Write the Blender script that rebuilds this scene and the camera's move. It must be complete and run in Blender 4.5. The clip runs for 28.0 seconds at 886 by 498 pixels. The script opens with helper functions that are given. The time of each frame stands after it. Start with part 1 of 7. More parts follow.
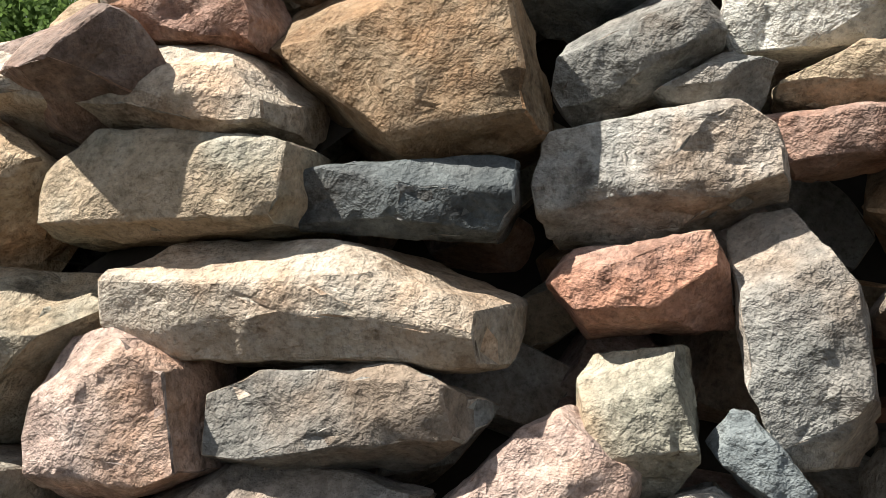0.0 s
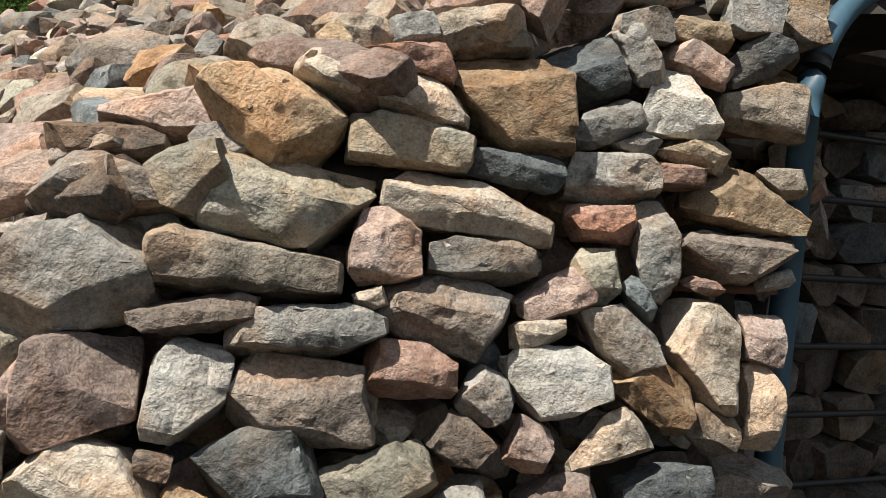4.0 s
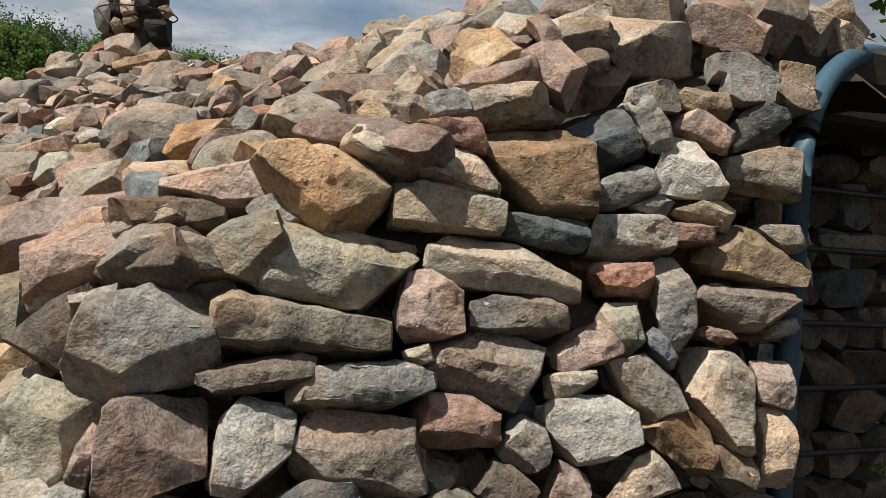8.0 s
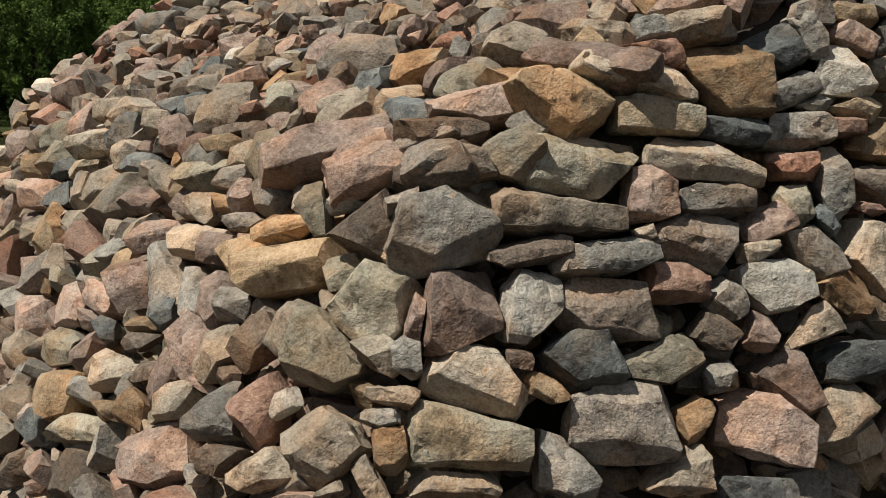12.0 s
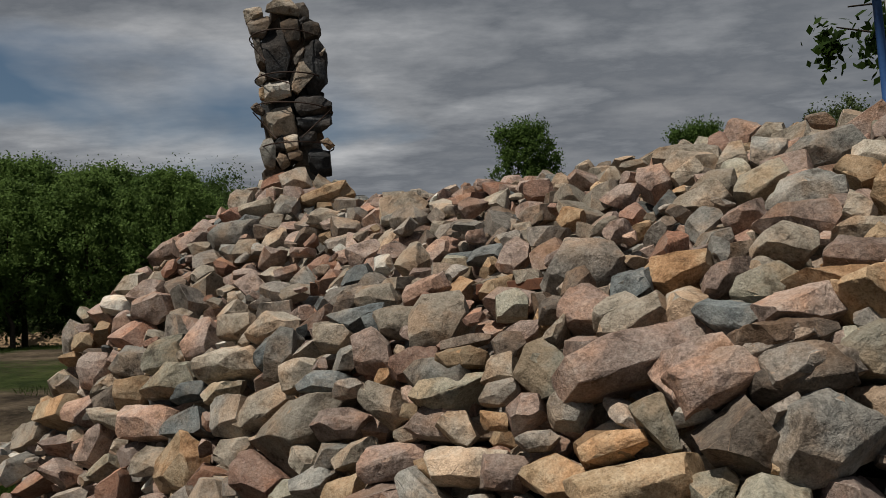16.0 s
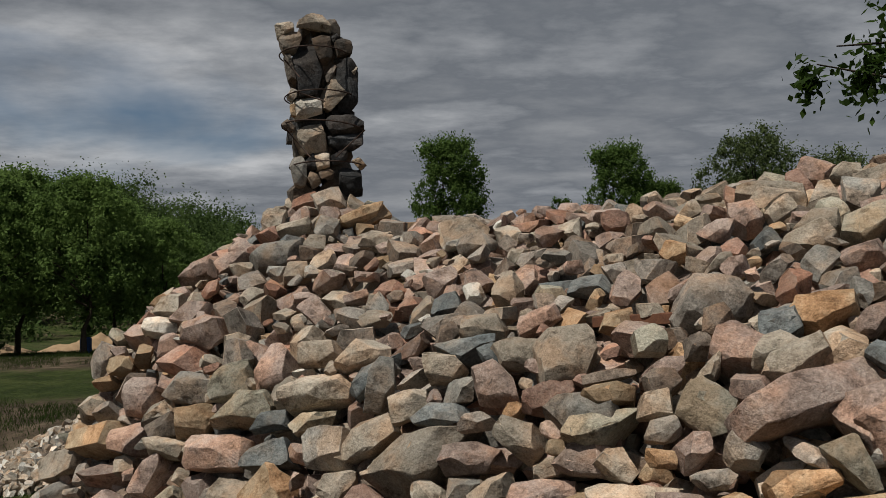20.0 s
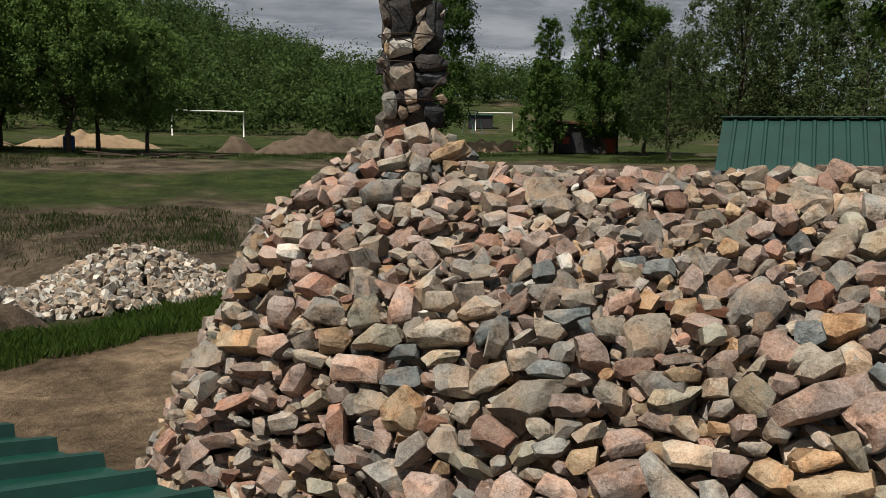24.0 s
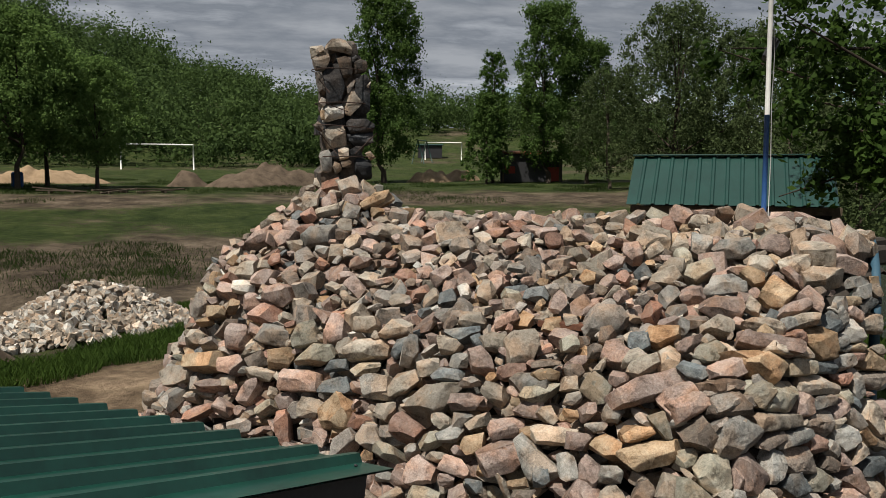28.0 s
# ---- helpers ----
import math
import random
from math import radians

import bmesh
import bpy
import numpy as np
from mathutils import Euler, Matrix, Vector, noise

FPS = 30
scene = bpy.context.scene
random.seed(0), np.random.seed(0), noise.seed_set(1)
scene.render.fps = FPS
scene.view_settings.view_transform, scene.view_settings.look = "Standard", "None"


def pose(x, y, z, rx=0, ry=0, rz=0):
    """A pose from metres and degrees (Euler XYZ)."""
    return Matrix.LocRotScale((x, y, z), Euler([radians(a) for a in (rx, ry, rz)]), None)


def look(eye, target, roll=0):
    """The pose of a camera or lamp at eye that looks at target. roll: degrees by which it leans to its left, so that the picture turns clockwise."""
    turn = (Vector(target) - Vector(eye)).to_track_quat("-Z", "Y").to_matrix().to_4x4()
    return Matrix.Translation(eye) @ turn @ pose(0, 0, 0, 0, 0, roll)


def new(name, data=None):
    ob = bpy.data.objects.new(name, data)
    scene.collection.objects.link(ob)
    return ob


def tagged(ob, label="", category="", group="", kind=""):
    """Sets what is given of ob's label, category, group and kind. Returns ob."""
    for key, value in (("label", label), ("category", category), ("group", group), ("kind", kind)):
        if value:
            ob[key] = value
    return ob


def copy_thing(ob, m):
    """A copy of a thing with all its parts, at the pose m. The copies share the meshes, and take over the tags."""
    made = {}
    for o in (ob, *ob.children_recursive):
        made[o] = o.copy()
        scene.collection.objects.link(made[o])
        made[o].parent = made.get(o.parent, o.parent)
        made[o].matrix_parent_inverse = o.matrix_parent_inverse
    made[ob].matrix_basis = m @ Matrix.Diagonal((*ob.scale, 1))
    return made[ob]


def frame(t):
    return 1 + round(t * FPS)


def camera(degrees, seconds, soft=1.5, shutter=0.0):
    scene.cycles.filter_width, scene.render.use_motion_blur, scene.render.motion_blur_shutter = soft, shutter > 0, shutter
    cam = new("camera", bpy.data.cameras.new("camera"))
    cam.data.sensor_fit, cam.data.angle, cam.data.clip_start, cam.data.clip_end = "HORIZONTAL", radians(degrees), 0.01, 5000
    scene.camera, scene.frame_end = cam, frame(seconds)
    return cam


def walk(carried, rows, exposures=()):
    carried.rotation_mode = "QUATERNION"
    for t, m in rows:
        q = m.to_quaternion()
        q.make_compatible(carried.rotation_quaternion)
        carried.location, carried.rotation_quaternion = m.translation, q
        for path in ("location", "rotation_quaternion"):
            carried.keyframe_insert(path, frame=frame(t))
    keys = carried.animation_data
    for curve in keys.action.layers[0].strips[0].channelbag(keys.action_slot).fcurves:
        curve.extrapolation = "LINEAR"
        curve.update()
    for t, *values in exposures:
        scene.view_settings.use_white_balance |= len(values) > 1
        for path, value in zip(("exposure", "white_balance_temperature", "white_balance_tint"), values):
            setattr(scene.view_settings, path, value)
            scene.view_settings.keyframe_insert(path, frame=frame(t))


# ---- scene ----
cam = camera(55.1, 28.0, soft=0.65)
METRES, EYE, TILT, LEAN, TURN = 7.0, 1.4, 2.2, 4.6, 0.0
ROWS = [
    (0.0, 0.0, 0.0, 0.0, 0.0, 0.0, -0.0),
    (0.5, -0.0198, -0.0109, 0.0001, -4.97, -3.3, -0.9),
    (1.0, -0.0367, -0.0359, -0.0007, -12.67, -6.38, -0.18),
    (1.5, -0.0517, -0.0508, -0.0008, -17.83, -5.84, -0.77),
    (2.0, -0.07, -0.0559, 0.0003, -19.92, -2.88, -1.93),
    (2.5, -0.0889, -0.0715, 0.0004, -23.31, -3.04, -3.3),
    (3.0, -0.1036, -0.0875, -0.0026, -24.13, -3.91, -5.48),
    (3.5, -0.1043, -0.0968, -0.0035, -23.4, -4.03, -8.7),
    (5.5, -0.0936, -0.1077, -0.0013, -18.62, -2.5, -8.42),
    (6.0, -0.0931, -0.1075, -0.0013, -17.99, -2.07, -7.64),
    (6.5, -0.094, -0.1059, -0.0026, -17.4, -2.59, -6.97),
    (7.0, -0.1037, -0.1079, -0.0006, -20.45, -1.6, -6.96),
    (7.5, -0.1174, -0.1092, -0.0013, -24.2, -0.19, -7.86),
    (8.0, -0.1274, -0.1101, -0.0029, -24.09, -0.07, -8.61),
    (8.5, -0.1415, -0.1088, -0.0031, -21.26, 0.87, -8.67),
    (9.0, -0.1554, -0.0983, -0.0047, -19.04, 2.29, -6.33),
    (9.5, -0.1735, -0.0902, -0.0081, -17.74, 2.47, -4.86),
    (10.0, -0.1913, -0.0904, -0.012, -20.16, 0.65, -5.65),
    (10.5, -0.2054, -0.1037, -0.0147, -24.63, -2.07, -7.04),
    (11.0, -0.206, -0.1194, -0.0148, -26.55, -4.8, -7.16),
    (11.5, -0.2037, -0.1278, -0.0131, -26.55, -7.24, -5.59),
    (12.0, -0.2107, -0.1396, -0.0102, -22.57, -6.84, -5.88),
    (12.5, -0.2284, -0.1481, -0.0065, -19.6, -2.72, -5.86),
    (13.0, -0.2517, -0.1453, -0.0047, -20.07, 1.37, -5.23),
    (13.5, -0.2703, -0.1405, -0.005, -19.42, 3.95, -4.54),
    (15.5, -0.3273, -0.0932, -0.0103, -26.93, 4.09, -1.79),
    (16.0, -0.3422, -0.0613, -0.0113, -30.41, 6.03, -2.19),
    (16.5, -0.3565, -0.0312, 0.0019, -30.66, 9.94, -3.85),
    (17.0, -0.3698, -0.0205, 0.0093, -28.51, 11.58, -5.4),
    (17.5, -0.3819, -0.0199, 0.0054, -28.37, 10.07, -5.51),
    (18.0, -0.3917, -0.0228, 0.002, -29.28, 8.23, -5.08),
    (18.5, -0.3979, -0.0194, 0.0006, -30.42, 8.22, -4.2),
    (19.0, -0.3979, -0.01, -0.0001, -31.79, 9.21, -2.46),
    (19.5, -0.4005, -0.0016, -0.003, -33.49, 9.3, -2.85),
    (20.0, -0.4225, -0.0054, -0.0066, -36.32, 7.16, -2.66),
    (20.5, -0.4518, -0.0114, -0.0036, -38.9, 2.76, -3.26),
    (22.5, -0.5106, -0.0346, 0.0337, -34.02, 0.42, -2.48),
    (23.0, -0.5328, -0.0341, 0.0471, -32.37, -2.54, -6.79),
    (23.5, -0.5437, -0.0302, 0.0676, -34.59, -3.76, -7.69),
    (24.0, -0.5741, -0.0446, 0.0883, -38.41, -5.78, -5.9),
    (24.5, -0.5889, -0.0677, 0.1047, -50.79, -5.0, -7.29),
    (25.0, -0.6107, -0.1005, 0.1042, -58.01, -5.68, -7.91),
    (25.5, -0.6238, -0.12, 0.1022, -55.65, -8.6, -7.21),
    (26.0, -0.6447, -0.1363, 0.0991, -48.95, -8.89, -8.14),
    (26.5, -0.6479, -0.1589, 0.1026, -45.12, -7.6, -9.46),
    (27.0, -0.6448, -0.1792, 0.1061, -45.07, -6.55, -8.82),
    (27.5, -0.645, -0.1825, 0.1089, -44.22, -5.03, -6.12),
    (28.0, -0.6497, -0.1793, 0.1101, -41.64, -3.59, -5.08),
]
EXPOSURES = [(0.0, 1.32, 6450, 10), (1.0, 0.58, 6550, 10), (2.0, 0.98, 6500, 10), (3.0, 0.85, 6500, 10), (6.0, 0.98, 6450, 10), (7.0, 0.88, 6500, 10), (8.0, 0.54, 6550, 10), (8.6, 0.46, 6800, 10), (9.2, -0.40, 7050, 10), (10.5, -0.33, 7050, 10),
             (12.0, 0.22, 6900, 10), (13.2, -0.18, 6850, 10), (16.0, -0.22, 6650, 10), (17.0, -0.11, 6600, 10), (19.0, -0.06, 6600, 10), (20.0, -0.12, 6600, 10), (22.5, 0.26, 6600, 10), (24.0, 0.22, 6600, 10), (26.0, 0.30, 6450, 10), (28.0, 0.29, 6450, 10)]
walk(cam, [(t, pose(0, 0, EYE, TILT, LEAN, TURN) @ pose(METRES * x, METRES * y, METRES * z, 90 + pitch, roll, yaw)) for t, x, y, z, yaw, pitch, roll in ROWS], EXPOSURES)


# ---- world and sun ----
SUN_AZ, SUN_EL = radians(190), radians(59)  # azimuth counted from +x towards +y
SUN_WAY = Vector((math.cos(SUN_AZ) * math.cos(SUN_EL), math.sin(SUN_AZ) * math.cos(SUN_EL), math.sin(SUN_EL)))
sun = new("sun", bpy.data.lights.new("sun", "SUN"))
sun.data.energy, sun.data.angle, sun.data.color = 5.0, radians(0.6), (1.0, 0.93, 0.83)
sun.matrix_world = look(SUN_WAY * 50, (0, 0, 0))


def nd(tree, kind, **sets):
    n = tree.nodes.new(kind)
    for key, value in sets.items():
        if key in ("noise_dimensions", "feature", "operation", "blend_type", "data_type", "sky_type", "sun_disc", "sun_elevation", "sun_rotation", "distance", "interpolation_type", "vector_type", "clamp"):
            setattr(n, key, value)
        else:
            n.inputs[key.replace("_", " ")].default_value = value
    return n


def ramp(tree, fac, stops):
    n = tree.nodes.new("ShaderNodeValToRGB")
    el = n.color_ramp.elements
    while len(el) < len(stops):
        el.new(0.5)
    for e, (p, c) in zip(el, stops):
        e.position, e.color = p, (*c, 1) if len(c) == 3 else c
    tree.links.new(fac, n.inputs[0])
    return n.outputs[0]


def mixc(tree, kind, fac, a, b):
    n = tree.nodes.new("ShaderNodeMix")
    n.data_type, n.blend_type = "RGBA", kind
    for sock, v in ((n.inputs[0], fac), (n.inputs[6], a), (n.inputs[7], b)):
        if hasattr(v, "is_linked"):
            tree.links.new(v, sock)
        elif isinstance(v, (int, float)):
            sock.default_value = v
        else:
            sock.default_value = (*v, 1)
    return n.outputs[2]


def math_node(tree, op, a, b=0.0):
    n = tree.nodes.new("ShaderNodeMath")
    n.operation = op
    for sock, v in zip(n.inputs, (a, b)):
        if hasattr(v, "is_linked"):
            tree.links.new(v, sock)
        else:
            sock.default_value = v
    return n.outputs[0]


world = bpy.data.worlds.new("sky")
scene.world = world
world.use_nodes = True
wt = world.node_tree
bg = wt.nodes["Background"]
sky = nd(wt, "ShaderNodeTexSky", sky_type="NISHITA", sun_disc=False, sun_elevation=SUN_EL, sun_rotation=radians(90) - SUN_AZ)
coord = nd(wt, "ShaderNodeTexCoord")
sep = nd(wt, "ShaderNodeSeparateXYZ")
wt.links.new(coord.outputs["Generated"], sep.inputs[0])
rise = math_node(wt, "ADD", math_node(wt, "MAXIMUM", sep.outputs[2], 0.0), 0.11)
flat = nd(wt, "ShaderNodeCombineXYZ")
wt.links.new(math_node(wt, "DIVIDE", sep.outputs[0], rise), flat.inputs[0])
wt.links.new(math_node(wt, "DIVIDE", sep.outputs[1], rise), flat.inputs[1])
spun = nd(wt, "ShaderNodeMapping", Rotation=(0, 0, radians(118)))
turned = nd(wt, "ShaderNodeMapping", Scale=(1.0, 0.6, 1.0))
wt.links.new(flat.outputs[0], spun.inputs[0])
wt.links.new(spun.outputs[0], turned.inputs[0])
big = nd(wt, "ShaderNodeTexNoise", Scale=0.62, Detail=6.0, Roughness=0.5, Distortion=0.35)
fine = nd(wt, "ShaderNodeTexNoise", Scale=2.6, Detail=8.0, Roughness=0.6)
wt.links.new(turned.outputs[0], big.inputs["Vector"])
wt.links.new(turned.outputs[0], fine.inputs["Vector"])
cover = ramp(wt, big.outputs[0], [(0.345, (0, 0, 0)), (0.445, (1, 1, 1))])
tone = math_node(wt, "ADD", math_node(wt, "MULTIPLY", big.outputs[0], 0.6), math_node(wt, "MULTIPLY", fine.outputs[0], 0.5))
grey = ramp(wt, tone, [(0.43, (3.4, 3.5, 3.65)), (0.51, (2.05, 2.17, 2.35)), (0.59, (1.12, 1.24, 1.42)), (0.70, (1.9, 2.0, 2.15))])
glow = ramp(wt, sep.outputs[2], [(0.12, (1.16, 1.16, 1.16)), (0.45, (1.0, 1.0, 1.0))])
grey = mixc(wt, "MULTIPLY", 1.0, grey, glow)
deep = mixc(wt, "MULTIPLY", 1.0, sky.outputs[0], (0.40, 0.43, 0.42))
wt.links.new(mixc(wt, "MIX", cover, deep, grey), bg.inputs[0])
bg.inputs[1].default_value = 0.135


# ---- materials ----
def material(name, rough=0.85, metal=0.0, spec=0.3):
    m = bpy.data.materials.new(name)
    m.use_nodes = True
    t = m.node_tree
    b = t.nodes["Principled BSDF"]
    b.inputs["Roughness"].default_value, b.inputs["Metallic"].default_value = rough, metal
    b.inputs["Specular IOR Level"].default_value = spec
    return m, t, b


def where(tree, scale=1.0, shift=None):
    """World position in metres, scaled; shift moves it from piece to piece."""
    g = nd(tree, "ShaderNodeNewGeometry").outputs["Position"]
    n = tree.nodes.new("ShaderNodeVectorMath")
    n.operation = "MULTIPLY"
    tree.links.new(g, n.inputs[0])
    n.inputs[1].default_value = (scale, scale, scale)
    if shift is None:
        return n.outputs[0]
    a = tree.nodes.new("ShaderNodeVectorMath")
    a.operation = "ADD"
    tree.links.new(n.outputs[0], a.inputs[0])
    tree.links.new(shift, a.inputs[1])
    return a.outputs[0]


def noise_tex(tree, vec, scale, detail=4.0, rough=0.55):
    n = nd(tree, "ShaderNodeTexNoise", Scale=scale, Detail=detail, Roughness=rough)
    tree.links.new(vec, n.inputs["Vector"])
    return n.outputs[0]


def bump(tree, bsdf, height, strength, distance):
    n = nd(tree, "ShaderNodeBump", Strength=strength, Distance=distance)
    tree.links.new(height, n.inputs["Height"])
    tree.links.new(n.outputs[0], bsdf.inputs["Normal"])


def simple(name, c1, c2, scale=6.0, rough=0.8, metal=0.0, spec=0.3, bumps=0.3, dist=0.01):
    m, t, b = material(name, rough, metal, spec)
    v = where(t)
    n = noise_tex(t, v, scale, 6)
    f = noise_tex(t, v, scale * 9, 4)
    both = math_node(t, "ADD", math_node(t, "MULTIPLY", n, 0.65), math_node(t, "MULTIPLY", f, 0.35))
    t.links.new(ramp(t, both, [(0.3, c1), (0.7, c2)]), b.inputs["Base Color"])
    if bumps:
        bump(t, b, both, bumps, dist)
    return m


def rock_material(name, dark, mid, light, speck=None, speck_amount=0.0, stain=(0.30, 0.17, 0.07), stain_amount=0.25):
    m, t, b = material(name, 0.88, 0.0, 0.25)
    info = nd(t, "ShaderNodeObjectInfo").outputs["Random"]
    isle = nd(t, "ShaderNodeNewGeometry").outputs["Random Per Island"]
    chance = math_node(t, "FRACT", math_node(t, "ADD", info, isle))
    off = nd(t, "ShaderNodeCombineXYZ")
    t.links.new(math_node(t, "MULTIPLY", chance, 37.0), off.inputs[0])
    t.links.new(math_node(t, "MULTIPLY", chance, 91.0), off.inputs[1])
    v = where(t, 1.0, off.outputs[0])
    n = noise_tex(t, v, 7, 7, 0.66)
    f = noise_tex(t, v, 70, 5, 0.7)
    both = math_node(t, "ADD", math_node(t, "MULTIPLY", n, 0.6), math_node(t, "MULTIPLY", f, 0.4))
    col = ramp(t, both, [(0.37, dark), (0.49, mid), (0.62, light)])
    salt = ramp(t, noise_tex(t, v, 190, 3, 0.7), [(0.36, (0.50, 0.49, 0.48)), (0.47, (1, 1, 1)), (0.53, (1, 1, 1)), (0.66, (1.35, 1.33, 1.30))])
    col = mixc(t, "MULTIPLY", 0.6, col, salt)
    tint = ramp(t, noise_tex(t, v, 5.5, 4, 0.6), [(0.40, (0.88, 0.93, 0.96)), (0.5, (1, 1, 1)), (0.60, (1.12, 0.97, 0.86))])
    col = mixc(t, "MULTIPLY", 1.0, col, tint)
    veins = ramp(t, noise_tex(t, v, 14, 6, 0.72), [(0.34, (0.45, 0.42, 0.40)), (0.43, (1, 1, 1))])
    col = mixc(t, "MULTIPLY", 0.8, col, veins)
    if speck:
        cell = nd(t, "ShaderNodeTexVoronoi", Scale=150.0)
        t.links.new(v, cell.inputs["Vector"])
        spots = ramp(t, nd_random(t, cell.outputs["Color"]), [(0.55, (0, 0, 0)), (0.75, (1, 1, 1))])
        col = mixc(t, "MIX", math_node(t, "MULTIPLY", spots, speck_amount * 0.55), col, speck)
    rust = ramp(t, noise_tex(t, v, 4.5, 5, 0.6), [(0.52, (0, 0, 0)), (0.72, (1, 1, 1))])
    col = mixc(t, "MIX", math_node(t, "MULTIPLY", rust, stain_amount), col, stain)
    value = math_node(t, "ADD", math_node(t, "MULTIPLY", chance, 0.72), 0.64)
    hsv = nd(t, "ShaderNodeHueSaturation")
    t.links.new(value, hsv.inputs["Value"])
    t.links.new(col, hsv.inputs["Color"])
    t.links.new(hsv.outputs[0], b.inputs["Base Color"])
    chips = math_node(t, "ABSOLUTE", math_node(t, "SUBTRACT", noise_tex(t, v, 13, 6, 0.68), 0.5))
    dents = noise_tex(t, v, 38, 5, 0.7)
    grain = noise_tex(t, v, 170, 3, 0.6)
    relief = math_node(t, "ADD", math_node(t, "ADD", math_node(t, "MULTIPLY", chips, 1.0), math_node(t, "MULTIPLY", dents, 0.85)), math_node(t, "MULTIPLY", grain, 0.16))
    bump(t, b, relief, 1.0, 0.0115)
    return m


def nd_random(tree, colour):
    s = nd(tree, "ShaderNodeSeparateColor")
    tree.links.new(colour, s.inputs[0])
    return s.outputs[0]


ROCK = {
    "grey": rock_material("grey_stone", (0.105, 0.100, 0.091), (0.232, 0.221, 0.199), (0.352, 0.334, 0.300)),
    "tan": rock_material("tan_stone", (0.128, 0.105, 0.081), (0.281, 0.240, 0.191), (0.398, 0.352, 0.292)),
    "pink": rock_material("pink_granite", (0.135, 0.098, 0.081), (0.277, 0.206, 0.174), (0.398, 0.323, 0.281), (0.075, 0.064, 0.058), 0.4),
    "ochre": rock_material("ochre_stone", (0.150, 0.096, 0.053), (0.292, 0.206, 0.128), (0.405, 0.315, 0.217), stain=(0.270, 0.143, 0.053)),
    "slate": rock_material("blue_grey_slate", (0.045, 0.051, 0.054), (0.105, 0.116, 0.118), (0.188, 0.203, 0.201), stain_amount=0.08),
    "white": rock_material("pale_quartz_stone", (0.285, 0.259, 0.217), (0.450, 0.424, 0.375), (0.555, 0.532, 0.488), stain_amount=0.12),
    "brown": rock_material("brown_stone", (0.071, 0.056, 0.045), (0.154, 0.124, 0.101), (0.262, 0.217, 0.176), (0.045, 0.039, 0.034), 0.4),
    "red": rock_material("reddish_stone", (0.135, 0.075, 0.056), (0.259, 0.158, 0.120), (0.360, 0.251, 0.203), (0.083, 0.064, 0.056), 0.35),
    "speck": rock_material("speckled_granite", (0.128, 0.114, 0.099), (0.251, 0.221, 0.191), (0.360, 0.326, 0.289), (0.056, 0.053, 0.048), 0.5),
    # umber and black: dark stone, also picked to hold shade in the colour
    "umber": rock_material("dark_umber_stone_and_shade", (0.038, 0.033, 0.028), (0.086, 0.075, 0.065), (0.165, 0.143, 0.120)),
    "black": rock_material("near_black_basalt_and_shade", (0.010, 0.011, 0.012), (0.028, 0.029, 0.031), (0.070, 0.072, 0.075), stain_amount=0.05),
    "olive": rock_material("olive_grey_stone", (0.116, 0.109, 0.084), (0.247, 0.229, 0.180), (0.352, 0.326, 0.266)),
}
KINDS = list(ROCK)
# kept dark: shade of gaps and passage is put into this colour
M_CORE = simple("shade_toned_core", (0.02, 0.017, 0.014), (0.055, 0.046, 0.037), 12, 0.95)
M_PIPE = simple("worn_blue_paint", (0.02, 0.055, 0.085), (0.045, 0.105, 0.15), 9, 0.5, 0.0, 0.5, 0.15, 0.003)
M_RUST = simple("rusty_steel", (0.05, 0.022, 0.014), (0.16, 0.07, 0.038), 25, 0.85, 0.0, 0.3, 0.4, 0.003)
M_WIRE = simple("dark_rusted_wire", (0.015, 0.010, 0.008), (0.05, 0.028, 0.02), 25, 0.8, 0.0, 0.3, 0.2, 0.002)
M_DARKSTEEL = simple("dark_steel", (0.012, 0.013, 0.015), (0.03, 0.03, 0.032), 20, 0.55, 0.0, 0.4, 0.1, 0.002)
M_WHITE = simple("white_paint", (0.62, 0.62, 0.58), (0.80, 0.79, 0.75), 8, 0.55, 0.0, 0.4, 0.1, 0.002)
M_GREENROOF = simple("green_roof_sheet", (0.002, 0.024, 0.017), (0.008, 0.060, 0.042), 5, 0.30, 0.0, 0.5, 0.06, 0.003)
M_WOOD = simple("weathered_pallet_wood", (0.05, 0.038, 0.026), (0.13, 0.102, 0.072), 14, 0.85, 0.0, 0.2, 0.3, 0.004)
M_BARK = simple("bark", (0.022, 0.018, 0.014), (0.075, 0.06, 0.046), 20, 0.95, 0.0, 0.1, 0.8, 0.02)
M_GLASSDARK = simple("dark_window_glass", (0.01, 0.012, 0.014), (0.02, 0.022, 0.026), 3, 0.08, 0.0, 0.5, 0)
M_BLUE = simple("blue_plastic", (0.01, 0.045, 0.16), (0.02, 0.08, 0.24), 4, 0.5)
M_REDPAINT = simple("red_paint", (0.22, 0.03, 0.02), (0.36, 0.06, 0.04), 4, 0.6)
M_SAND = simple("yellow_sand", (0.20, 0.14, 0.085), (0.32, 0.235, 0.15), 3, 0.95, 0.0, 0.1, 0.5, 0.05)
M_SOIL = simple("dug_soil", (0.05, 0.037, 0.026), (0.135, 0.104, 0.075), 2.5, 0.95, 0.0, 0.1, 0.8, 0.08)


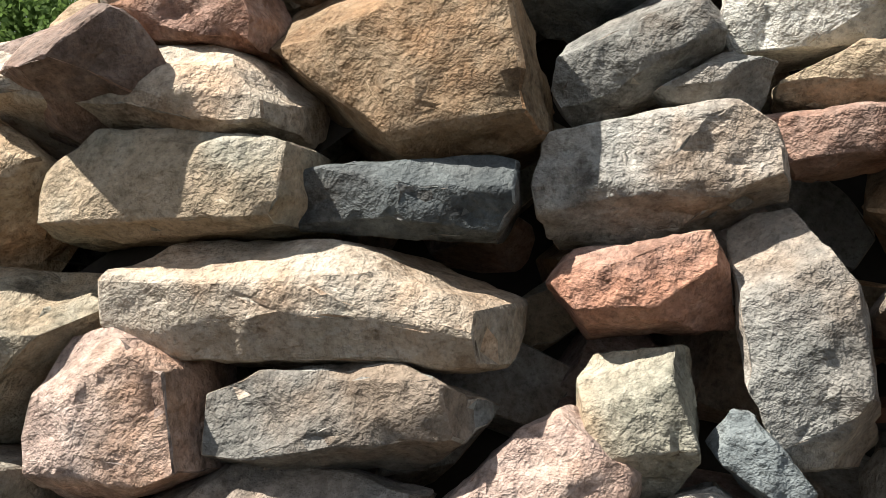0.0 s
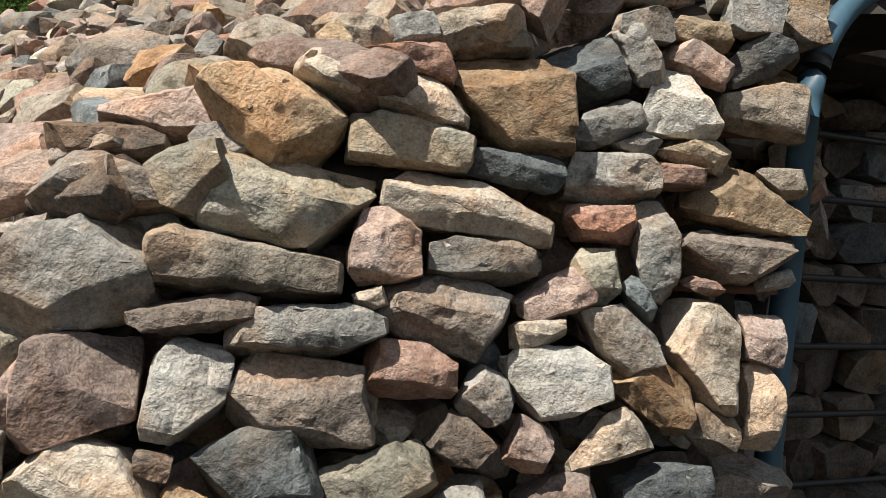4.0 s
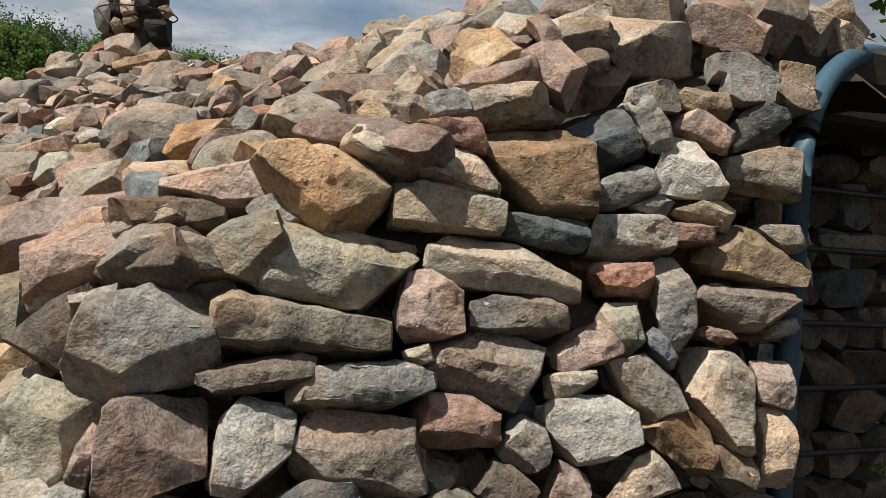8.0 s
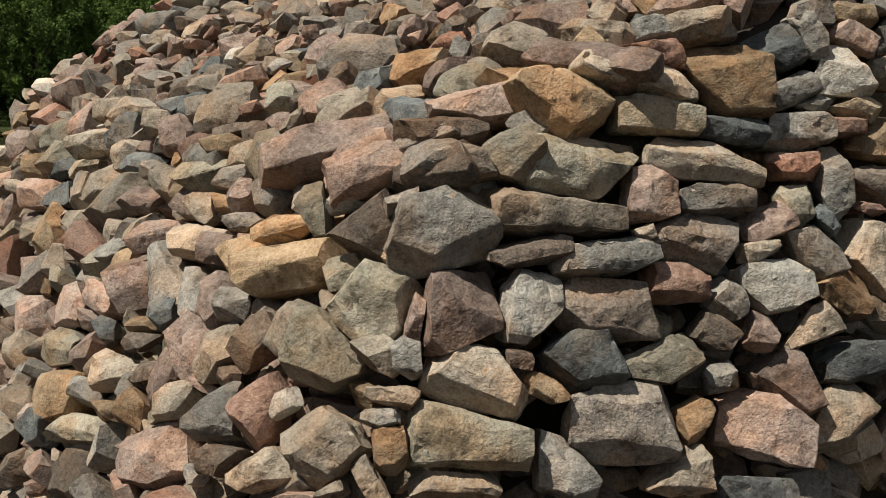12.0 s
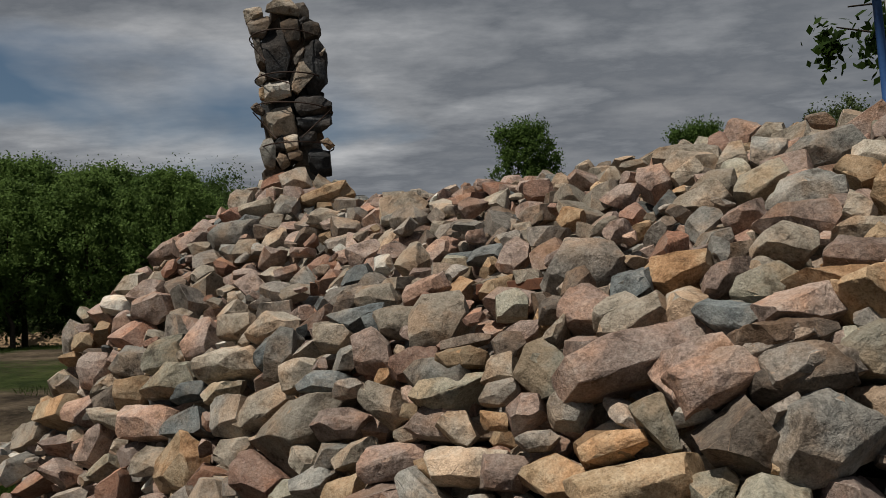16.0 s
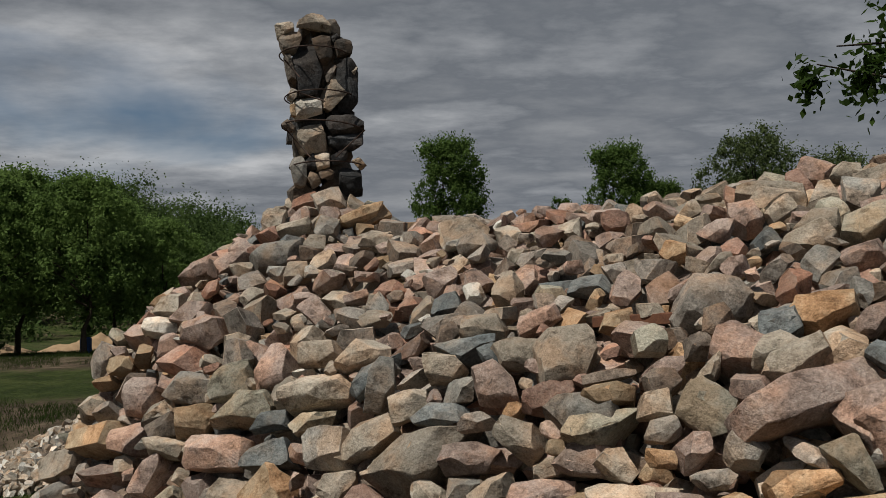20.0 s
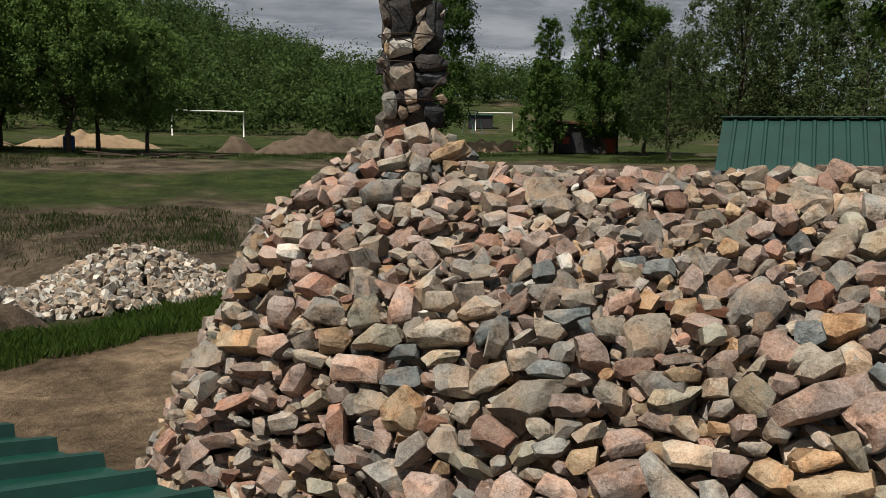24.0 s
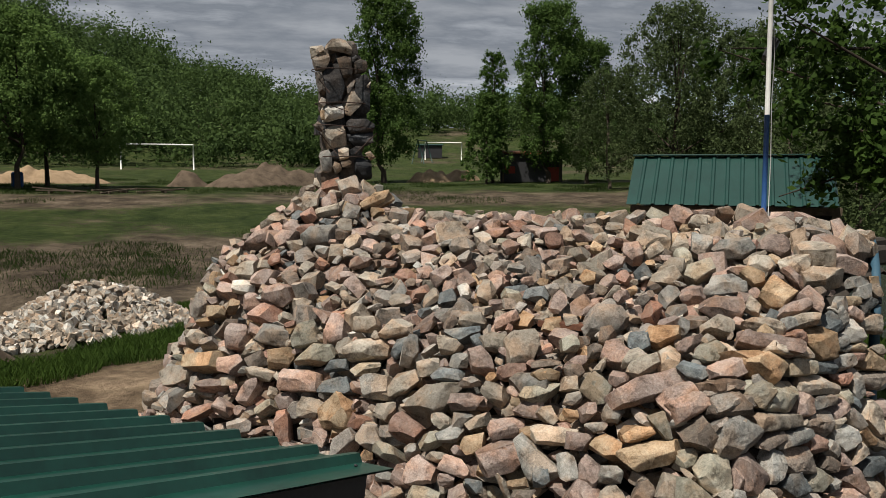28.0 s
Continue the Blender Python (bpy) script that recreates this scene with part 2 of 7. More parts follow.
def leaf_material(name, c1, c2, patch=0.45, each=0.3):
    m, t, b = material(name, 0.8, 0.0, 0.12)
    isle = nd(t, "ShaderNodeNewGeometry").outputs["Random Per Island"]
    n = noise_tex(t, where(t), patch, 3)
    both = math_node(t, "ADD", math_node(t, "MULTIPLY", isle, each), math_node(t, "MULTIPLY", n, 1 - each))
    col = ramp(t, both, [(0.2, c1), (0.8, c2)])
    t.links.new(col, b.inputs["Base Color"])
    tr = nd(t, "ShaderNodeBsdfTranslucent")
    t.links.new(col, tr.inputs[0])
    mx = nd(t, "ShaderNodeMixShader", Fac=0.4)
    t.links.new(b.outputs[0], mx.inputs[1])
    t.links.new(tr.outputs[0], mx.inputs[2])
    t.links.new(mx.outputs[0], t.nodes["Material Output"].inputs[0])
    return m


LEAF_MID = leaf_material("green_leaves", (0.056, 0.104, 0.028), (0.140, 0.218, 0.058))
LEAF_LIGHT = leaf_material("fresh_green_leaves", (0.03, 0.065, 0.011), (0.085, 0.15, 0.03))
LEAF_DARK = leaf_material("dark_green_leaves", (0.036, 0.072, 0.018), (0.088, 0.145, 0.034))
LEAF_GREY = leaf_material("grey_green_willow_leaves", (0.038, 0.058, 0.022), (0.092, 0.125, 0.048))
M_GRASS = leaf_material("grass_blades", (0.026, 0.055, 0.009), (0.075, 0.125, 0.023), 0.9, 0.4)


def ground_material():
    m, t, b = material("ground_soil_and_grass", 0.95, 0.0, 0.1)
    v = where(t)
    sepn = nd(t, "ShaderNodeSeparateXYZ")
    t.links.new(v, sepn.inputs[0])
    big_n = noise_tex(t, v, 0.11, 6, 0.62)
    mid_n = noise_tex(t, v, 0.8, 6, 0.65)
    fine_n = noise_tex(t, v, 4.5, 8, 0.75)
    soil = ramp(t, math_node(t, "ADD", math_node(t, "MULTIPLY", mid_n, 0.6), math_node(t, "MULTIPLY", fine_n, 0.4)), [(0.38, (0.028, 0.022, 0.015)), (0.5, (0.082, 0.064, 0.045)), (0.62, (0.17, 0.136, 0.098))])
    grass = ramp(t, math_node(t, "ADD", math_node(t, "MULTIPLY", mid_n, 0.5), math_node(t, "MULTIPLY", fine_n, 0.5)), [(0.37, (0.011, 0.019, 0.005)), (0.5, (0.030, 0.045, 0.012)), (0.63, (0.07, 0.08, 0.028))])
    # grass away from the trodden yard round the mound, with bare strips
    away = nd(t, "ShaderNodeVectorMath", operation="LENGTH")
    t.links.new(v, away.inputs[0])
    ring = ramp(t, math_node(t, "DIVIDE", away.outputs["Value"], 120.0), [(0.07, (0.37, 0.37, 0.37)), (0.085, (0.56, 0.56, 0.56)), (0.112, (0.53, 0.53, 0.53)), (0.122, (0.42, 0.42, 0.42)), (0.205, (0.43, 0.43, 0.43)), (0.23, (0.60, 0.60, 0.60)), (0.275, (0.57, 0.57, 0.57)), (0.30, (0.44, 0.44, 0.44)), (0.325, (0.47, 0.47, 0.47)), (0.35, (0.60, 0.60, 0.60)), (0.6, (0.58, 0.58, 0.58))])
    mixf = math_node(t, "ADD", math_node(t, "MULTIPLY", math_node(t, "SUBTRACT", big_n, 0.5), 0.55), math_node(t, "ADD", ring, math_node(t, "MULTIPLY", math_node(t, "SUBTRACT", fine_n, 0.5), 0.45)))
    cover_n = ramp(t, mixf, [(0.47, (0, 0, 0)), (0.56, (1, 1, 1))])
    lane = math_node(t, "MULTIPLY", ramp(t, math_node(t, "DIVIDE", away.outputs["Value"], 120.0), [(0.078, (1, 1, 1)), (0.09, (0, 0, 0))]), ramp(t, math_node(t, "DIVIDE", sepn.outputs[1], 120.0), [(0.03, (0, 0, 0)), (0.05, (1, 1, 1))]))
    soil = mixc(t, "MIX", lane, soil, mixc(t, "MULTIPLY", 1.0, soil, (2.1, 1.95, 1.8)))
    t.links.new(mixc(t, "MIX", cover_n, soil, grass), b.inputs["Base Color"])
    bump(t, b, math_node(t, "ADD", mid_n, fine_n), 1.0, 0.16)
    return m


M_GROUND = ground_material()


def water_material():
    m, t, b = material("river_water", 0.07, 0.0, 0.5)
    b.inputs["Base Color"].default_value = (0.03, 0.035, 0.03, 1)
    bump(t, b, noise_tex(t, where(t), 1.6, 4), 0.5, 0.05)
    return m


M_WATER = water_material()


# ---- building helpers ----
def mesh_from(name, verts, faces, mats, indices=None, smooth=False):
    me = bpy.data.meshes.new(name)
    me.from_pydata([tuple(v) for v in verts], [], [tuple(f) for f in faces])
    for m in mats if isinstance(mats, (list, tuple)) else [mats]:
        me.materials.append(m)
    if indices is not None:
        me.polygons.foreach_set("material_index", np.asarray(indices, dtype=np.int32))
    if smooth:
        me.polygons.foreach_set("use_smooth", np.ones(len(me.polygons), dtype=bool))
    me.update()
    return me


def part(name, bm, mat, parent=None, label=""):
    me = bpy.data.meshes.new(name)
    bm.to_mesh(me)
    bm.free()
    me.materials.append(mat)
    ob = new(name, me)
    ob.parent = parent
    if label:
        ob["label"] = label
    return ob


def thing(name, at=(0, 0, 0), turn=0.0, label="", category="", group="", kind=""):
    ob = new(name)
    ob.matrix_world = pose(*at, 0, 0, turn)
    ob.empty_display_size = 0.2
    return tagged(ob, label, category, group, kind)


def box_bm(size, at=(0, 0, 0), turn=(0, 0, 0), bevel=0.0, bm=None):
    bm = bm or bmesh.new()
    made = bmesh.ops.create_cube(bm, size=1.0)["verts"]
    bmesh.ops.transform(bm, matrix=pose(*at, *turn) @ Matrix.Diagonal((*size, 1)), verts=made)
    if bevel:
        edges = list({e for v in made for e in v.link_edges})
        bmesh.ops.bevel(bm, geom=edges, offset=bevel, segments=1, affect="EDGES")
    return bm


def tube(name, points, radius, mat, parent=None, label="", sides=10, taper=None):
    """A round bar along a line of points."""
    pts = [Vector(p) for p in points]
    verts, faces = [], []
    up0 = Vector((0, 0, 1))
    for i, p in enumerate(pts):
        d = (pts[min(i + 1, len(pts) - 1)] - pts[max(i - 1, 0)]).normalized()
        a = d.cross(up0 if abs(d.z) < 0.9 else Vector((1, 0, 0))).normalized()
        b = d.cross(a).normalized()
        r = radius if taper is None else radius + (taper - radius) * i / (len(pts) - 1)
        for k in range(sides):
            w = 2 * math.pi * k / sides
            verts.append(p + a * (r * math.cos(w)) + b * (r * math.sin(w)))
    for i in range(len(pts) - 1):
        for k in range(sides):
            k2 = (k + 1) % sides
            faces.append((i * sides + k, i * sides + k2, (i + 1) * sides + k2, (i + 1) * sides + k))
    faces.append(tuple(range(sides)))
    faces.append(tuple((len(pts) - 1) * sides + k for k in range(sides))[::-1])
    me = mesh_from(name, verts, faces, mat, smooth=True)
    ob = new(name, me)
    ob.parent = parent
    if label:
        ob["label"] = label
    return ob


# ---- ground, river ----
def ease(a, b, x):
    t = np.clip((x - a) / (b - a), 0, 1)
    return t * t * (3 - 2 * t)


def terrain(x, y):
    """Height of the ground: a yard, a field that rises gently, wooded hills behind, a river on the +x side."""
    x, y = np.asarray(x, float), np.asarray(y, float)
    r = np.hypot(x, y)
    z = 1.75 * ease(16, 46, r) + 1.5 * ease(46, 100, r)
    ang = np.degrees(np.arctan2(y, x))
    crest = np.interp(ang, [20, 42, 58, 65, 70, 75, 90, 97, 125, 165], [0, 8, 9.5, 14.5, 20, 24, 27, 32, 33, 0])
    z = z + crest * ease(88, 172, r)
    z = z - 2.2 * np.exp(-((x + 3.6) ** 2 / 10 + (y - 17.6) ** 2 / 9))
    river = ease(7.0, 9.5, x - 0.35 * np.abs(y - 1)) * ease(34, 24, ang) * ease(-80, -60, ang)
    z = z * (1 - river) - 1.5 * river
    far_bank = ease(46, 56, r) * ease(34, 24, ang) * ease(-80, -60, ang)
    z = z + far_bank * 3.0
    bumps = 0.04 * np.sin(x * 1.7 + 0.6 * y) * np.sin(y * 1.3) + 0.025 * np.sin(x * 4.1) * np.sin(3.7 * y + x)
    return z + bumps * ease(1, 4, r) * ease(3000, 60, r)


def build_ground():
    rings = np.array([0.0] + list(np.geomspace(0.4, 900, 150)))
    seg = 220
    turn = 2 * math.pi * np.arange(seg) / seg
    gx, gy = np.outer(rings, np.cos(turn)).ravel(), np.outer(rings, np.sin(turn)).ravel()
    verts, faces = np.stack([gx, gy, terrain(gx, gy)], 1).tolist(), []
    for i in range(len(rings) - 1):
        for k in range(seg):
            k2 = (k + 1) % seg
            faces.append((i * seg + k, (i + 1) * seg + k, (i + 1) * seg + k2, i * seg + k2))
    ob = new("ground", mesh_from("ground", verts, faces, M_GROUND, smooth=True))
    tagged(ob, "trodden brown earth with patches of grass and rising wooded hills", "ground", kind="structure")
    w = new("water", mesh_from("water", [(6, -120, -0.75), (60, -120, -0.75), (60, 45, -0.75), (6, 45, -0.75)], [(0, 1, 2, 3)], M_WATER))
    tagged(w, "calm dark river water with soft reflections", "water", kind="structure")


build_ground()


# ---- stones ----
def hash_noise(p, seed):
    """Smooth noise, -1 to 1, at the rows of p."""
    i = np.floor(p).astype(np.int64)
    f = p - i
    f = f * f * (3 - 2 * f)
    out = np.zeros(len(p))
    for dx in (0, 1):
        for dy in (0, 1):
            for dz in (0, 1):
                h = ((i[:, 0] + dx) * 374761393 + (i[:, 1] + dy) * 668265263 + (i[:, 2] + dz) * 2147483647 + seed * 974634) & 0xFFFFFFFF
                h = ((h ^ (h >> 13)) * 1274126177) & 0xFFFFFFFF
                v = ((h ^ (h >> 16)) & 0xFFFF) / 32767.5 - 1
                out += v * (f[:, 0] if dx else 1 - f[:, 0]) * (f[:, 1] if dy else 1 - f[:, 1]) * (f[:, 2] if dz else 1 - f[:, 2])
    return out


FINE = {3: (0.0, 0.9), 5: (0.02, 0.4), 9: (0.018, 0.2), 14: (0.022, 0.11)}  # edge wear, longest edge


def finish_rock(planes, seed, size, n, rugged):
    """Cut a block along the planes, wear its edges and roughen it."""
    wear, longest = FINE[n]
    bm = bmesh.new()
    bmesh.ops.create_cube(bm, size=2.0)
    for v, d in planes:
        got = bmesh.ops.bisect_plane(bm, geom=bm.verts[:] + bm.edges[:] + bm.faces[:], plane_co=Vector(v * d), plane_no=Vector(v), clear_outer=True)
        edge = [e for e in bm.edges if e.is_boundary]
        if edge:
            bmesh.ops.holes_fill(bm, edges=edge, sides=0)
    half = np.array(size) / 2
    bmesh.ops.scale(bm, vec=Vector(half), verts=bm.verts[:])
    mean = float(np.mean(half))
    if wear:
        bmesh.ops.remove_doubles(bm, verts=bm.verts[:], dist=mean * 0.06)
        bmesh.ops.bevel(bm, geom=bm.edges[:], offset=mean * wear, segments=1, affect="EDGES", clamp_overlap=True)
        bmesh.ops.remove_doubles(bm, verts=bm.verts[:], dist=mean * 0.01)
    bmesh.ops.triangulate(bm, faces=bm.faces[:])
    for _ in range(5):
        long_edges = [e for e in bm.edges if e.calc_length() > 2 * mean * longest]
        if not long_edges:
            break
        bmesh.ops.subdivide_edges(bm, edges=long_edges, cuts=1)
        bmesh.ops.triangulate(bm, faces=[f for f in bm.faces if len(f.verts) > 3])
    bm.normal_update()
    bm.verts.index_update()
    co = np.array([v.co for v in bm.verts])
    no = np.array([v.normal for v in bm.verts])
    quads = [[v.index for v in f.verts] for f in bm.faces]
    bm.free()
    if n >= 5:
        q = co / mean + seed * 7.3
        calm = 1.0 if n >= 14 else 0.62
        a = (hash_noise(q * 1.1, seed) * 0.03 + hash_noise(q * 2.7, seed + 5) * 0.036) * calm
        if n >= 9:
            a += hash_noise(q * 6.5, seed + 9) * 0.016 - np.maximum(hash_noise(q * 3.7, seed + 2) - 0.25, 0) * 0.10
        if n >= 14:
            a += hash_noise(q * 13.0, seed + 3) * 0.009
        co = co + no * (a * mean * rugged)[:, None]
    return co, quads


def block_rock(seed, size, cuts, n=9):
    """A split stone with a chosen outline. cuts: how much of the width and of the height each corner loses, as seen from its front:
    top left, top right, bottom right, bottom left."""
    rng = np.random.default_rng(seed)
    planes = []

    def cut(v, at):
        v = np.array(v, float)
        v /= np.linalg.norm(v)
        planes.append((v, float(v @ np.array(at, float))))

    for a, b in ((1, 0), (-1, 0), (0, 1), (0, -1)):
        cut((a, rng.normal(-0.08, 0.13), b), (a, rng.uniform(-0.5, 0.3), b))
    for (dx, dz), (sx, sz) in zip(cuts, ((-1, 1), (1, 1), (1, -1), (-1, -1))):
        if dx * dz > 0.004:
            v = np.array((sx * dz, 0, sz * dx)) / math.hypot(dx, dz)
            v[1] = rng.normal(-0.1, 0.18)
            cut(v, (sx * (1 - dx), rng.uniform(-0.6, 0.1), sz * (1 - dz)))
    low, high = (0.1, 0.5) if n == 14 else (0.2, 0.75)
    for _ in range(4):
        w, steep, out = rng.uniform(0, 2 * math.pi), rng.uniform(low, high), rng.uniform(0.0, 0.55)
        cut((steep * math.cos(w), -1, steep * math.sin(w)), (out * math.cos(w), -0.97, out * math.sin(w)))
    cut((rng.normal(0, 0.2), -rng.uniform(0.6, 1.6), 1), (0, -1, rng.uniform(0.0, 0.7)))
    cut((rng.normal(0, 0.2), -rng.uniform(0.4, 1.0), -1), (0, -1, -rng.uniform(0.35, 0.8)))
    for _ in range(3):
        v = rng.normal(0, 1, 3)
        v[1] = abs(v[1]) + 0.4
        v /= np.linalg.norm(v)
        planes.append((v, float(np.abs(v).sum() * rng.uniform(0.6, 0.85))))
    return finish_rock(planes, seed, size, n, 1.15)


def rock(seed, size, n=9, cuts=(0, 0, 0, 0), rugged=1.0):
    """A broken stone as vertices and faces. size: width, depth, height. n: how fine. cuts: how far its corners are broken off, 0 to 1,
    as seen from its front: top left, top right, bottom right, bottom left."""
    rng = np.random.default_rng(seed)
    planes = []
    for a in ((1, 0, 0), (-1, 0, 0), (0, 1, 0), (0, -1, 0), (0, 0, 1), (0, 0, -1)):
        v = np.array(a, float) + rng.normal(0, 0.15 if n == 14 else 0.24, 3)
        planes.append((v / np.linalg.norm(v), 0.93))
    for c, (sx, sz) in zip(cuts, ((-1, 1), (1, 1), (1, -1), (-1, -1))):
        if c > 0.02:
            v = np.array((sx, rng.normal(-0.15, 0.25), sz)) * (1 + rng.normal(0, 0.22, 3))
            v /= np.linalg.norm(v)
            planes.append((v, (abs(v[0]) + abs(v[2])) * (1 - 0.5 * c)))
    for k in range(8 if n == 14 else 5):
        v = rng.normal(0, 1, 3)
        if k < 3 and n == 14:
            v = np.array((rng.normal(0, 0.55), -1.0, rng.normal(0, 0.55)))
            v /= np.linalg.norm(v)
            planes.append((v, abs(v[1]) * rng.uniform(0.86, 0.98) + 0.45 * (abs(v[0]) + abs(v[2])) * rng.uniform(0.2, 1.0)))
            continue
        if k in (3, 4) and n == 14:
            v = np.array((rng.normal(0, 0.2), -rng.uniform(0.5, 1.0), 1.0 if k == 3 else -1.0))
        v /= np.linalg.norm(v)
        planes.append((v, float(np.abs(v).sum() * (rng.uniform(0.58, 0.84) if n == 14 else rng.uniform(0.42, 0.74)))))
    return finish_rock(planes, seed, size, n, rugged)


def facet(me, angle=21):
    """Smooth shading, broken at sharp edges."""
    me.polygons.foreach_set("use_smooth", np.ones(len(me.polygons), dtype=bool))
    me.set_sharp_from_angle(angle=radians(angle))
    return me


# The mound's form: the stacked front (towards -y), the stacked side (towards -x), the top, and a round end under the cairn.
CAIRN = (-0.55, 4.3)


def front_y(x, z):
    return 0.302 - 0.099 * x + 0.248 * z


def side_x(y, z):
    return -1.268 - 0.312 * y + 0.472 * z


def top_z(x, y):
    yy = np.minimum(y, CAIRN[1])
    slope = 1.625 + 0.411 * x + 0.26 * yy - 0.157 * x * x - 0.0446 * x * yy - 0.0103 * yy * yy
    behind = (x - CAIRN[0]) * 0.895 + (yy - CAIRN[1]) * 0.447
    rise = 0.10 * ease(-0.3, 0.4, x) * ease(2.6, 1.6, y)
    flat_top = np.minimum(slope + rise, 2.21 + 0.6 * rise) - 0.8 * np.maximum(behind - 0.25, 0) - 0.8 * np.maximum(y - CAIRN[1], 0) - 1.5 * np.maximum(x - 1.08, 0)
    r = np.hypot(x - CAIRN[0], y - CAIRN[1])
    return np.maximum(flat_top, 2.45 - 0.72 * np.maximum(r - 0.22, 0))


def end_r(z):
    return 1.90 - 0.472 * z


def round_off(a, b, k):
    """The smaller of two depths, rounded where they meet."""
    h = np.maximum(k - np.abs(a - b), 0) / k
    return np.minimum(a, b) - h * h * k / 4


def inside(x, y, z):
    """How deep a place lies under the stones, in metres, roughly; below 0 it is outside."""
    r = np.hypot(x - CAIRN[0], y - CAIRN[1])
    side = np.where(y < CAIRN[1], x - side_x(y, z), end_r(z) - r)
    return round_off(round_off(y - front_y(x, z), side, 0.30), top_z(x, y) - z, 0.12)


STONE_AT = []  # centre and reach of every stone set so far


def frame_of(normal):
    """Axes of a stone that lies with its front along the normal."""
    f = -Vector(normal).normalized()
    right = f.cross(Vector((0, 0, 1)))
    right = right.normalized() if right.length > 0.2 else Vector((0.85, -0.5, 0)).normalized()
    up = right.cross(f).normalized()
    m = Matrix((right, f, up)).transposed()
    return m


def normal_at(p):
    e = 0.03
    x, y, z = p
    g = Vector((inside(x + e, y, z) - inside(x - e, y, z), inside(x, y + e, z) - inside(x, y - e, z), inside(x, y, z + e) - inside(x, y, z - e)))
    return -g.normalized() if g.length > 1e-6 else Vector((0, 0, 1))


RNG = np.random.default_rng(11)
COUNT = [0]


def stone(parent, x, y, z, w, h, turn, kind, *cuts):
    """One stone of the dry stack, its visible face centred on the mound's surface."""
    COUNT[0] += 1
    seed = COUNT[0]
    nrm = normal_at((x, y, z))
    sink = nrm.copy()
    if nrm.z > 0.45:
        nrm = (nrm * 0.6 + Vector((-0.45, -0.85, 0.1))).normalized()
    depth = min(max(0.8 * h, 0.55 * w), 0.26)
    v, q = rock(seed, (w, depth, h), 14 if parent == front_wall else 9, cuts)
    ob = new("stone", facet(mesh_from("stone", v, q, ROCK[kind])))
    jut = RNG.uniform(-0.012, 0.012)
    m = frame_of(nrm).to_4x4() @ pose(0, 0, 0, RNG.normal(0, 4), turn, RNG.normal(0, 5))
    ob.matrix_world = Matrix.Translation(Vector((x, y, z)) - sink * (depth * 0.36 + jut)) @ m
    ob.parent = parent
    small, n = min(w, h), max(1, round(max(w, h) / min(w, h)))
    axis = m.to_3x3() @ Vector((1, 0, 0) if w > h else (0, 0, 1))
    for k in range(n):
        c = Vector((x, y, z)) + axis * (max(w, h) - small) * ((k + 0.5) / n - 0.5)
        STONE_AT.append((*c, small * 0.5))
    return ob


def block(parent, x, y, z, way, rise, w, h, turn, kind, *cuts):
    """One stone whose face looks along way and rise (degrees), w wide and h high."""
    COUNT[0] += 1
    a, b = radians(way), radians(rise)
    face = Vector((math.cos(a) * math.cos(b), math.sin(a) * math.cos(b), math.sin(b)))
    depth = min(max(0.85 * min(w, h), 0.5 * max(w, h)), 0.26)
    near = parent == front_wall or parent == top_mound and y < 1.0 and x > -1.0
    grow = 1.03 if parent == front_wall else 0.99
    v, q = block_rock(COUNT[0], (w * grow, depth, h * grow), cuts, 14 if near else 9)
    ob = new("stone", facet(mesh_from("stone", v, q, ROCK[kind]), 24))
    m = frame_of(face).to_4x4() @ pose(0, 0, 0, 0, turn, 0)
    ob.matrix_world = Matrix.Translation(Vector((x, y, z)) - face * (depth * 0.34)) @ m
    ob.parent = parent
    small, n = min(w, h), max(1, round(1.4 * max(w, h) / min(w, h)))
    axis = m.to_3x3() @ Vector((1, 0, 0) if w > h else (0, 0, 1))
    for k in range(n):
        c = Vector((x, y, z)) + axis * (max(w, h) - small) * ((k + 0.5) / n - 0.5)
        STONE_AT.append((*c, small * 0.46))
    return ob



front_wall = thing("stone_wall", label="dry-stacked rough wall of grey tan and ochre stones", category="stone wall")
side_wall = thing("stone_bank", label="sloping dry-stacked bank of mixed broken granite stones", category="stone wall")
top_mound = thing("rubble_mound", label="heap of loose broken stones over the grotto roof", category="rubble heap")
cairn = thing("cairn", (CAIRN[0], CAIRN[1], 2.35), 0, "tall cairn of dark and shade-darkened stones tied with rusty wire", "cairn")

# the stones of the front and the near bank, one by one
block(top_mound, -0.704, 1.583, 1.702, -111, 29, 0.264, 0.186, -13, "speck", (.46, .57), (.47, .30), (.14, .06), (.29, .32))
block(top_mound, -0.641, 0.866, 1.532, -111, 26, 0.210, 0.106, -9, "pink", (.43, .19), (.18, .66), (.17, .04), (.59, .30))
block(top_mound, -0.725, 0.845, 1.463, -110, 24, 0.222, 0.074, -1, "brown", (.62, .20), (.38, .42), (.23, .23), (.15, .54))
block(front_wall, -0.728, 0.769, 1.399, -105, 17, 0.240, 0.095, -4, "speck", (.30, .79), (.52, .65), (.10, .02), (.10, .20))
block(front_wall, -0.469, 0.735, 1.537, -100, 11, 0.244, 0.151, 36, "ochre", (.42, .64), (.06, .22), (.19, .71), (.46, .20))
block(top_mound, -0.434, 1.048, 1.707, -115, 28, 0.157, 0.126, 19, "tan", (.47, .58), (.16, .18), (.19, .33), (.56, .12))
block(top_mound, -0.525, 1.202, 1.690, -113, 29, 0.055, 0.101, 15, "grey", (.00, .00), (.90, .21), (.33, .46), (.65, .29))
block(top_mound, -0.518, 1.681, 1.824, -112, 29, 0.148, 0.065, -11, "tan", (.68, .90), (.32, .55), (.11, .40), (.03, .01))
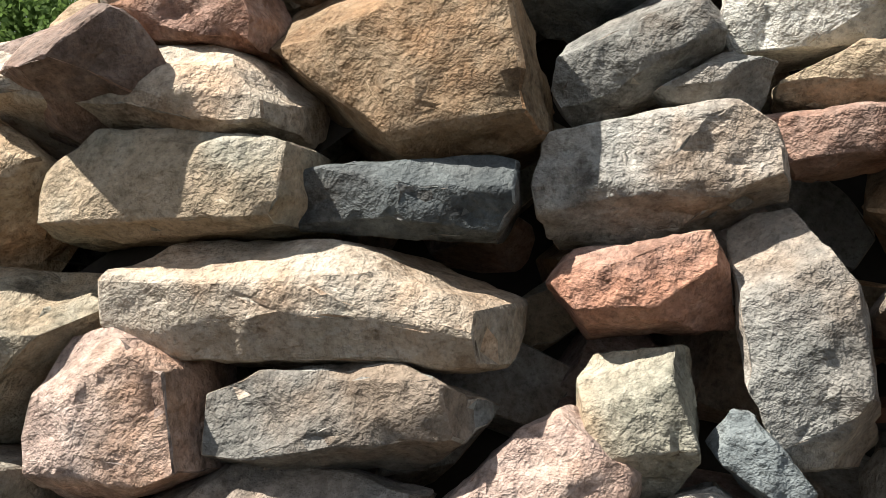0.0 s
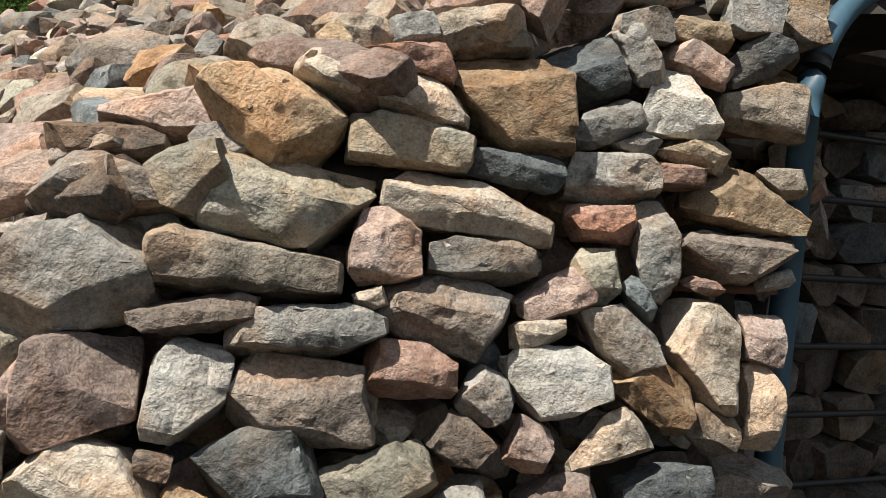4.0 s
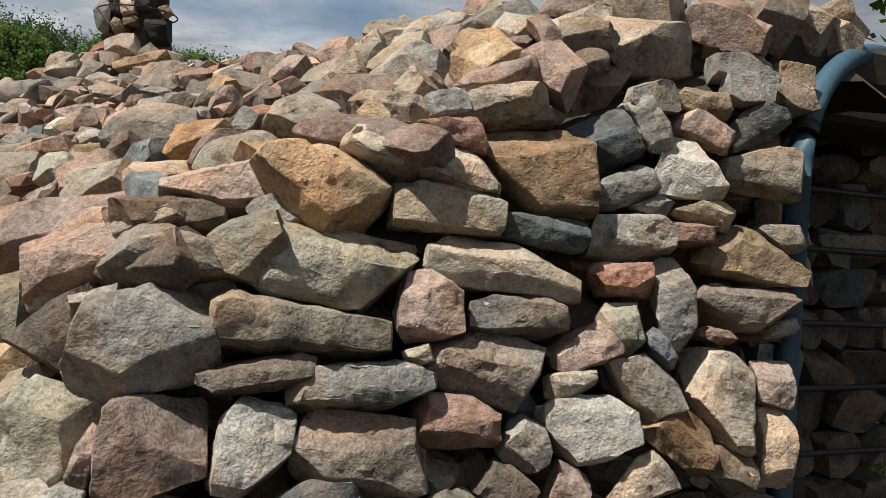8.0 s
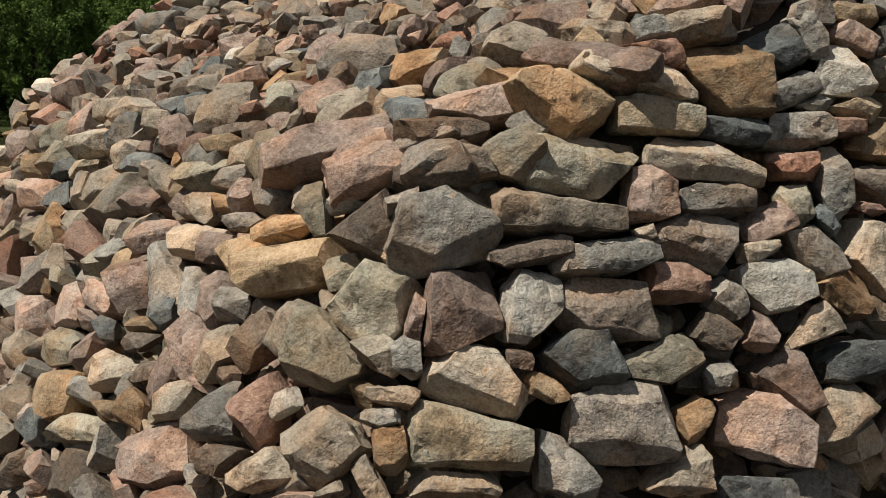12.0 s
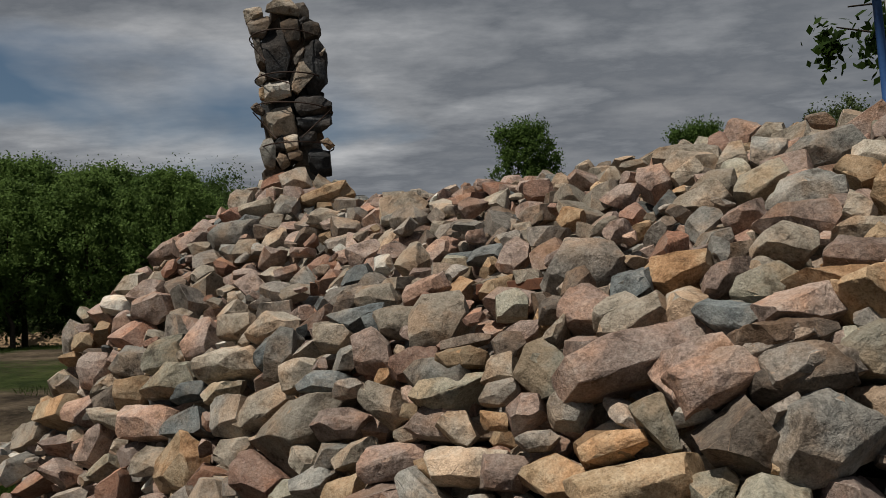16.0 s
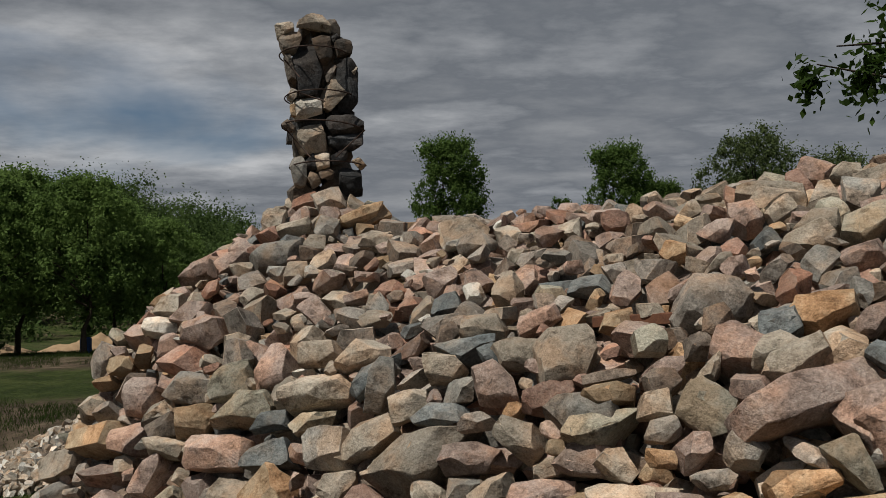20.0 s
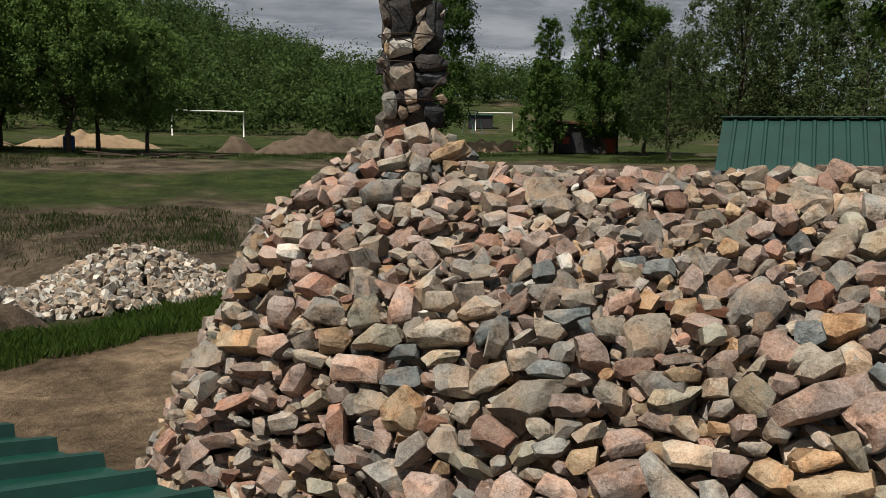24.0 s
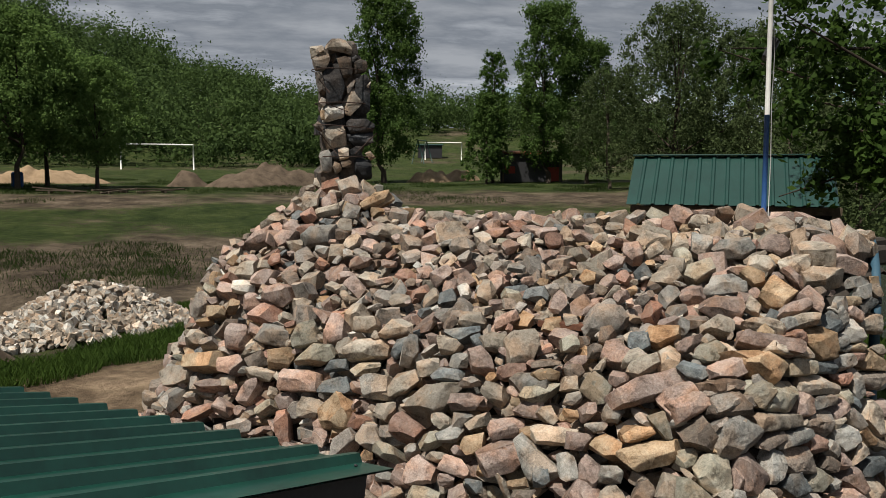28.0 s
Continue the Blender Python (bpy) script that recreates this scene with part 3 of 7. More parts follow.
block(front_wall, -0.449, 0.690, 1.384, -97, 7, 0.316, 0.150, 9, "olive", (.18, .55), (.39, .08), (.28, .74), (.18, .20))
block(front_wall, -0.267, 0.722, 1.589, -101, 6, 0.316, 0.098, 6, "tan", (.07, .32), (.24, .63), (.47, .10), (.21, .41))
block(front_wall, -0.037, 0.701, 1.590, -105, 4, 0.244, 0.185, -4, "ochre", (.21, .05), (.26, .41), (.16, .05), (.51, .71))
block(front_wall, -0.220, 0.742, 1.666, -105, 9, 0.180, 0.070, 11, "red", (.75, .75), (.16, .75), (.00, .00), (.25, .05))
block(top_mound, -0.340, 0.832, 1.679, -114, 25, 0.060, 0.086, -35, "ochre", (.45, .12), (.01, .03), (.09, .44), (.65, .65))
block(top_mound, -0.213, 0.785, 1.717, -112, 17, 0.110, 0.066, -13, "grey", (.42, .51), (.18, .85), (.15, .08), (.08, .36))
block(front_wall, -0.064, 0.735, 1.715, -105, 4, 0.150, 0.070, -6, "tan", (.48, .90), (.35, .78), (.04, .12), (.00, .00))
block(front_wall, -0.217, 0.696, 1.502, -101, 5, 0.227, 0.089, 2, "olive", (.10, .15), (.36, .26), (.04, .19), (.15, .03))
block(front_wall, -0.029, 0.671, 1.470, -105, 6, 0.180, 0.069, 3, "slate", (.42, .16), (.23, .09), (.11, .50), (.51, .19))
block(front_wall, -0.110, 0.658, 1.394, -103, 7, 0.319, 0.099, 6, "tan", (.12, .45), (.41, .46), (.16, .10), (.14, .28))
block(front_wall, -0.267, 0.656, 1.322, -101, 9, 0.131, 0.131, -6, "pink", (.23, .59), (.41, .33), (.39, .08), (.09, .28))
block(front_wall, 0.134, 0.706, 1.670, -107, 2, 0.138, 0.116, -25, "slate", (.19, .14), (.12, .12), (.30, .06), (.43, .66))
block(front_wall, 0.237, 0.704, 1.717, -109, 2, 0.066, 0.133, -36, "grey", (.20, .53), (.64, .14), (.33, .24), (.37, .17))
block(front_wall, 0.367, 0.690, 1.719, -111, 2, 0.140, 0.076, 20, "pink", (.25, .90), (.54, .21), (.22, .12), (.04, .01))
block(front_wall, 0.375, 0.707, 1.777, -111, 1, 0.135, 0.062, 2, "ochre", (.18, .68), (.11, .53), (.12, .20), (.82, .32))
block(front_wall, 0.507, 0.686, 1.742, -112, 2, 0.155, 0.083, -26, "slate", (.52, .38), (.13, .26), (.29, .21), (.17, .14))
block(front_wall, 0.325, 0.672, 1.630, -110, 4, 0.157, 0.134, 7, "white", (.16, .74), (.45, .56), (.58, .12), (.08, .09))
block(front_wall, 0.166, 0.677, 1.575, -108, 4, 0.144, 0.070, -27, "grey", (.23, .39), (.07, .22), (.09, .44), (.37, .34))
block(front_wall, 0.224, 0.662, 1.545, -109, 5, 0.090, 0.046, 16, "grey", (.54, .84), (.45, .12), (.29, .88), (.15, .15))
block(front_wall, 0.526, 0.659, 1.640, -113, 4, 0.194, 0.121, 2, "tan", (.61, .35), (.18, .41), (.08, .36), (.53, .11))
block(front_wall, 0.348, 0.649, 1.542, -111, 5, 0.143, 0.068, 11, "olive", (.70, .78), (.29, .23), (.13, .48), (.20, .07))
block(front_wall, 0.299, 0.642, 1.485, -110, 6, 0.118, 0.052, 3, "red", (.04, .01), (.00, .00), (.69, .27), (.31, .90))
block(front_wall, 0.169, 0.650, 1.471, -108, 6, 0.185, 0.090, -4, "grey", (.10, .46), (.27, .47), (.63, .28), (.31, .12))
block(front_wall, 0.459, 0.615, 1.451, -113, 7, 0.245, 0.121, 13, "ochre", (.31, .80), (.55, .44), (.49, .28), (.11, .09))
block(front_wall, 0.542, 0.620, 1.493, -114, 6, 0.102, 0.062, -2, "tan", (.26, .19), (.15, .57), (.06, .27), (.58, .79))
block(front_wall, 0.432, 0.592, 1.340, -113, 8, 0.232, 0.099, -2, "brown", (.10, .30), (.04, .20), (.42, .65), (.38, .48))
block(front_wall, 0.142, 0.633, 1.387, -108, 8, 0.134, 0.069, -0, "red", (.17, .33), (.08, .37), (.34, .58), (.25, .64))
block(front_wall, 0.254, 0.609, 1.344, -110, 9, 0.089, 0.192, -1, "grey", (.53, .11), (.47, .42), (.34, .19), (.32, .44))
block(front_wall, 0.126, 0.609, 1.288, -108, 9, 0.085, 0.108, -1, "olive", (.19, .21), (.09, .28), (.22, .24), (.54, .39))
block(front_wall, 0.211, 0.591, 1.251, -109, 10, 0.038, 0.090, -35, "slate", (.63, .13), (.24, .15), (.39, .23), (.46, .63))
block(front_wall, 0.348, 0.585, 1.282, -111, 10, 0.083, 0.031, 10, "red", (.34, .66), (.29, .45), (.53, .53), (.47, .24))
block(front_wall, 0.515, 0.575, 1.299, -114, 9, 0.074, 0.034, -19, "grey", (.26, .67), (.08, .36), (.23, .35), (.77, .29))
block(front_wall, 0.345, 0.556, 1.155, -112, 12, 0.151, 0.206, 3, "tan", (.22, .43), (.33, .19), (.10, .23), (.60, .43))
block(front_wall, 0.477, 0.549, 1.184, -114, 11, 0.084, 0.105, -3, "pink", (.01, .00), (.14, .10), (.11, .51), (.74, .16))
block(front_wall, 0.462, 0.521, 1.064, -114, 13, 0.081, 0.161, 1, "tan", (.29, .08), (.38, .31), (.20, .40), (.30, .06))
block(front_wall, 0.172, 0.579, 1.183, -109, 12, 0.180, 0.092, 40, "grey", (.28, .74), (.24, .30), (.13, .41), (.37, .24))
block(front_wall, 0.243, 0.547, 1.090, -110, 13, 0.172, 0.107, 34, "ochre", (.27, .90), (.27, .53), (.25, .25), (.02, .00))
block(front_wall, 0.042, 0.570, 1.099, -107, 13, 0.194, 0.128, -6, "white", (.13, .10), (.27, .30), (.47, .27), (.31, .61))
block(front_wall, 0.047, 0.609, 1.251, -107, 10, 0.153, 0.081, -22, "pink", (.62, .40), (.20, .75), (.11, .25), (.50, .32))
block(front_wall, 0.010, 0.594, 1.183, -106, 11, 0.099, 0.048, -6, "tan", (.16, .18), (.03, .15), (.58, .58), (.14, .65))
block(front_wall, 0.353, 0.520, 1.019, -112, 14, 0.098, 0.084, 22, "tan", (.31, .16), (.22, .20), (.15, .70), (.46, .18))
block(front_wall, -0.772, 0.719, 1.246, -101, 14, 0.249, 0.177, -16, "grey", (.25, .56), (.28, .43), (.20, .18), (.22, .27))
block(front_wall, -0.496, 0.668, 1.279, -96, 10, 0.317, 0.102, 3, "tan", (.12, .22), (.84, .32), (.26, .17), (.03, .15))
block(front_wall, -0.572, 0.655, 1.195, -94, 11, 0.208, 0.059, -8, "brown", (.66, .18), (.17, .23), (.20, .74), (.21, .42))
block(front_wall, -0.742, 0.648, 1.072, -95, 15, 0.172, 0.182, -0, "pink", (.16, .77), (.10, .36), (.85, .28), (.12, .09))
block(front_wall, -0.841, 0.681, 1.065, -99, 18, 0.035, 0.108, 15, "pink", (.22, .69), (.47, .10), (.19, .04), (.28, .09))
block(front_wall, -0.583, 0.627, 1.077, -94, 14, 0.118, 0.166, 11, "grey", (.22, .25), (.22, .10), (.57, .46), (.09, .12))
block(front_wall, -0.396, 0.633, 1.174, -98, 12, 0.264, 0.084, -7, "grey", (.11, .52), (.24, .41), (.41, .33), (.54, .21))
block(front_wall, -0.399, 0.606, 1.065, -98, 14, 0.246, 0.139, 9, "brown", (.10, .48), (.15, .71), (.23, .15), (.25, .28))
block(front_wall, -0.162, 0.621, 1.218, -103, 11, 0.224, 0.133, 16, "speck", (.42, .52), (.06, .01), (.17, .80), (.16, .18))
block(front_wall, -0.085, 0.635, 1.304, -104, 9, 0.208, 0.082, -0, "grey", (.42, .38), (.33, .37), (.24, .41), (.47, .18))
block(front_wall, -0.222, 0.601, 1.119, -102, 13, 0.157, 0.098, -2, "red", (.16, .73), (.42, .42), (.06, .29), (.11, .21))
block(front_wall, -0.085, 0.576, 1.074, -104, 14, 0.093, 0.094, 24, "grey", (.23, .52), (.37, .37), (.31, .43), (.18, .08))
block(front_wall, -0.294, 0.636, 1.229, -100, 11, 0.053, 0.035, -20, "tan", (.35, .25), (.00, .00), (.12, .58), (.59, .73))
block(top_mound, -0.918, 1.149, 1.423, -128, 23, 0.429, 0.131, -13, "pink", (.45, .37), (.11, .53), (.14, .45), (.31, .08))
block(side_wall, -0.864, 0.916, 1.382, -126, 21, 0.266, 0.119, -21, "pink", (.06, .29), (.44, .49), (.29, .51), (.00, .00))
block(top_mound, -1.056, 1.869, 1.547, -122, 25, 0.202, 0.190, -3, "tan", (.29, .57), (.13, .39), (.34, .58), (.13, .03))
block(side_wall, -1.103, 1.673, 1.422, -126, 20, 0.163, 0.071, -5, "ochre", (.31, .23), (.32, .40), (.09, .42), (.23, .72))
block(side_wall, -1.205, 2.060, 1.456, -124, 20, 0.123, 0.173, -9, "pink", (.37, .08), (.45, .50), (.26, .06), (.45, .33))
block(top_mound, -1.157, 2.127, 1.532, -122, 24, 0.059, 0.129, -19, "slate", (.06, .01), (.00, .00), (.55, .40), (.45, .56))
block(top_mound, -1.161, 2.375, 1.624, -119, 27, 0.105, 0.072, -38, "brown", (.59, .65), (.41, .33), (.14, .65), (.00, .00))
block(side_wall, -1.348, 2.511, 1.455, -123, 19, 0.103, 0.199, 10, "grey", (.29, .36), (.23, .51), (.53, .47), (.00, .00))
block(top_mound, -1.026, 1.534, 1.456, -125, 22, 0.090, 0.094, -19, "brown", (.41, .16), (.56, .29), (.64, .24), (.31, .28))
block(top_mound, -0.925, 1.654, 1.582, -121, 28, 0.100, 0.095, -0, "olive", (.66, .25), (.29, .40), (.09, .42), (.00, .00))
block(top_mound, -0.893, 1.506, 1.558, -122, 28, 0.072, 0.083, 8, "brown", (.47, .34), (.50, .22), (.90, .24), (.00, .00))
block(top_mound, -0.828, 1.300, 1.551, -123, 28, 0.156, 0.087, -13, "tan", (.41, .63), (.24, .75), (.35, .25), (.16, .37))
block(side_wall, -1.150, 1.660, 1.332, -127, 17, 0.257, 0.095, -5, "olive", (.13, .47), (.06, .01), (.48, .90), (.31, .48))
block(side_wall, -1.103, 1.489, 1.329, -128, 18, 0.118, 0.068, -12, "grey", (.31, .69), (.03, .01), (.53, .53), (.47, .27))
block(side_wall, -1.326, 2.058, 1.237, -126, 16, 0.211, 0.101, -1, "pink", (.28, .55), (.39, .35), (.28, .63), (.35, .43))
block(side_wall, -1.222, 1.780, 1.277, -127, 16, 0.058, 0.052, 13, "ochre", (.90, .27), (.00, .01), (.00, .00), (.25, .05))
block(side_wall, -1.172, 1.588, 1.240, -127, 16, 0.110, 0.091, 44, "tan", (.31, .43), (.67, .34), (.39, .23), (.00, .00))
block(side_wall, -1.136, 1.473, 1.260, -128, 16, 0.081, 0.049, 8, "ochre", (.00, .00), (.36, .08), (.05, .01), (.38, .90))
block(side_wall, -1.107, 1.324, 1.216, -129, 17, 0.117, 0.054, -1, "grey", (.32, .32), (.21, .32), (.30, .66), (.29, .64))
block(side_wall, -1.045, 1.118, 1.217, -130, 17, 0.165, 0.077, -15, "ochre", (.42, .27), (.56, .29), (.19, .17), (.29, .32))
block(side_wall, -0.988, 1.024, 1.264, -131, 18, 0.082, 0.143, -18, "olive", (.32, .18), (.11, .02), (.15, .45), (.51, .79))
block(side_wall, -1.056, 1.026, 1.138, -131, 18, 0.326, 0.126, -13, "ochre", (.22, .10), (.53, .17), (.28, .25), (.22, .67))
block(side_wall, -1.158, 1.378, 1.141, -128, 18, 0.154, 0.092, 8, "pink", (.46, .12), (.42, .09), (.35, .90), (.10, .48))
block(side_wall, -1.281, 1.783, 1.144, -126, 18, 0.214, 0.113, -7, "pink", (.14, .44), (.53, .27), (.00, .00), (.10, .45))
block(side_wall, -1.339, 1.759, 1.007, -126, 20, 0.281, 0.180, -13, "pink", (.37, .14), (.61, .27), (.40, .29), (.14, .65))
block(front_wall, -0.918, 0.746, 1.086, -120, 17, 0.176, 0.185, 37, "olive", (.37, .19), (.39, .48), (.15, .11), (.26, .17))
block(side_wall, -1.245, 1.280, 0.883, -127, 22, 0.186, 0.184, 40, "pink", (.42, .16), (.52, .11), (.73, .20), (.02, .00))
block(side_wall, -1.134, 1.018, 0.959, -130, 21, 0.137, 0.110, -41, "brown", (.74, .28), (.24, .12), (.26, .45), (.05, .21))
block(side_wall, -1.021, 0.794, 0.979, -124, 20, 0.206, 0.172, 14, "olive", (.02, .08), (.67, .39), (.35, .39), (.17, .34))
block(side_wall, -1.146, 0.888, 0.829, -129, 24, 0.148, 0.133, -39, "red", (.44, .09), (.27, .06), (.50, .45), (.21, .66))
block(side_wall, -1.229, 1.058, 0.790, -128, 24, 0.151, 0.142, -5, "grey", (.82, .66), (.11, .13), (.17, .04), (.34, .09))
block(side_wall, -1.102, 0.814, 0.865, -125, 23, 0.079, 0.053, -29, "grey", (.29, .50), (.21, .90), (.03, .01), (.04, .17))
block(front_wall, -1.047, 0.697, 0.802, -119, 22, 0.156, 0.142, -36, "tan", (.06, .28), (.26, .58), (.40, .08), (.18, .27))
block(side_wall, -1.356, 1.231, 0.631, -127, 26, 0.226, 0.171, -25, "pink", (.21, .41), (.10, .46), (.09, .34), (.43, .39))
block(side_wall, -1.228, 0.940, 0.706, -129, 26, 0.128, 0.074, 1, "brown", (.31, .38), (.19, .04), (.47, .90), (.10, .45))
block(side_wall, -1.161, 0.789, 0.729, -125, 25, 0.159, 0.086, -21, "tan", (.63, .36), (.31, .82), (.00, .00), (.26, .45))
block(side_wall, -1.417, 1.620, 0.762, -125, 23, 0.204, 0.116, -3, "tan", (.31, .20), (.67, .34), (.41, .30), (.08, .37))
block(side_wall, -1.439, 1.551, 0.666, -125, 25, 0.155, 0.061, 2, "ochre", (.28, .31), (.18, .20), (.29, .75), (.35, .68))
block(side_wall, -1.292, 1.244, 0.770, -127, 24, 0.131, 0.100, -12, "tan", (.34, .34), (.00, .00), (.43, .59), (.56, .18))
block(side_wall, -1.451, 1.859, 0.847, -125, 22, 0.090, 0.084, -2, "slate", (.34, .30), (.65, .29), (.01, .00), (.51, .70))
block(side_wall, -1.353, 1.631, 0.898, -126, 21, 0.111, 0.051, -5, "ochre", (.42, .58), (.24, .89), (.06, .01), (.16, .42))
block(side_wall, -1.356, 1.582, 0.851, -126, 22, 0.127, 0.057, -1, "brown", (.15, .55), (.02, .01), (.49, .90), (.16, .37))
block(side_wall, -1.298, 1.525, 0.949, -126, 21, 0.088, 0.099, -3, "slate", (.59, .23), (.38, .08), (.52, .30), (.48, .28))
block(side_wall, -1.228, 1.412, 1.020, -127, 20, 0.094, 0.145, -9, "grey", (.26, .80), (.42, .24), (.22, .05), (.25, .11))
block(side_wall, -1.157, 1.190, 1.021, -129, 20, 0.121, 0.088, 2, "grey", (.11, .49), (.19, .42), (.15, .56), (.23, .29))
block(front_wall, -0.872, 0.661, 0.979, -113, 17, 0.060, 0.094, -6, "grey", (.47, .18), (.53, .20), (.59, .19), (.40, .32))
block(front_wall, -0.909, 0.650, 0.907, -113, 19, 0.112, 0.048, 12, "tan", (.74, .43), (.22, .24), (.13, .61), (.18, .17))
block(front_wall, -0.935, 0.645, 0.861, -113, 19, 0.081, 0.042, -3, "grey", (.27, .30), (.17, .81), (.54, .18), (.46, .41))
block(front_wall, -0.924, 0.614, 0.798, -111, 20, 0.071, 0.096, -6, "ochre", (.10, .49), (.07, .31), (.65, .38), (.34, .25))
block(front_wall, -0.726, 0.604, 0.936, -106, 15, 0.227, 0.134, 16, "tan", (.24, .63), (.42, .52), (.07, .35), (.10, .06))
block(front_wall, -0.632, 0.605, 0.968, -107, 14, 0.060, 0.039, 9, "brown", (.47, .15), (.50, .25), (.04, .20), (.17, .79))
block(front_wall, -0.573, 0.582, 0.902, -108, 15, 0.106, 0.050, 24, "ochre", (.16, .50), (.48, .44), (.32, .55), (.20, .45))
block(front_wall, -0.761, 0.582, 0.821, -105, 17, 0.269, 0.135, 5, "olive", (.11, .41), (.89, .34), (.13, .13), (.06, .27))
block(front_wall, -0.969, 0.611, 0.741, -112, 21, 0.044, 0.101, -32, "tan", (.90, .19), (.03, .14), (.00, .00), (.90, .27))
block(front_wall, -0.793, 0.561, 0.724, -105, 19, 0.188, 0.054, 5, "tan", (.21, .90), (.32, .56), (.06, .27), (.01, .00))
block(front_wall, -0.541, 0.537, 0.733, -109, 18, 0.165, 0.125, 18, "grey", (.00, .00), (.70, .57), (.28, .28), (.17, .81))
block(front_wall, -0.479, 0.586, 0.953, -109, 14, 0.175, 0.144, -25, "slate", (.32, .12), (.37, .21), (.00, .00), (.35, .79))
block(front_wall, -0.283, 0.562, 0.940, -112, 14, 0.178, 0.099, -24, "olive", (.01, .04), (.24, .54), (.51, .17), (.48, .53))
block(front_wall, -0.397, 0.543, 0.820, -110, 16, 0.257, 0.183, 1, "speck", (.31, .31), (.18, .65), (.33, .11), (.27, .27))
block(front_wall, -0.215, 0.524, 0.815, -113, 16, 0.096, 0.086, -30, "ochre", (.14, .54), (.21, .30), (.70, .51), (.15, .03))
block(front_wall, -0.033, 0.498, 0.782, -115, 16, 0.233, 0.157, 10, "pink", (.35, .29), (.42, .34), (.33, .09), (.41, .13))
block(front_wall, 0.043, 0.516, 0.867, -116, 15, 0.144, 0.159, -22, "pink", (.57, .18), (.20, .20), (.00, .00), (.56, .78))
block(front_wall, 0.170, 0.484, 0.787, -118, 16, 0.197, 0.114, -43, "tan", (.49, .45), (.27, .61), (.02, .11), (.30, .30))
block(front_wall, 0.242, 0.506, 0.913, -118, 14, 0.182, 0.097, -13, "slate", (.63, .36), (.36, .18), (.11, .25), (.35, .23))
block(front_wall, 0.380, 0.470, 0.832, -119, 15, 0.065, 0.137, -12, "grey", (.46, .27), (.50, .41), (.68, .18), (.25, .31))
block(front_wall, -0.080, 0.468, 0.637, -115, 19, 0.186, 0.077, -0, "slate", (.08, .39), (.09, .43), (.05, .23), (.06, .29))
block(front_wall, -0.277, 0.508, 0.703, -112, 18, 0.160, 0.105, -6, "tan", (.87, .79), (.12, .46), (.00, .00), (.38, .19))
block(front_wall, -0.140, 0.538, 0.902, -114, 15, 0.078, 0.061, -17, "grey", (.02, .00), (.29, .51), (.40, .49), (.12, .03))
block(front_wall, -0.141, 0.565, 0.997, -114, 13, 0.102, 0.082, 38, "brown", (.28, .18), (.01, .00), (.41, .41), (.17, .82))
block(front_wall, -0.017, 0.549, 0.992, -115, 13, 0.081, 0.090, 22, "pink", (.01, .00), (.57, .33), (.70, .19), (.23, .15))
block(front_wall, 0.122, 0.543, 1.001, -117, 13, 0.170, 0.086, -23, "tan", (.68, .84), (.14, .65), (.00, .00), (.46, .15))
block(top_mound, -1.124, 3.818, 2.068, -129, 29, 0.272, 0.144, -5, "grey", (.29, .50), (.00, .00), (.22, .81), (.21, .48))
block(side_wall, -1.789, 3.804, 1.409, -139, 19, 0.181, 0.171, 5, "pink", (.15, .70), (.20, .39), (.19, .58), (.17, .30))
block(side_wall, -1.774, 3.647, 1.347, -140, 19, 0.172, 0.075, -26, "tan", (.46, .90), (.54, .21), (.00, .00), (.11, .10))
block(side_wall, -1.780, 3.578, 1.277, -140, 19, 0.137, 0.111, -28, "brown", (.06, .01), (.00, .00), (.14, .66), (.30, .90))
block(side_wall, -1.707, 3.400, 1.320, -141, 19, 0.192, 0.137, -9, "ochre", (.00, .00), (.28, .62), (.24, .38), (.00, .00))
block(side_wall, -1.683, 3.520, 1.449, -140, 19, 0.252, 0.137, 7, "grey", (.21, .77), (.28, .43), (.07, .31), (.26, .17))
block(side_wall, -1.597, 3.288, 1.476, -140, 21, 0.191, 0.178, -19, "olive", (.35, .43), (.09, .41), (.05, .25), (.19, .57))
block(side_wall, -1.490, 3.086, 1.530, -141, 24, 0.168, 0.214, -0, "pink", (.22, .69), (.48, .39), (.48, .10), (.28, .28))
block(top_mound, -1.394, 2.897, 1.571, -141, 26, 0.173, 0.108, -5, "tan", (.16, .75), (.13, .62), (.37, .33), (.60, .16))
block(top_mound, -1.327, 2.696, 1.576, -142, 27, 0.222, 0.118, -11, "tan", (.52, .81), (.45, .61), (.04, .01), (.23, .19))
block(side_wall, -1.463, 2.809, 1.440, -143, 21, 0.294, 0.136, -9, "tan", (.23, .61), (.20, .61), (.06, .30), (.12, .37))
block(side_wall, -1.360, 2.580, 1.489, -144, 23, 0.192, 0.088, -44, "slate", (.44, .44), (.54, .66), (.10, .32), (.04, .18))
block(side_wall, -1.606, 3.140, 1.369, -142, 19, 0.279, 0.136, -0, "olive", (.44, .90), (.11, .52), (.35, .44), (.02, .00))
block(side_wall, -1.570, 2.966, 1.322, -143, 19, 0.158, 0.079, -6, "slate", (.31, .81), (.02, .11), (.57, .12), (.34, .13))
block(side_wall, -1.500, 2.761, 1.334, -144, 19, 0.208, 0.078, -16, "olive", (.35, .35), (.61, .40), (.11, .53), (.14, .64))
block(side_wall, -1.793, 3.510, 1.210, -140, 20, 0.218, 0.082, 9, "tan", (.31, .42), (.00, .00), (.14, .66), (.25, .56))
block(side_wall, -1.852, 3.752, 1.235, -139, 20, 0.218, 0.143, -12, "pink", (.00, .00), (.32, .55), (.51, .42), (.48, .35))
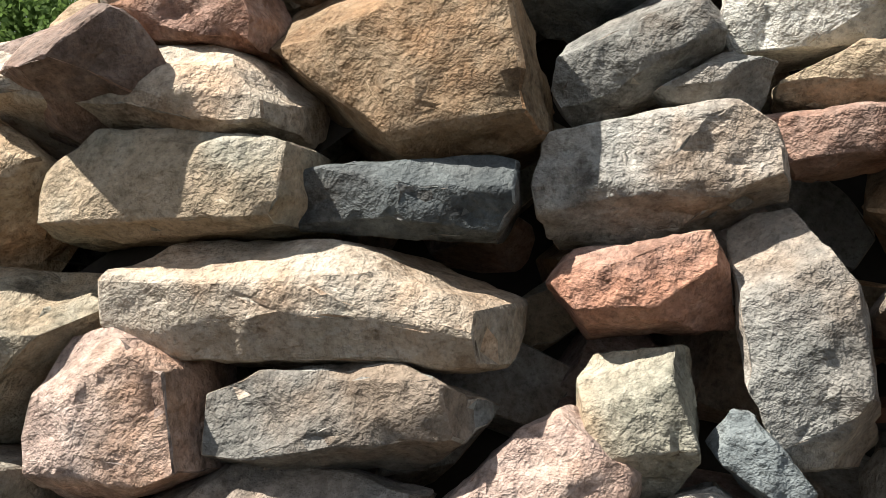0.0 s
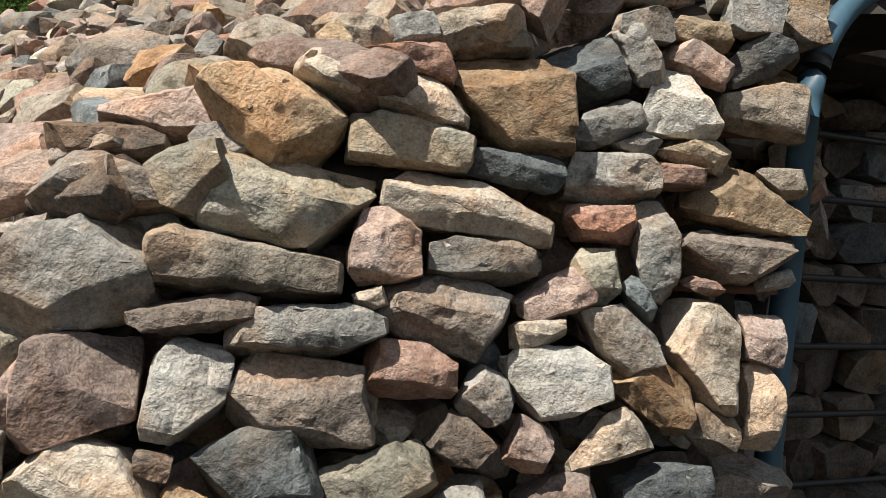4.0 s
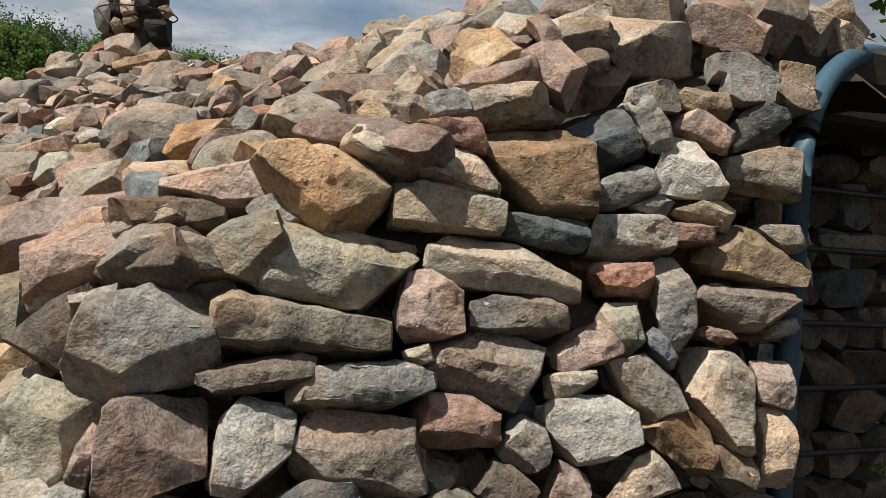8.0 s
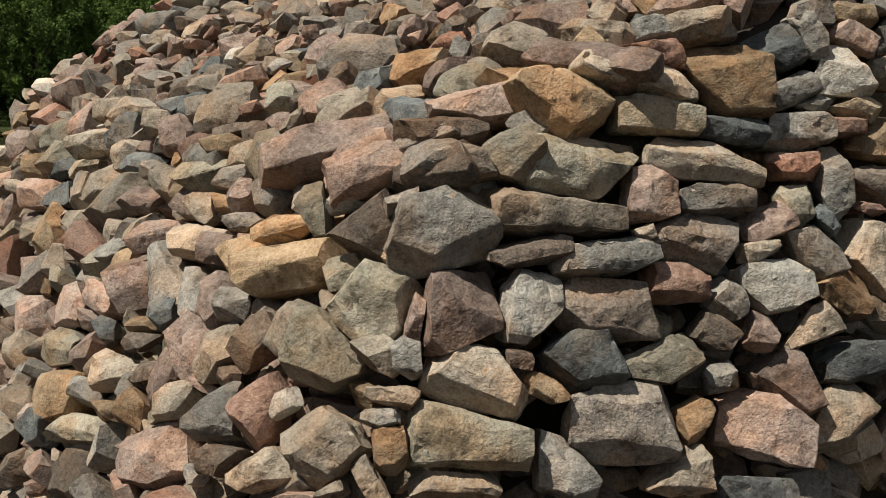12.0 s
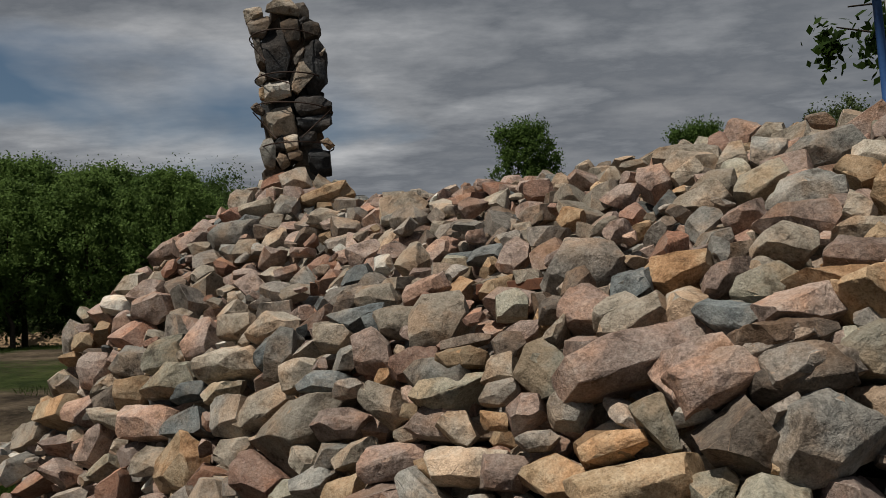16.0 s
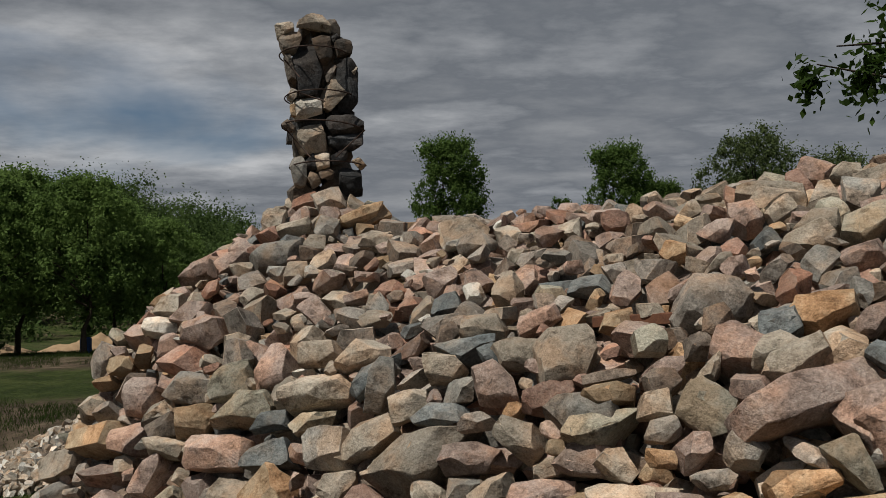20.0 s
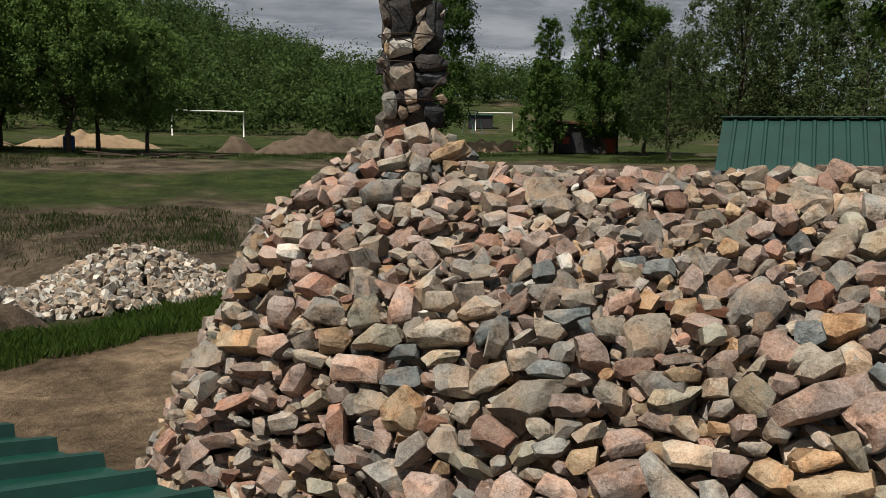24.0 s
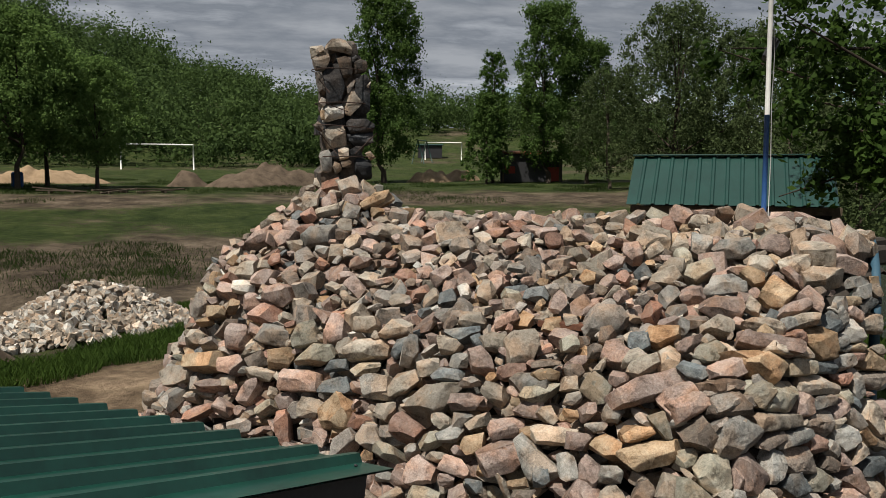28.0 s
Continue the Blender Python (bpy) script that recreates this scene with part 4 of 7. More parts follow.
block(side_wall, -1.696, 3.206, 1.210, -141, 20, 0.296, 0.142, -0, "pink", (.13, .62), (.25, .20), (.07, .35), (.09, .33))
block(top_mound, -1.239, 2.304, 1.518, -145, 26, 0.153, 0.118, -6, "tan", (.00, .00), (.33, .57), (.31, .42), (.18, .84))
block(top_mound, -1.170, 2.263, 1.571, -144, 29, 0.215, 0.090, -8, "slate", (.00, .00), (.07, .02), (.60, .60), (.39, .68))
block(top_mound, -1.123, 2.071, 1.556, -145, 29, 0.155, 0.107, 4, "tan", (.46, .42), (.11, .02), (.06, .30), (.30, .53))
block(top_mound, -1.075, 2.280, 1.647, -142, 33, 0.168, 0.099, 3, "tan", (.11, .51), (.18, .68), (.77, .30), (.23, .23))
block(top_mound, -0.986, 2.096, 1.659, -144, 33, 0.174, 0.076, -31, "pink", (.27, .90), (.00, .00), (.27, .90), (.00, .00))
block(top_mound, -0.678, 4.054, 2.410, -123, 27, 0.166, 0.144, -22, "grey", (.06, .28), (.00, .00), (.19, .90), (.00, .00))
block(top_mound, -0.970, 4.174, 2.292, -137, 29, 0.133, 0.165, 1, "tan", (.18, .57), (.38, .08), (.75, .20), (.25, .39))
block(top_mound, -0.946, 3.961, 2.229, -130, 28, 0.186, 0.066, -18, "tan", (.12, .03), (.00, .00), (.08, .40), (.90, .25))
block(top_mound, -0.822, 3.833, 2.213, -124, 28, 0.127, 0.134, 20, "grey", (.03, .13), (.11, .54), (.68, .30), (.28, .25))
block(top_mound, -0.497, 3.869, 2.292, -111, 30, 0.184, 0.097, -37, "ochre", (.28, .06), (.00, .01), (.00, .00), (.90, .26))
block(top_mound, -1.271, 4.007, 2.054, -134, 30, 0.190, 0.130, -34, "pink", (.51, .17), (.49, .60), (.47, .38), (.53, .11))
block(top_mound, -1.346, 4.286, 2.029, -141, 32, 0.248, 0.099, -28, "pink", (.39, .59), (.09, .02), (.20, .90), (.37, .41))
block(top_mound, 0.345, 1.798, 2.247, -150, 38, 0.160, 0.139, 16, "pink", (.63, .28), (.36, .36), (.25, .64), (.05, .01))
block(top_mound, 0.311, 1.649, 2.212, -149, 36, 0.130, 0.087, 14, "tan", (.20, .90), (.21, .90), (.07, .01), (.00, .00))
block(top_mound, 0.007, 1.780, 2.088, -150, 33, 0.204, 0.128, 20, "tan", (.16, .73), (.17, .23), (.50, .76), (.00, .00))
block(top_mound, 0.041, 1.632, 2.084, -151, 32, 0.121, 0.121, -15, "tan", (.62, .90), (.00, .00), (.04, .01), (.00, .00))
block(top_mound, 0.079, 1.490, 2.072, -151, 32, 0.131, 0.187, -0, "grey", (.00, .01), (.90, .20), (.31, .43), (.68, .26))
block(top_mound, 0.145, 1.320, 2.069, -152, 33, 0.262, 0.127, -6, "grey", (.24, .61), (.12, .58), (.36, .39), (.20, .39))
block(top_mound, 0.271, 1.130, 2.081, -152, 35, 0.192, 0.148, -6, "pink", (.33, .40), (.07, .34), (.34, .34), (.66, .43))
block(top_mound, -0.148, 1.821, 2.021, -148, 33, 0.120, 0.133, -12, "pink", (.06, .27), (.07, .33), (.59, .30), (.39, .39))
block(top_mound, -0.235, 1.533, 1.904, -149, 34, 0.200, 0.129, -27, "tan", (.46, .51), (.00, .00), (.41, .24), (.58, .47))
block(top_mound, -0.110, 1.387, 1.940, -151, 32, 0.187, 0.134, -23, "olive", (.27, .47), (.05, .01), (.71, .32), (.24, .53))
block(top_mound, -0.150, 1.199, 1.880, -152, 33, 0.249, 0.136, -7, "grey", (.26, .79), (.37, .46), (.01, .03), (.38, .12))
block(top_mound, 0.095, 1.113, 2.003, -154, 32, 0.146, 0.136, 31, "tan", (.52, .58), (.45, .29), (.04, .17), (.15, .39))
block(top_mound, -0.007, 1.098, 1.936, -154, 32, 0.146, 0.101, 42, "ochre", (.67, .34), (.33, .41), (.19, .57), (.03, .01))
block(top_mound, -0.068, 0.938, 1.861, -155, 32, 0.170, 0.156, 39, "ochre", (.00, .00), (.00, .00), (.31, .20), (.21, .90))
block(top_mound, 0.079, 0.910, 1.940, -155, 32, 0.162, 0.058, 43, "pink", (.16, .74), (.27, .90), (.03, .01), (.00, .00))
block(top_mound, 0.128, 0.823, 1.932, -145, 28, 0.132, 0.085, -5, "tan", (.00, .00), (.90, .43), (.07, .01), (.19, .90))
block(top_mound, -0.299, 1.123, 1.788, -150, 35, 0.253, 0.138, 3, "pink", (.39, .77), (.21, .42), (.14, .51), (.27, .22))
block(top_mound, -0.204, 0.990, 1.799, -153, 34, 0.082, 0.099, 13, "tan", (.00, .00), (.90, .47), (.00, .00), (.31, .07))
block(top_mound, -0.106, 0.810, 1.787, -144, 29, 0.203, 0.077, -21, "pink", (.32, .63), (.06, .28), (.51, .29), (.49, .35))
block(front_wall, 0.022, 0.765, 1.828, -137, 24, 0.148, 0.117, 44, "pink", (.12, .55), (.31, .81), (.71, .19), (.01, .00))
block(top_mound, -0.647, 1.271, 1.642, -149, 34, 0.207, 0.116, -4, "ochre", (.27, .62), (.00, .00), (.54, .54), (.43, .38))
block(top_mound, -0.738, 1.349, 1.613, -148, 34, 0.120, 0.133, -7, "slate", (.12, .57), (.12, .57), (.62, .24), (.38, .24))
block(top_mound, -0.611, 1.121, 1.628, -150, 34, 0.065, 0.165, 42, "pink", (.56, .41), (.43, .28), (.62, .13), (.38, .12))
block(top_mound, -0.303, 0.876, 1.728, -150, 35, 0.225, 0.104, 15, "tan", (.55, .90), (.26, .45), (.05, .22), (.04, .01))
block(front_wall, -0.119, 0.755, 1.730, -133, 21, 0.207, 0.076, -10, "tan", (.56, .32), (.42, .22), (.14, .64), (.18, .67))
block(top_mound, -0.375, 0.790, 1.638, -139, 29, 0.337, 0.106, 10, "pink", (.09, .44), (.29, .08), (.20, .35), (.39, .25))
block(top_mound, -0.601, 1.012, 1.604, -151, 35, 0.133, 0.154, 22, "olive", (.54, .49), (.43, .14), (.44, .25), (.05, .25))
block(top_mound, -0.557, 0.833, 1.573, -144, 30, 0.276, 0.140, 14, "ochre", (.67, .49), (.01, .03), (.13, .20), (.87, .50))
block(top_mound, -0.749, 1.009, 1.514, -151, 33, 0.173, 0.088, 15, "slate", (.13, .60), (.16, .43), (.22, .57), (.34, .31))
block(top_mound, -0.860, 1.413, 1.556, -148, 33, 0.157, 0.148, 39, "pink", (.23, .45), (.27, .06), (.44, .36), (.23, .53))
block(side_wall, -1.158, 1.746, 1.378, -149, 23, 0.251, 0.108, -4, "grey", (.23, .32), (.13, .62), (.14, .37), (.26, .68))
block(side_wall, -1.029, 1.398, 1.393, -151, 25, 0.169, 0.135, 36, "olive", (.09, .43), (.18, .54), (.25, .43), (.13, .48))
block(side_wall, -1.076, 1.545, 1.400, -150, 24, 0.105, 0.077, -8, "tan", (.27, .90), (.06, .01), (.00, .00), (.05, .01))
block(top_mound, -0.953, 1.317, 1.449, -150, 28, 0.096, 0.094, 12, "pink", (.27, .06), (.36, .55), (.48, .43), (.39, .08))
block(top_mound, -0.847, 1.245, 1.515, -150, 32, 0.209, 0.098, -20, "tan", (.28, .64), (.04, .01), (.67, .39), (.31, .31))
block(top_mound, -0.887, 1.002, 1.401, -151, 27, 0.204, 0.177, -37, "pink", (.33, .17), (.63, .24), (.43, .28), (.00, .00))
block(top_mound, -0.764, 0.866, 1.441, -148, 29, 0.190, 0.059, -17, "speck", (.26, .59), (.05, .01), (.73, .37), (.26, .40))
block(front_wall, -0.775, 0.802, 1.381, -143, 24, 0.222, 0.118, -14, "brown", (.78, .45), (.17, .65), (.04, .18), (.34, .38))
block(front_wall, -0.597, 0.713, 1.413, -130, 18, 0.140, 0.132, -39, "olive", (.31, .07), (.40, .18), (.64, .29), (.36, .40))
block(side_wall, -1.051, 1.278, 1.296, -152, 22, 0.091, 0.125, 27, "grey", (.00, .01), (.90, .32), (.90, .38), (.00, .00))
block(side_wall, -1.212, 1.713, 1.252, -150, 20, 0.163, 0.100, 3, "pink", (.30, .67), (.22, .82), (.00, .00), (.52, .30))
block(side_wall, -1.382, 2.248, 1.238, -146, 20, 0.416, 0.193, -39, "tan", (.01, .00), (.50, .68), (.67, .30), (.23, .61))
block(side_wall, -1.252, 1.918, 1.299, -148, 20, 0.150, 0.115, 26, "tan", (.55, .12), (.28, .55), (.14, .45), (.79, .21))
block(side_wall, -1.450, 2.504, 1.278, -145, 20, 0.242, 0.126, -24, "tan", (.51, .64), (.48, .16), (.41, .29), (.24, .36))
block(side_wall, -1.525, 2.541, 1.134, -144, 21, 0.123, 0.129, 23, "tan", (.78, .51), (.21, .32), (.18, .68), (.00, .02))
block(side_wall, -1.514, 2.380, 1.052, -145, 21, 0.191, 0.154, 35, "red", (.16, .41), (.00, .00), (.64, .37), (.22, .58))
block(side_wall, -1.616, 2.589, 0.977, -144, 22, 0.149, 0.167, -26, "grey", (.48, .31), (.50, .25), (.09, .02), (.39, .54))
block(side_wall, -1.418, 2.092, 1.060, -147, 21, 0.170, 0.089, -27, "grey", (.07, .02), (.11, .51), (.38, .46), (.62, .51))
block(side_wall, -1.320, 2.228, 1.361, -146, 20, 0.200, 0.078, 3, "slate", (.28, .63), (.13, .62), (.38, .38), (.11, .35))
block(side_wall, -1.336, 1.962, 1.150, -148, 21, 0.151, 0.071, -21, "tan", (.57, .37), (.00, .00), (.21, .90), (.16, .59))
block(side_wall, -1.384, 1.948, 1.040, -148, 22, 0.149, 0.106, -16, "ochre", (.26, .50), (.05, .01), (.19, .90), (.17, .45))
block(side_wall, -1.295, 1.605, 1.010, -150, 22, 0.294, 0.153, 38, "grey", (.04, .18), (.06, .01), (.26, .90), (.57, .63))
block(side_wall, -1.202, 1.530, 1.151, -151, 21, 0.261, 0.105, -2, "tan", (.17, .18), (.83, .22), (.20, .39), (.10, .47))
block(side_wall, -1.056, 1.161, 1.218, -153, 21, 0.136, 0.084, -17, "ochre", (.35, .43), (.64, .33), (.02, .00), (.25, .57))
block(side_wall, -1.122, 1.257, 1.140, -152, 21, 0.152, 0.110, 22, "ochre", (.38, .47), (.07, .35), (.30, .30), (.37, .08))
block(side_wall, -1.200, 1.307, 1.011, -152, 22, 0.140, 0.132, 35, "pink", (.01, .06), (.13, .60), (.08, .38), (.35, .53))
block(side_wall, -1.209, 1.175, 0.905, -153, 23, 0.123, 0.164, 41, "tan", (.35, .43), (.33, .07), (.29, .15), (.39, .54))
block(side_wall, -1.604, 2.005, 0.607, -147, 25, 0.246, 0.219, 34, "ochre", (.45, .45), (.19, .43), (.29, .57), (.16, .10))
block(side_wall, -1.585, 2.124, 0.730, -146, 24, 0.209, 0.144, -0, "olive", (.15, .71), (.49, .22), (.75, .24), (.25, .16))
block(side_wall, -1.548, 2.198, 0.856, -146, 23, 0.186, 0.178, 14, "pink", (.33, .52), (.63, .20), (.51, .33), (.12, .03))
block(side_wall, -1.459, 2.006, 0.917, -147, 22, 0.185, 0.097, 14, "pink", (.16, .77), (.43, .66), (.20, .31), (.15, .23))
block(side_wall, -1.733, 2.493, 0.664, -144, 24, 0.167, 0.172, -7, "tan", (.38, .27), (.62, .62), (.08, .36), (.14, .68))
block(side_wall, -1.667, 2.337, 0.702, -145, 24, 0.187, 0.057, -33, "tan", (.26, .50), (.00, .00), (.50, .13), (.49, .49))
block(side_wall, -1.510, 1.938, 0.768, -147, 23, 0.130, 0.137, -32, "pink", (.37, .51), (.00, .01), (.43, .39), (.48, .10))
block(side_wall, -1.470, 1.779, 0.749, -148, 24, 0.141, 0.105, 5, "tan", (.30, .67), (.31, .07), (.71, .36), (.29, .32))
block(side_wall, -1.752, 2.309, 0.498, -145, 25, 0.168, 0.118, 32, "tan", (.00, .00), (.57, .15), (.90, .31), (.00, .00))
block(side_wall, -1.509, 1.773, 0.663, -148, 24, 0.204, 0.083, -1, "grey", (.27, .61), (.14, .64), (.02, .00), (.48, .35))
block(side_wall, -1.389, 1.448, 0.700, -150, 24, 0.132, 0.105, 3, "ochre", (.24, .48), (.74, .33), (.00, .00), (.10, .45))
block(side_wall, -1.318, 1.367, 0.794, -151, 24, 0.100, 0.162, 10, "pink", (.00, .00), (.46, .41), (.58, .58), (.41, .18))
block(side_wall, -1.548, 1.760, 0.568, -148, 25, 0.272, 0.091, -9, "olive", (.32, .63), (.61, .16), (.00, .00), (.00, .02))
block(side_wall, -0.925, 0.860, 1.244, -148, 21, 0.155, 0.178, -36, "brown", (.00, .00), (.15, .03), (.33, .09), (.63, .51))
block(side_wall, -1.078, 0.916, 1.006, -153, 22, 0.133, 0.144, 8, "tan", (.23, .86), (.00, .00), (.43, .31), (.57, .12))
block(top_mound, 0.035, 1.829, 2.119, -152, 27, 0.271, 0.126, 14, "tan", (.37, .41), (.09, .44), (.30, .38), (.65, .29))
block(top_mound, -0.161, 1.540, 1.953, -153, 27, 0.162, 0.125, -2, "tan", (.49, .76), (.05, .24), (.23, .23), (.51, .23))
block(top_mound, -0.085, 1.724, 2.036, -152, 26, 0.122, 0.082, -33, "tan", (.61, .44), (.37, .21), (.08, .40), (.12, .56))
block(top_mound, -0.289, 1.849, 1.964, -147, 29, 0.148, 0.077, -28, "pink", (.51, .14), (.49, .44), (.32, .56), (.21, .79))
block(top_mound, -0.486, 1.902, 1.887, -145, 28, 0.098, 0.097, 2, "ochre", (.40, .61), (.60, .16), (.65, .21), (.31, .38))
block(top_mound, -0.521, 1.627, 1.804, -148, 28, 0.097, 0.067, -28, "pink", (.48, .13), (.51, .29), (.27, .71), (.08, .39))
block(top_mound, -0.687, 1.718, 1.738, -147, 28, 0.134, 0.065, -39, "pink", (.60, .60), (.39, .31), (.11, .54), (.19, .37))
block(top_mound, -0.784, 1.518, 1.630, -148, 28, 0.091, 0.118, 6, "brown", (.57, .19), (.39, .39), (.31, .60), (.00, .00))
block(top_mound, -0.782, 3.416, 2.100, -133, 28, 0.175, 0.096, 15, "tan", (.31, .90), (.51, .11), (.08, .02), (.00, .00))
block(top_mound, -0.574, 3.871, 2.304, -111, 23, 0.287, 0.108, -18, "ochre", (.56, .56), (.44, .20), (.31, .80), (.16, .42))
block(top_mound, -1.128, 3.597, 1.958, -123, 26, 0.133, 0.117, -11, "tan", (.32, .90), (.66, .18), (.00, .00), (.01, .00))
block(top_mound, -1.200, 4.049, 2.110, -130, 25, 0.121, 0.101, 39, "pink", (.19, .88), (.66, .14), (.20, .04), (.00, .00))
stone(top_mound, 0.253, 0.721, 1.785, 0.123, 0.080, -6, "grey", .4, .4, .3, .3)
stone(top_mound, 0.633, 0.692, 1.824, 0.129, 0.086, -1, "tan", .3, .3, .3, .3)
stone(top_mound, 0.508, 0.705, 1.828, 0.145, 0.090, -6, "grey", .3, .3, .3, .3)
stone(top_mound, 0.502, 0.723, 1.888, 0.158, 0.067, -6, "grey", .3, .3, .3, .3)
stone(top_mound, 0.655, 0.704, 1.882, 0.159, 0.063, -6, "ochre", .3, .3, .3, .3)
stone(front_wall, 0.078, 0.450, 0.622, 0.110, 0.106, 7, "speck", .3, .3, .3, .3)
stone(side_wall, -1.486, 1.568, 0.573, 0.126, 0.133, -39, "grey", .3, .3, .3, .3)
stone(side_wall, -1.573, 1.648, 0.441, 0.207, 0.129, -45, "brown", .3, .3, .3, .3)
stone(side_wall, -1.661, 2.896, 1.081, 0.222, 0.212, -11, "ochre", .3, .3, .3, .3)
stone(side_wall, -1.942, 4.039, 1.234, 0.323, 0.131, -10, "ochre", .3, .3, .3, .3)
stone(side_wall, -1.510, 2.663, 1.239, 0.247, 0.149, -10, "grey", .3, .3, .3, .3)
stone(side_wall, -2.062, 4.245, 1.120, 0.279, 0.146, -11, "tan", .3, .3, .3, .3)
stone(side_wall, -1.611, 2.943, 1.212, 0.224, 0.107, -10, "slate", .3, .3, .3, .3)
stone(side_wall, -1.682, 2.072, 0.486, 0.267, 0.127, -7, "slate", .3, .3, .3, .3)
stone(side_wall, -1.820, 2.356, 0.381, 0.200, 0.129, -15, "tan", .3, .3, .3, .3)
stone(top_mound, -0.270, 2.358, 2.087, 0.126, 0.098, -3, "red", .3, .3, .3, .3)
stone(top_mound, -1.662, 3.955, 1.728, 0.158, 0.100, -3, "white", .3, .3, .3, .3)
stone(side_wall, -1.805, 4.080, 1.558, 0.160, 0.099, -8, "ochre", .3, .3, .3, .3)
stone(top_mound, -0.545, 3.039, 2.121, 0.260, 0.181, 7, "tan", .3, .3, .3, .3)

# the fill between and behind the stones read one by one
SHAPES = [(1, 0.7, 0.58), (1, 0.75, 0.42), (1, 0.85, 0.66), (1, 0.6, 0.36), (1, 0.6, 0.62), (1, 0.9, 0.48), (1, 0.55, 0.5), (1, 0.8, 0.34), (1, 0.8, 0.56), (1, 0.5, 0.44), (1, 0.7, 0.4), (1, 0.65, 0.78), (1, 0.6, 0.38), (1, 0.75, 0.5), (1, 0.62, 0.55), (1, 0.5, 0.3)]
LIB = {n: [rock(9000 + i, s, n, tuple(np.random.default_rng(i).uniform(0.0, 0.75, 4))) for i, s in enumerate(SHAPES)] for n in (5, 9)}
MIXTURE = ["grey"] * 3 + ["tan"] * 9 + ["pink"] * 9 + ["speck"] * 5 + ["slate"] * 2 + ["brown"] * 2 + ["ochre"] * 3 + ["red"] * 2 + ["olive"] * 1 + ["white"] * 1


def candidates():
    """Places on the mound's skin with the stone size that lies there."""
    rng = np.random.default_rng(5)
    out = []
    for _ in range(9000):
        y, z = rng.uniform(0.45, 4.3), rng.uniform(0.0, 2.1)
        out.append((side_x(y, z), y, z, 0.07 + 0.13 * rng.random() ** 1.3, 1))
    for _ in range(2600):
        w, z = rng.uniform(0, math.pi), rng.uniform(0.0, 2.2)
        r = end_r(z)
        out.append((CAIRN[0] - r * math.cos(w), CAIRN[1] + r * math.sin(w), z, rng.uniform(0.08, 0.165), 1))
    for _ in range(6000):
        y, z = rng.uniform(0.45, 4.3), rng.uniform(0.0, 2.0)
        out.append((side_x(y, z), y, z, rng.uniform(0.07, 0.12), 1))
    for _ in range(2500):
        w, z = rng.uniform(0, math.pi), rng.uniform(0.0, 2.0)
        r = end_r(z)
        out.append((CAIRN[0] - r * math.cos(w), CAIRN[1] + r * math.sin(w), z, rng.uniform(0.07, 0.12), 1))
    for _ in range(1600):
        x, z = rng.uniform(-0.95, 0.50), rng.uniform(0.0, 1.9)
        out.append((x, front_y(x, z), z, rng.uniform(0.08, 0.2), 0))
    for _ in range(16000):
        x, y = rng.uniform(-1.6, 1.5), rng.uniform(0.6, 4.3)
        z = top_z(x, y)
        big_stone = 0.6 * math.exp(-((x - 0.75) / 0.5) ** 2) + (0.6 if y < 1.3 else 0)
        out.append((x, y, float(z), 0.05 + 0.095 * rng.random() ** 1.4 + 0.085 * min(1, big_stone) * rng.random(), 2))
    for _ in range(2600):
        w, r = rng.uniform(0, 2 * math.pi), rng.uniform(0, 1.6)
        x, y = CAIRN[0] + r * math.cos(w), CAIRN[1] + r * math.sin(w)
        if y > CAIRN[1] or r < 0.85:
            z = float(top_z(x, y))
            out.append((x, y, z, rng.uniform(0.07, 0.14), 2))
    return out


def fill():
    pts = np.array([s[:3] for s in STONE_AT] + [(50.0, 50.0, 50.0)])
    rad = np.array([s[3] for s in STONE_AT] + [0.0])
    chosen = []
    cand = candidates()
    cand.sort(key=lambda c: -c[3])
    P = np.zeros((len(pts) + 2 * len(cand), 3))
    R = np.zeros(len(P))
    k = len(pts)
    P[:k], R[:k] = pts, rad
    known = k
    at = np.array([c[:3] for c in cand])
    e = 0.03
    depths = inside(*at.T)
    grad = np.stack([inside(*(at + step).T) - inside(*(at - step).T) for step in np.eye(3) * e], 1)
    out = -grad / np.maximum(np.linalg.norm(grad, axis=1), 1e-9)[:, None]
    for layer, spread, sunk in ((0, 0.86, 0.0), (1, 0.74, 0.10)):
        first = k
        for i, (x, y, z, s, zone) in enumerate(cand):
            if zone == 2 and x > 0.6 and (y + 0.73) / (x + 4.2) < 0.31 + 0.06 * (x > 1.1):
                continue
            if abs(depths[i]) > 0.11 or layer and s > 0.13:
                continue
            x, y, z = at[i] + out[i] * (depths[i] - sunk)
            d = np.sqrt(((P[:k] - (x, y, z)) ** 2).sum(1))
            reach = R[:k] + s * 0.5
            if layer:
                if (d[:first] < reach[:first] * 0.80).any() or (d[first:] < reach[first:] * spread).any():
                    continue
            elif (d[:known] < reach[:known] * 0.86).any() or (d < reach * spread).any():
                continue
            P[k], R[k] = (x, y, z), s * 0.5
            k += 1
            chosen.append((x, y, z, s, zone, layer))
    return chosen


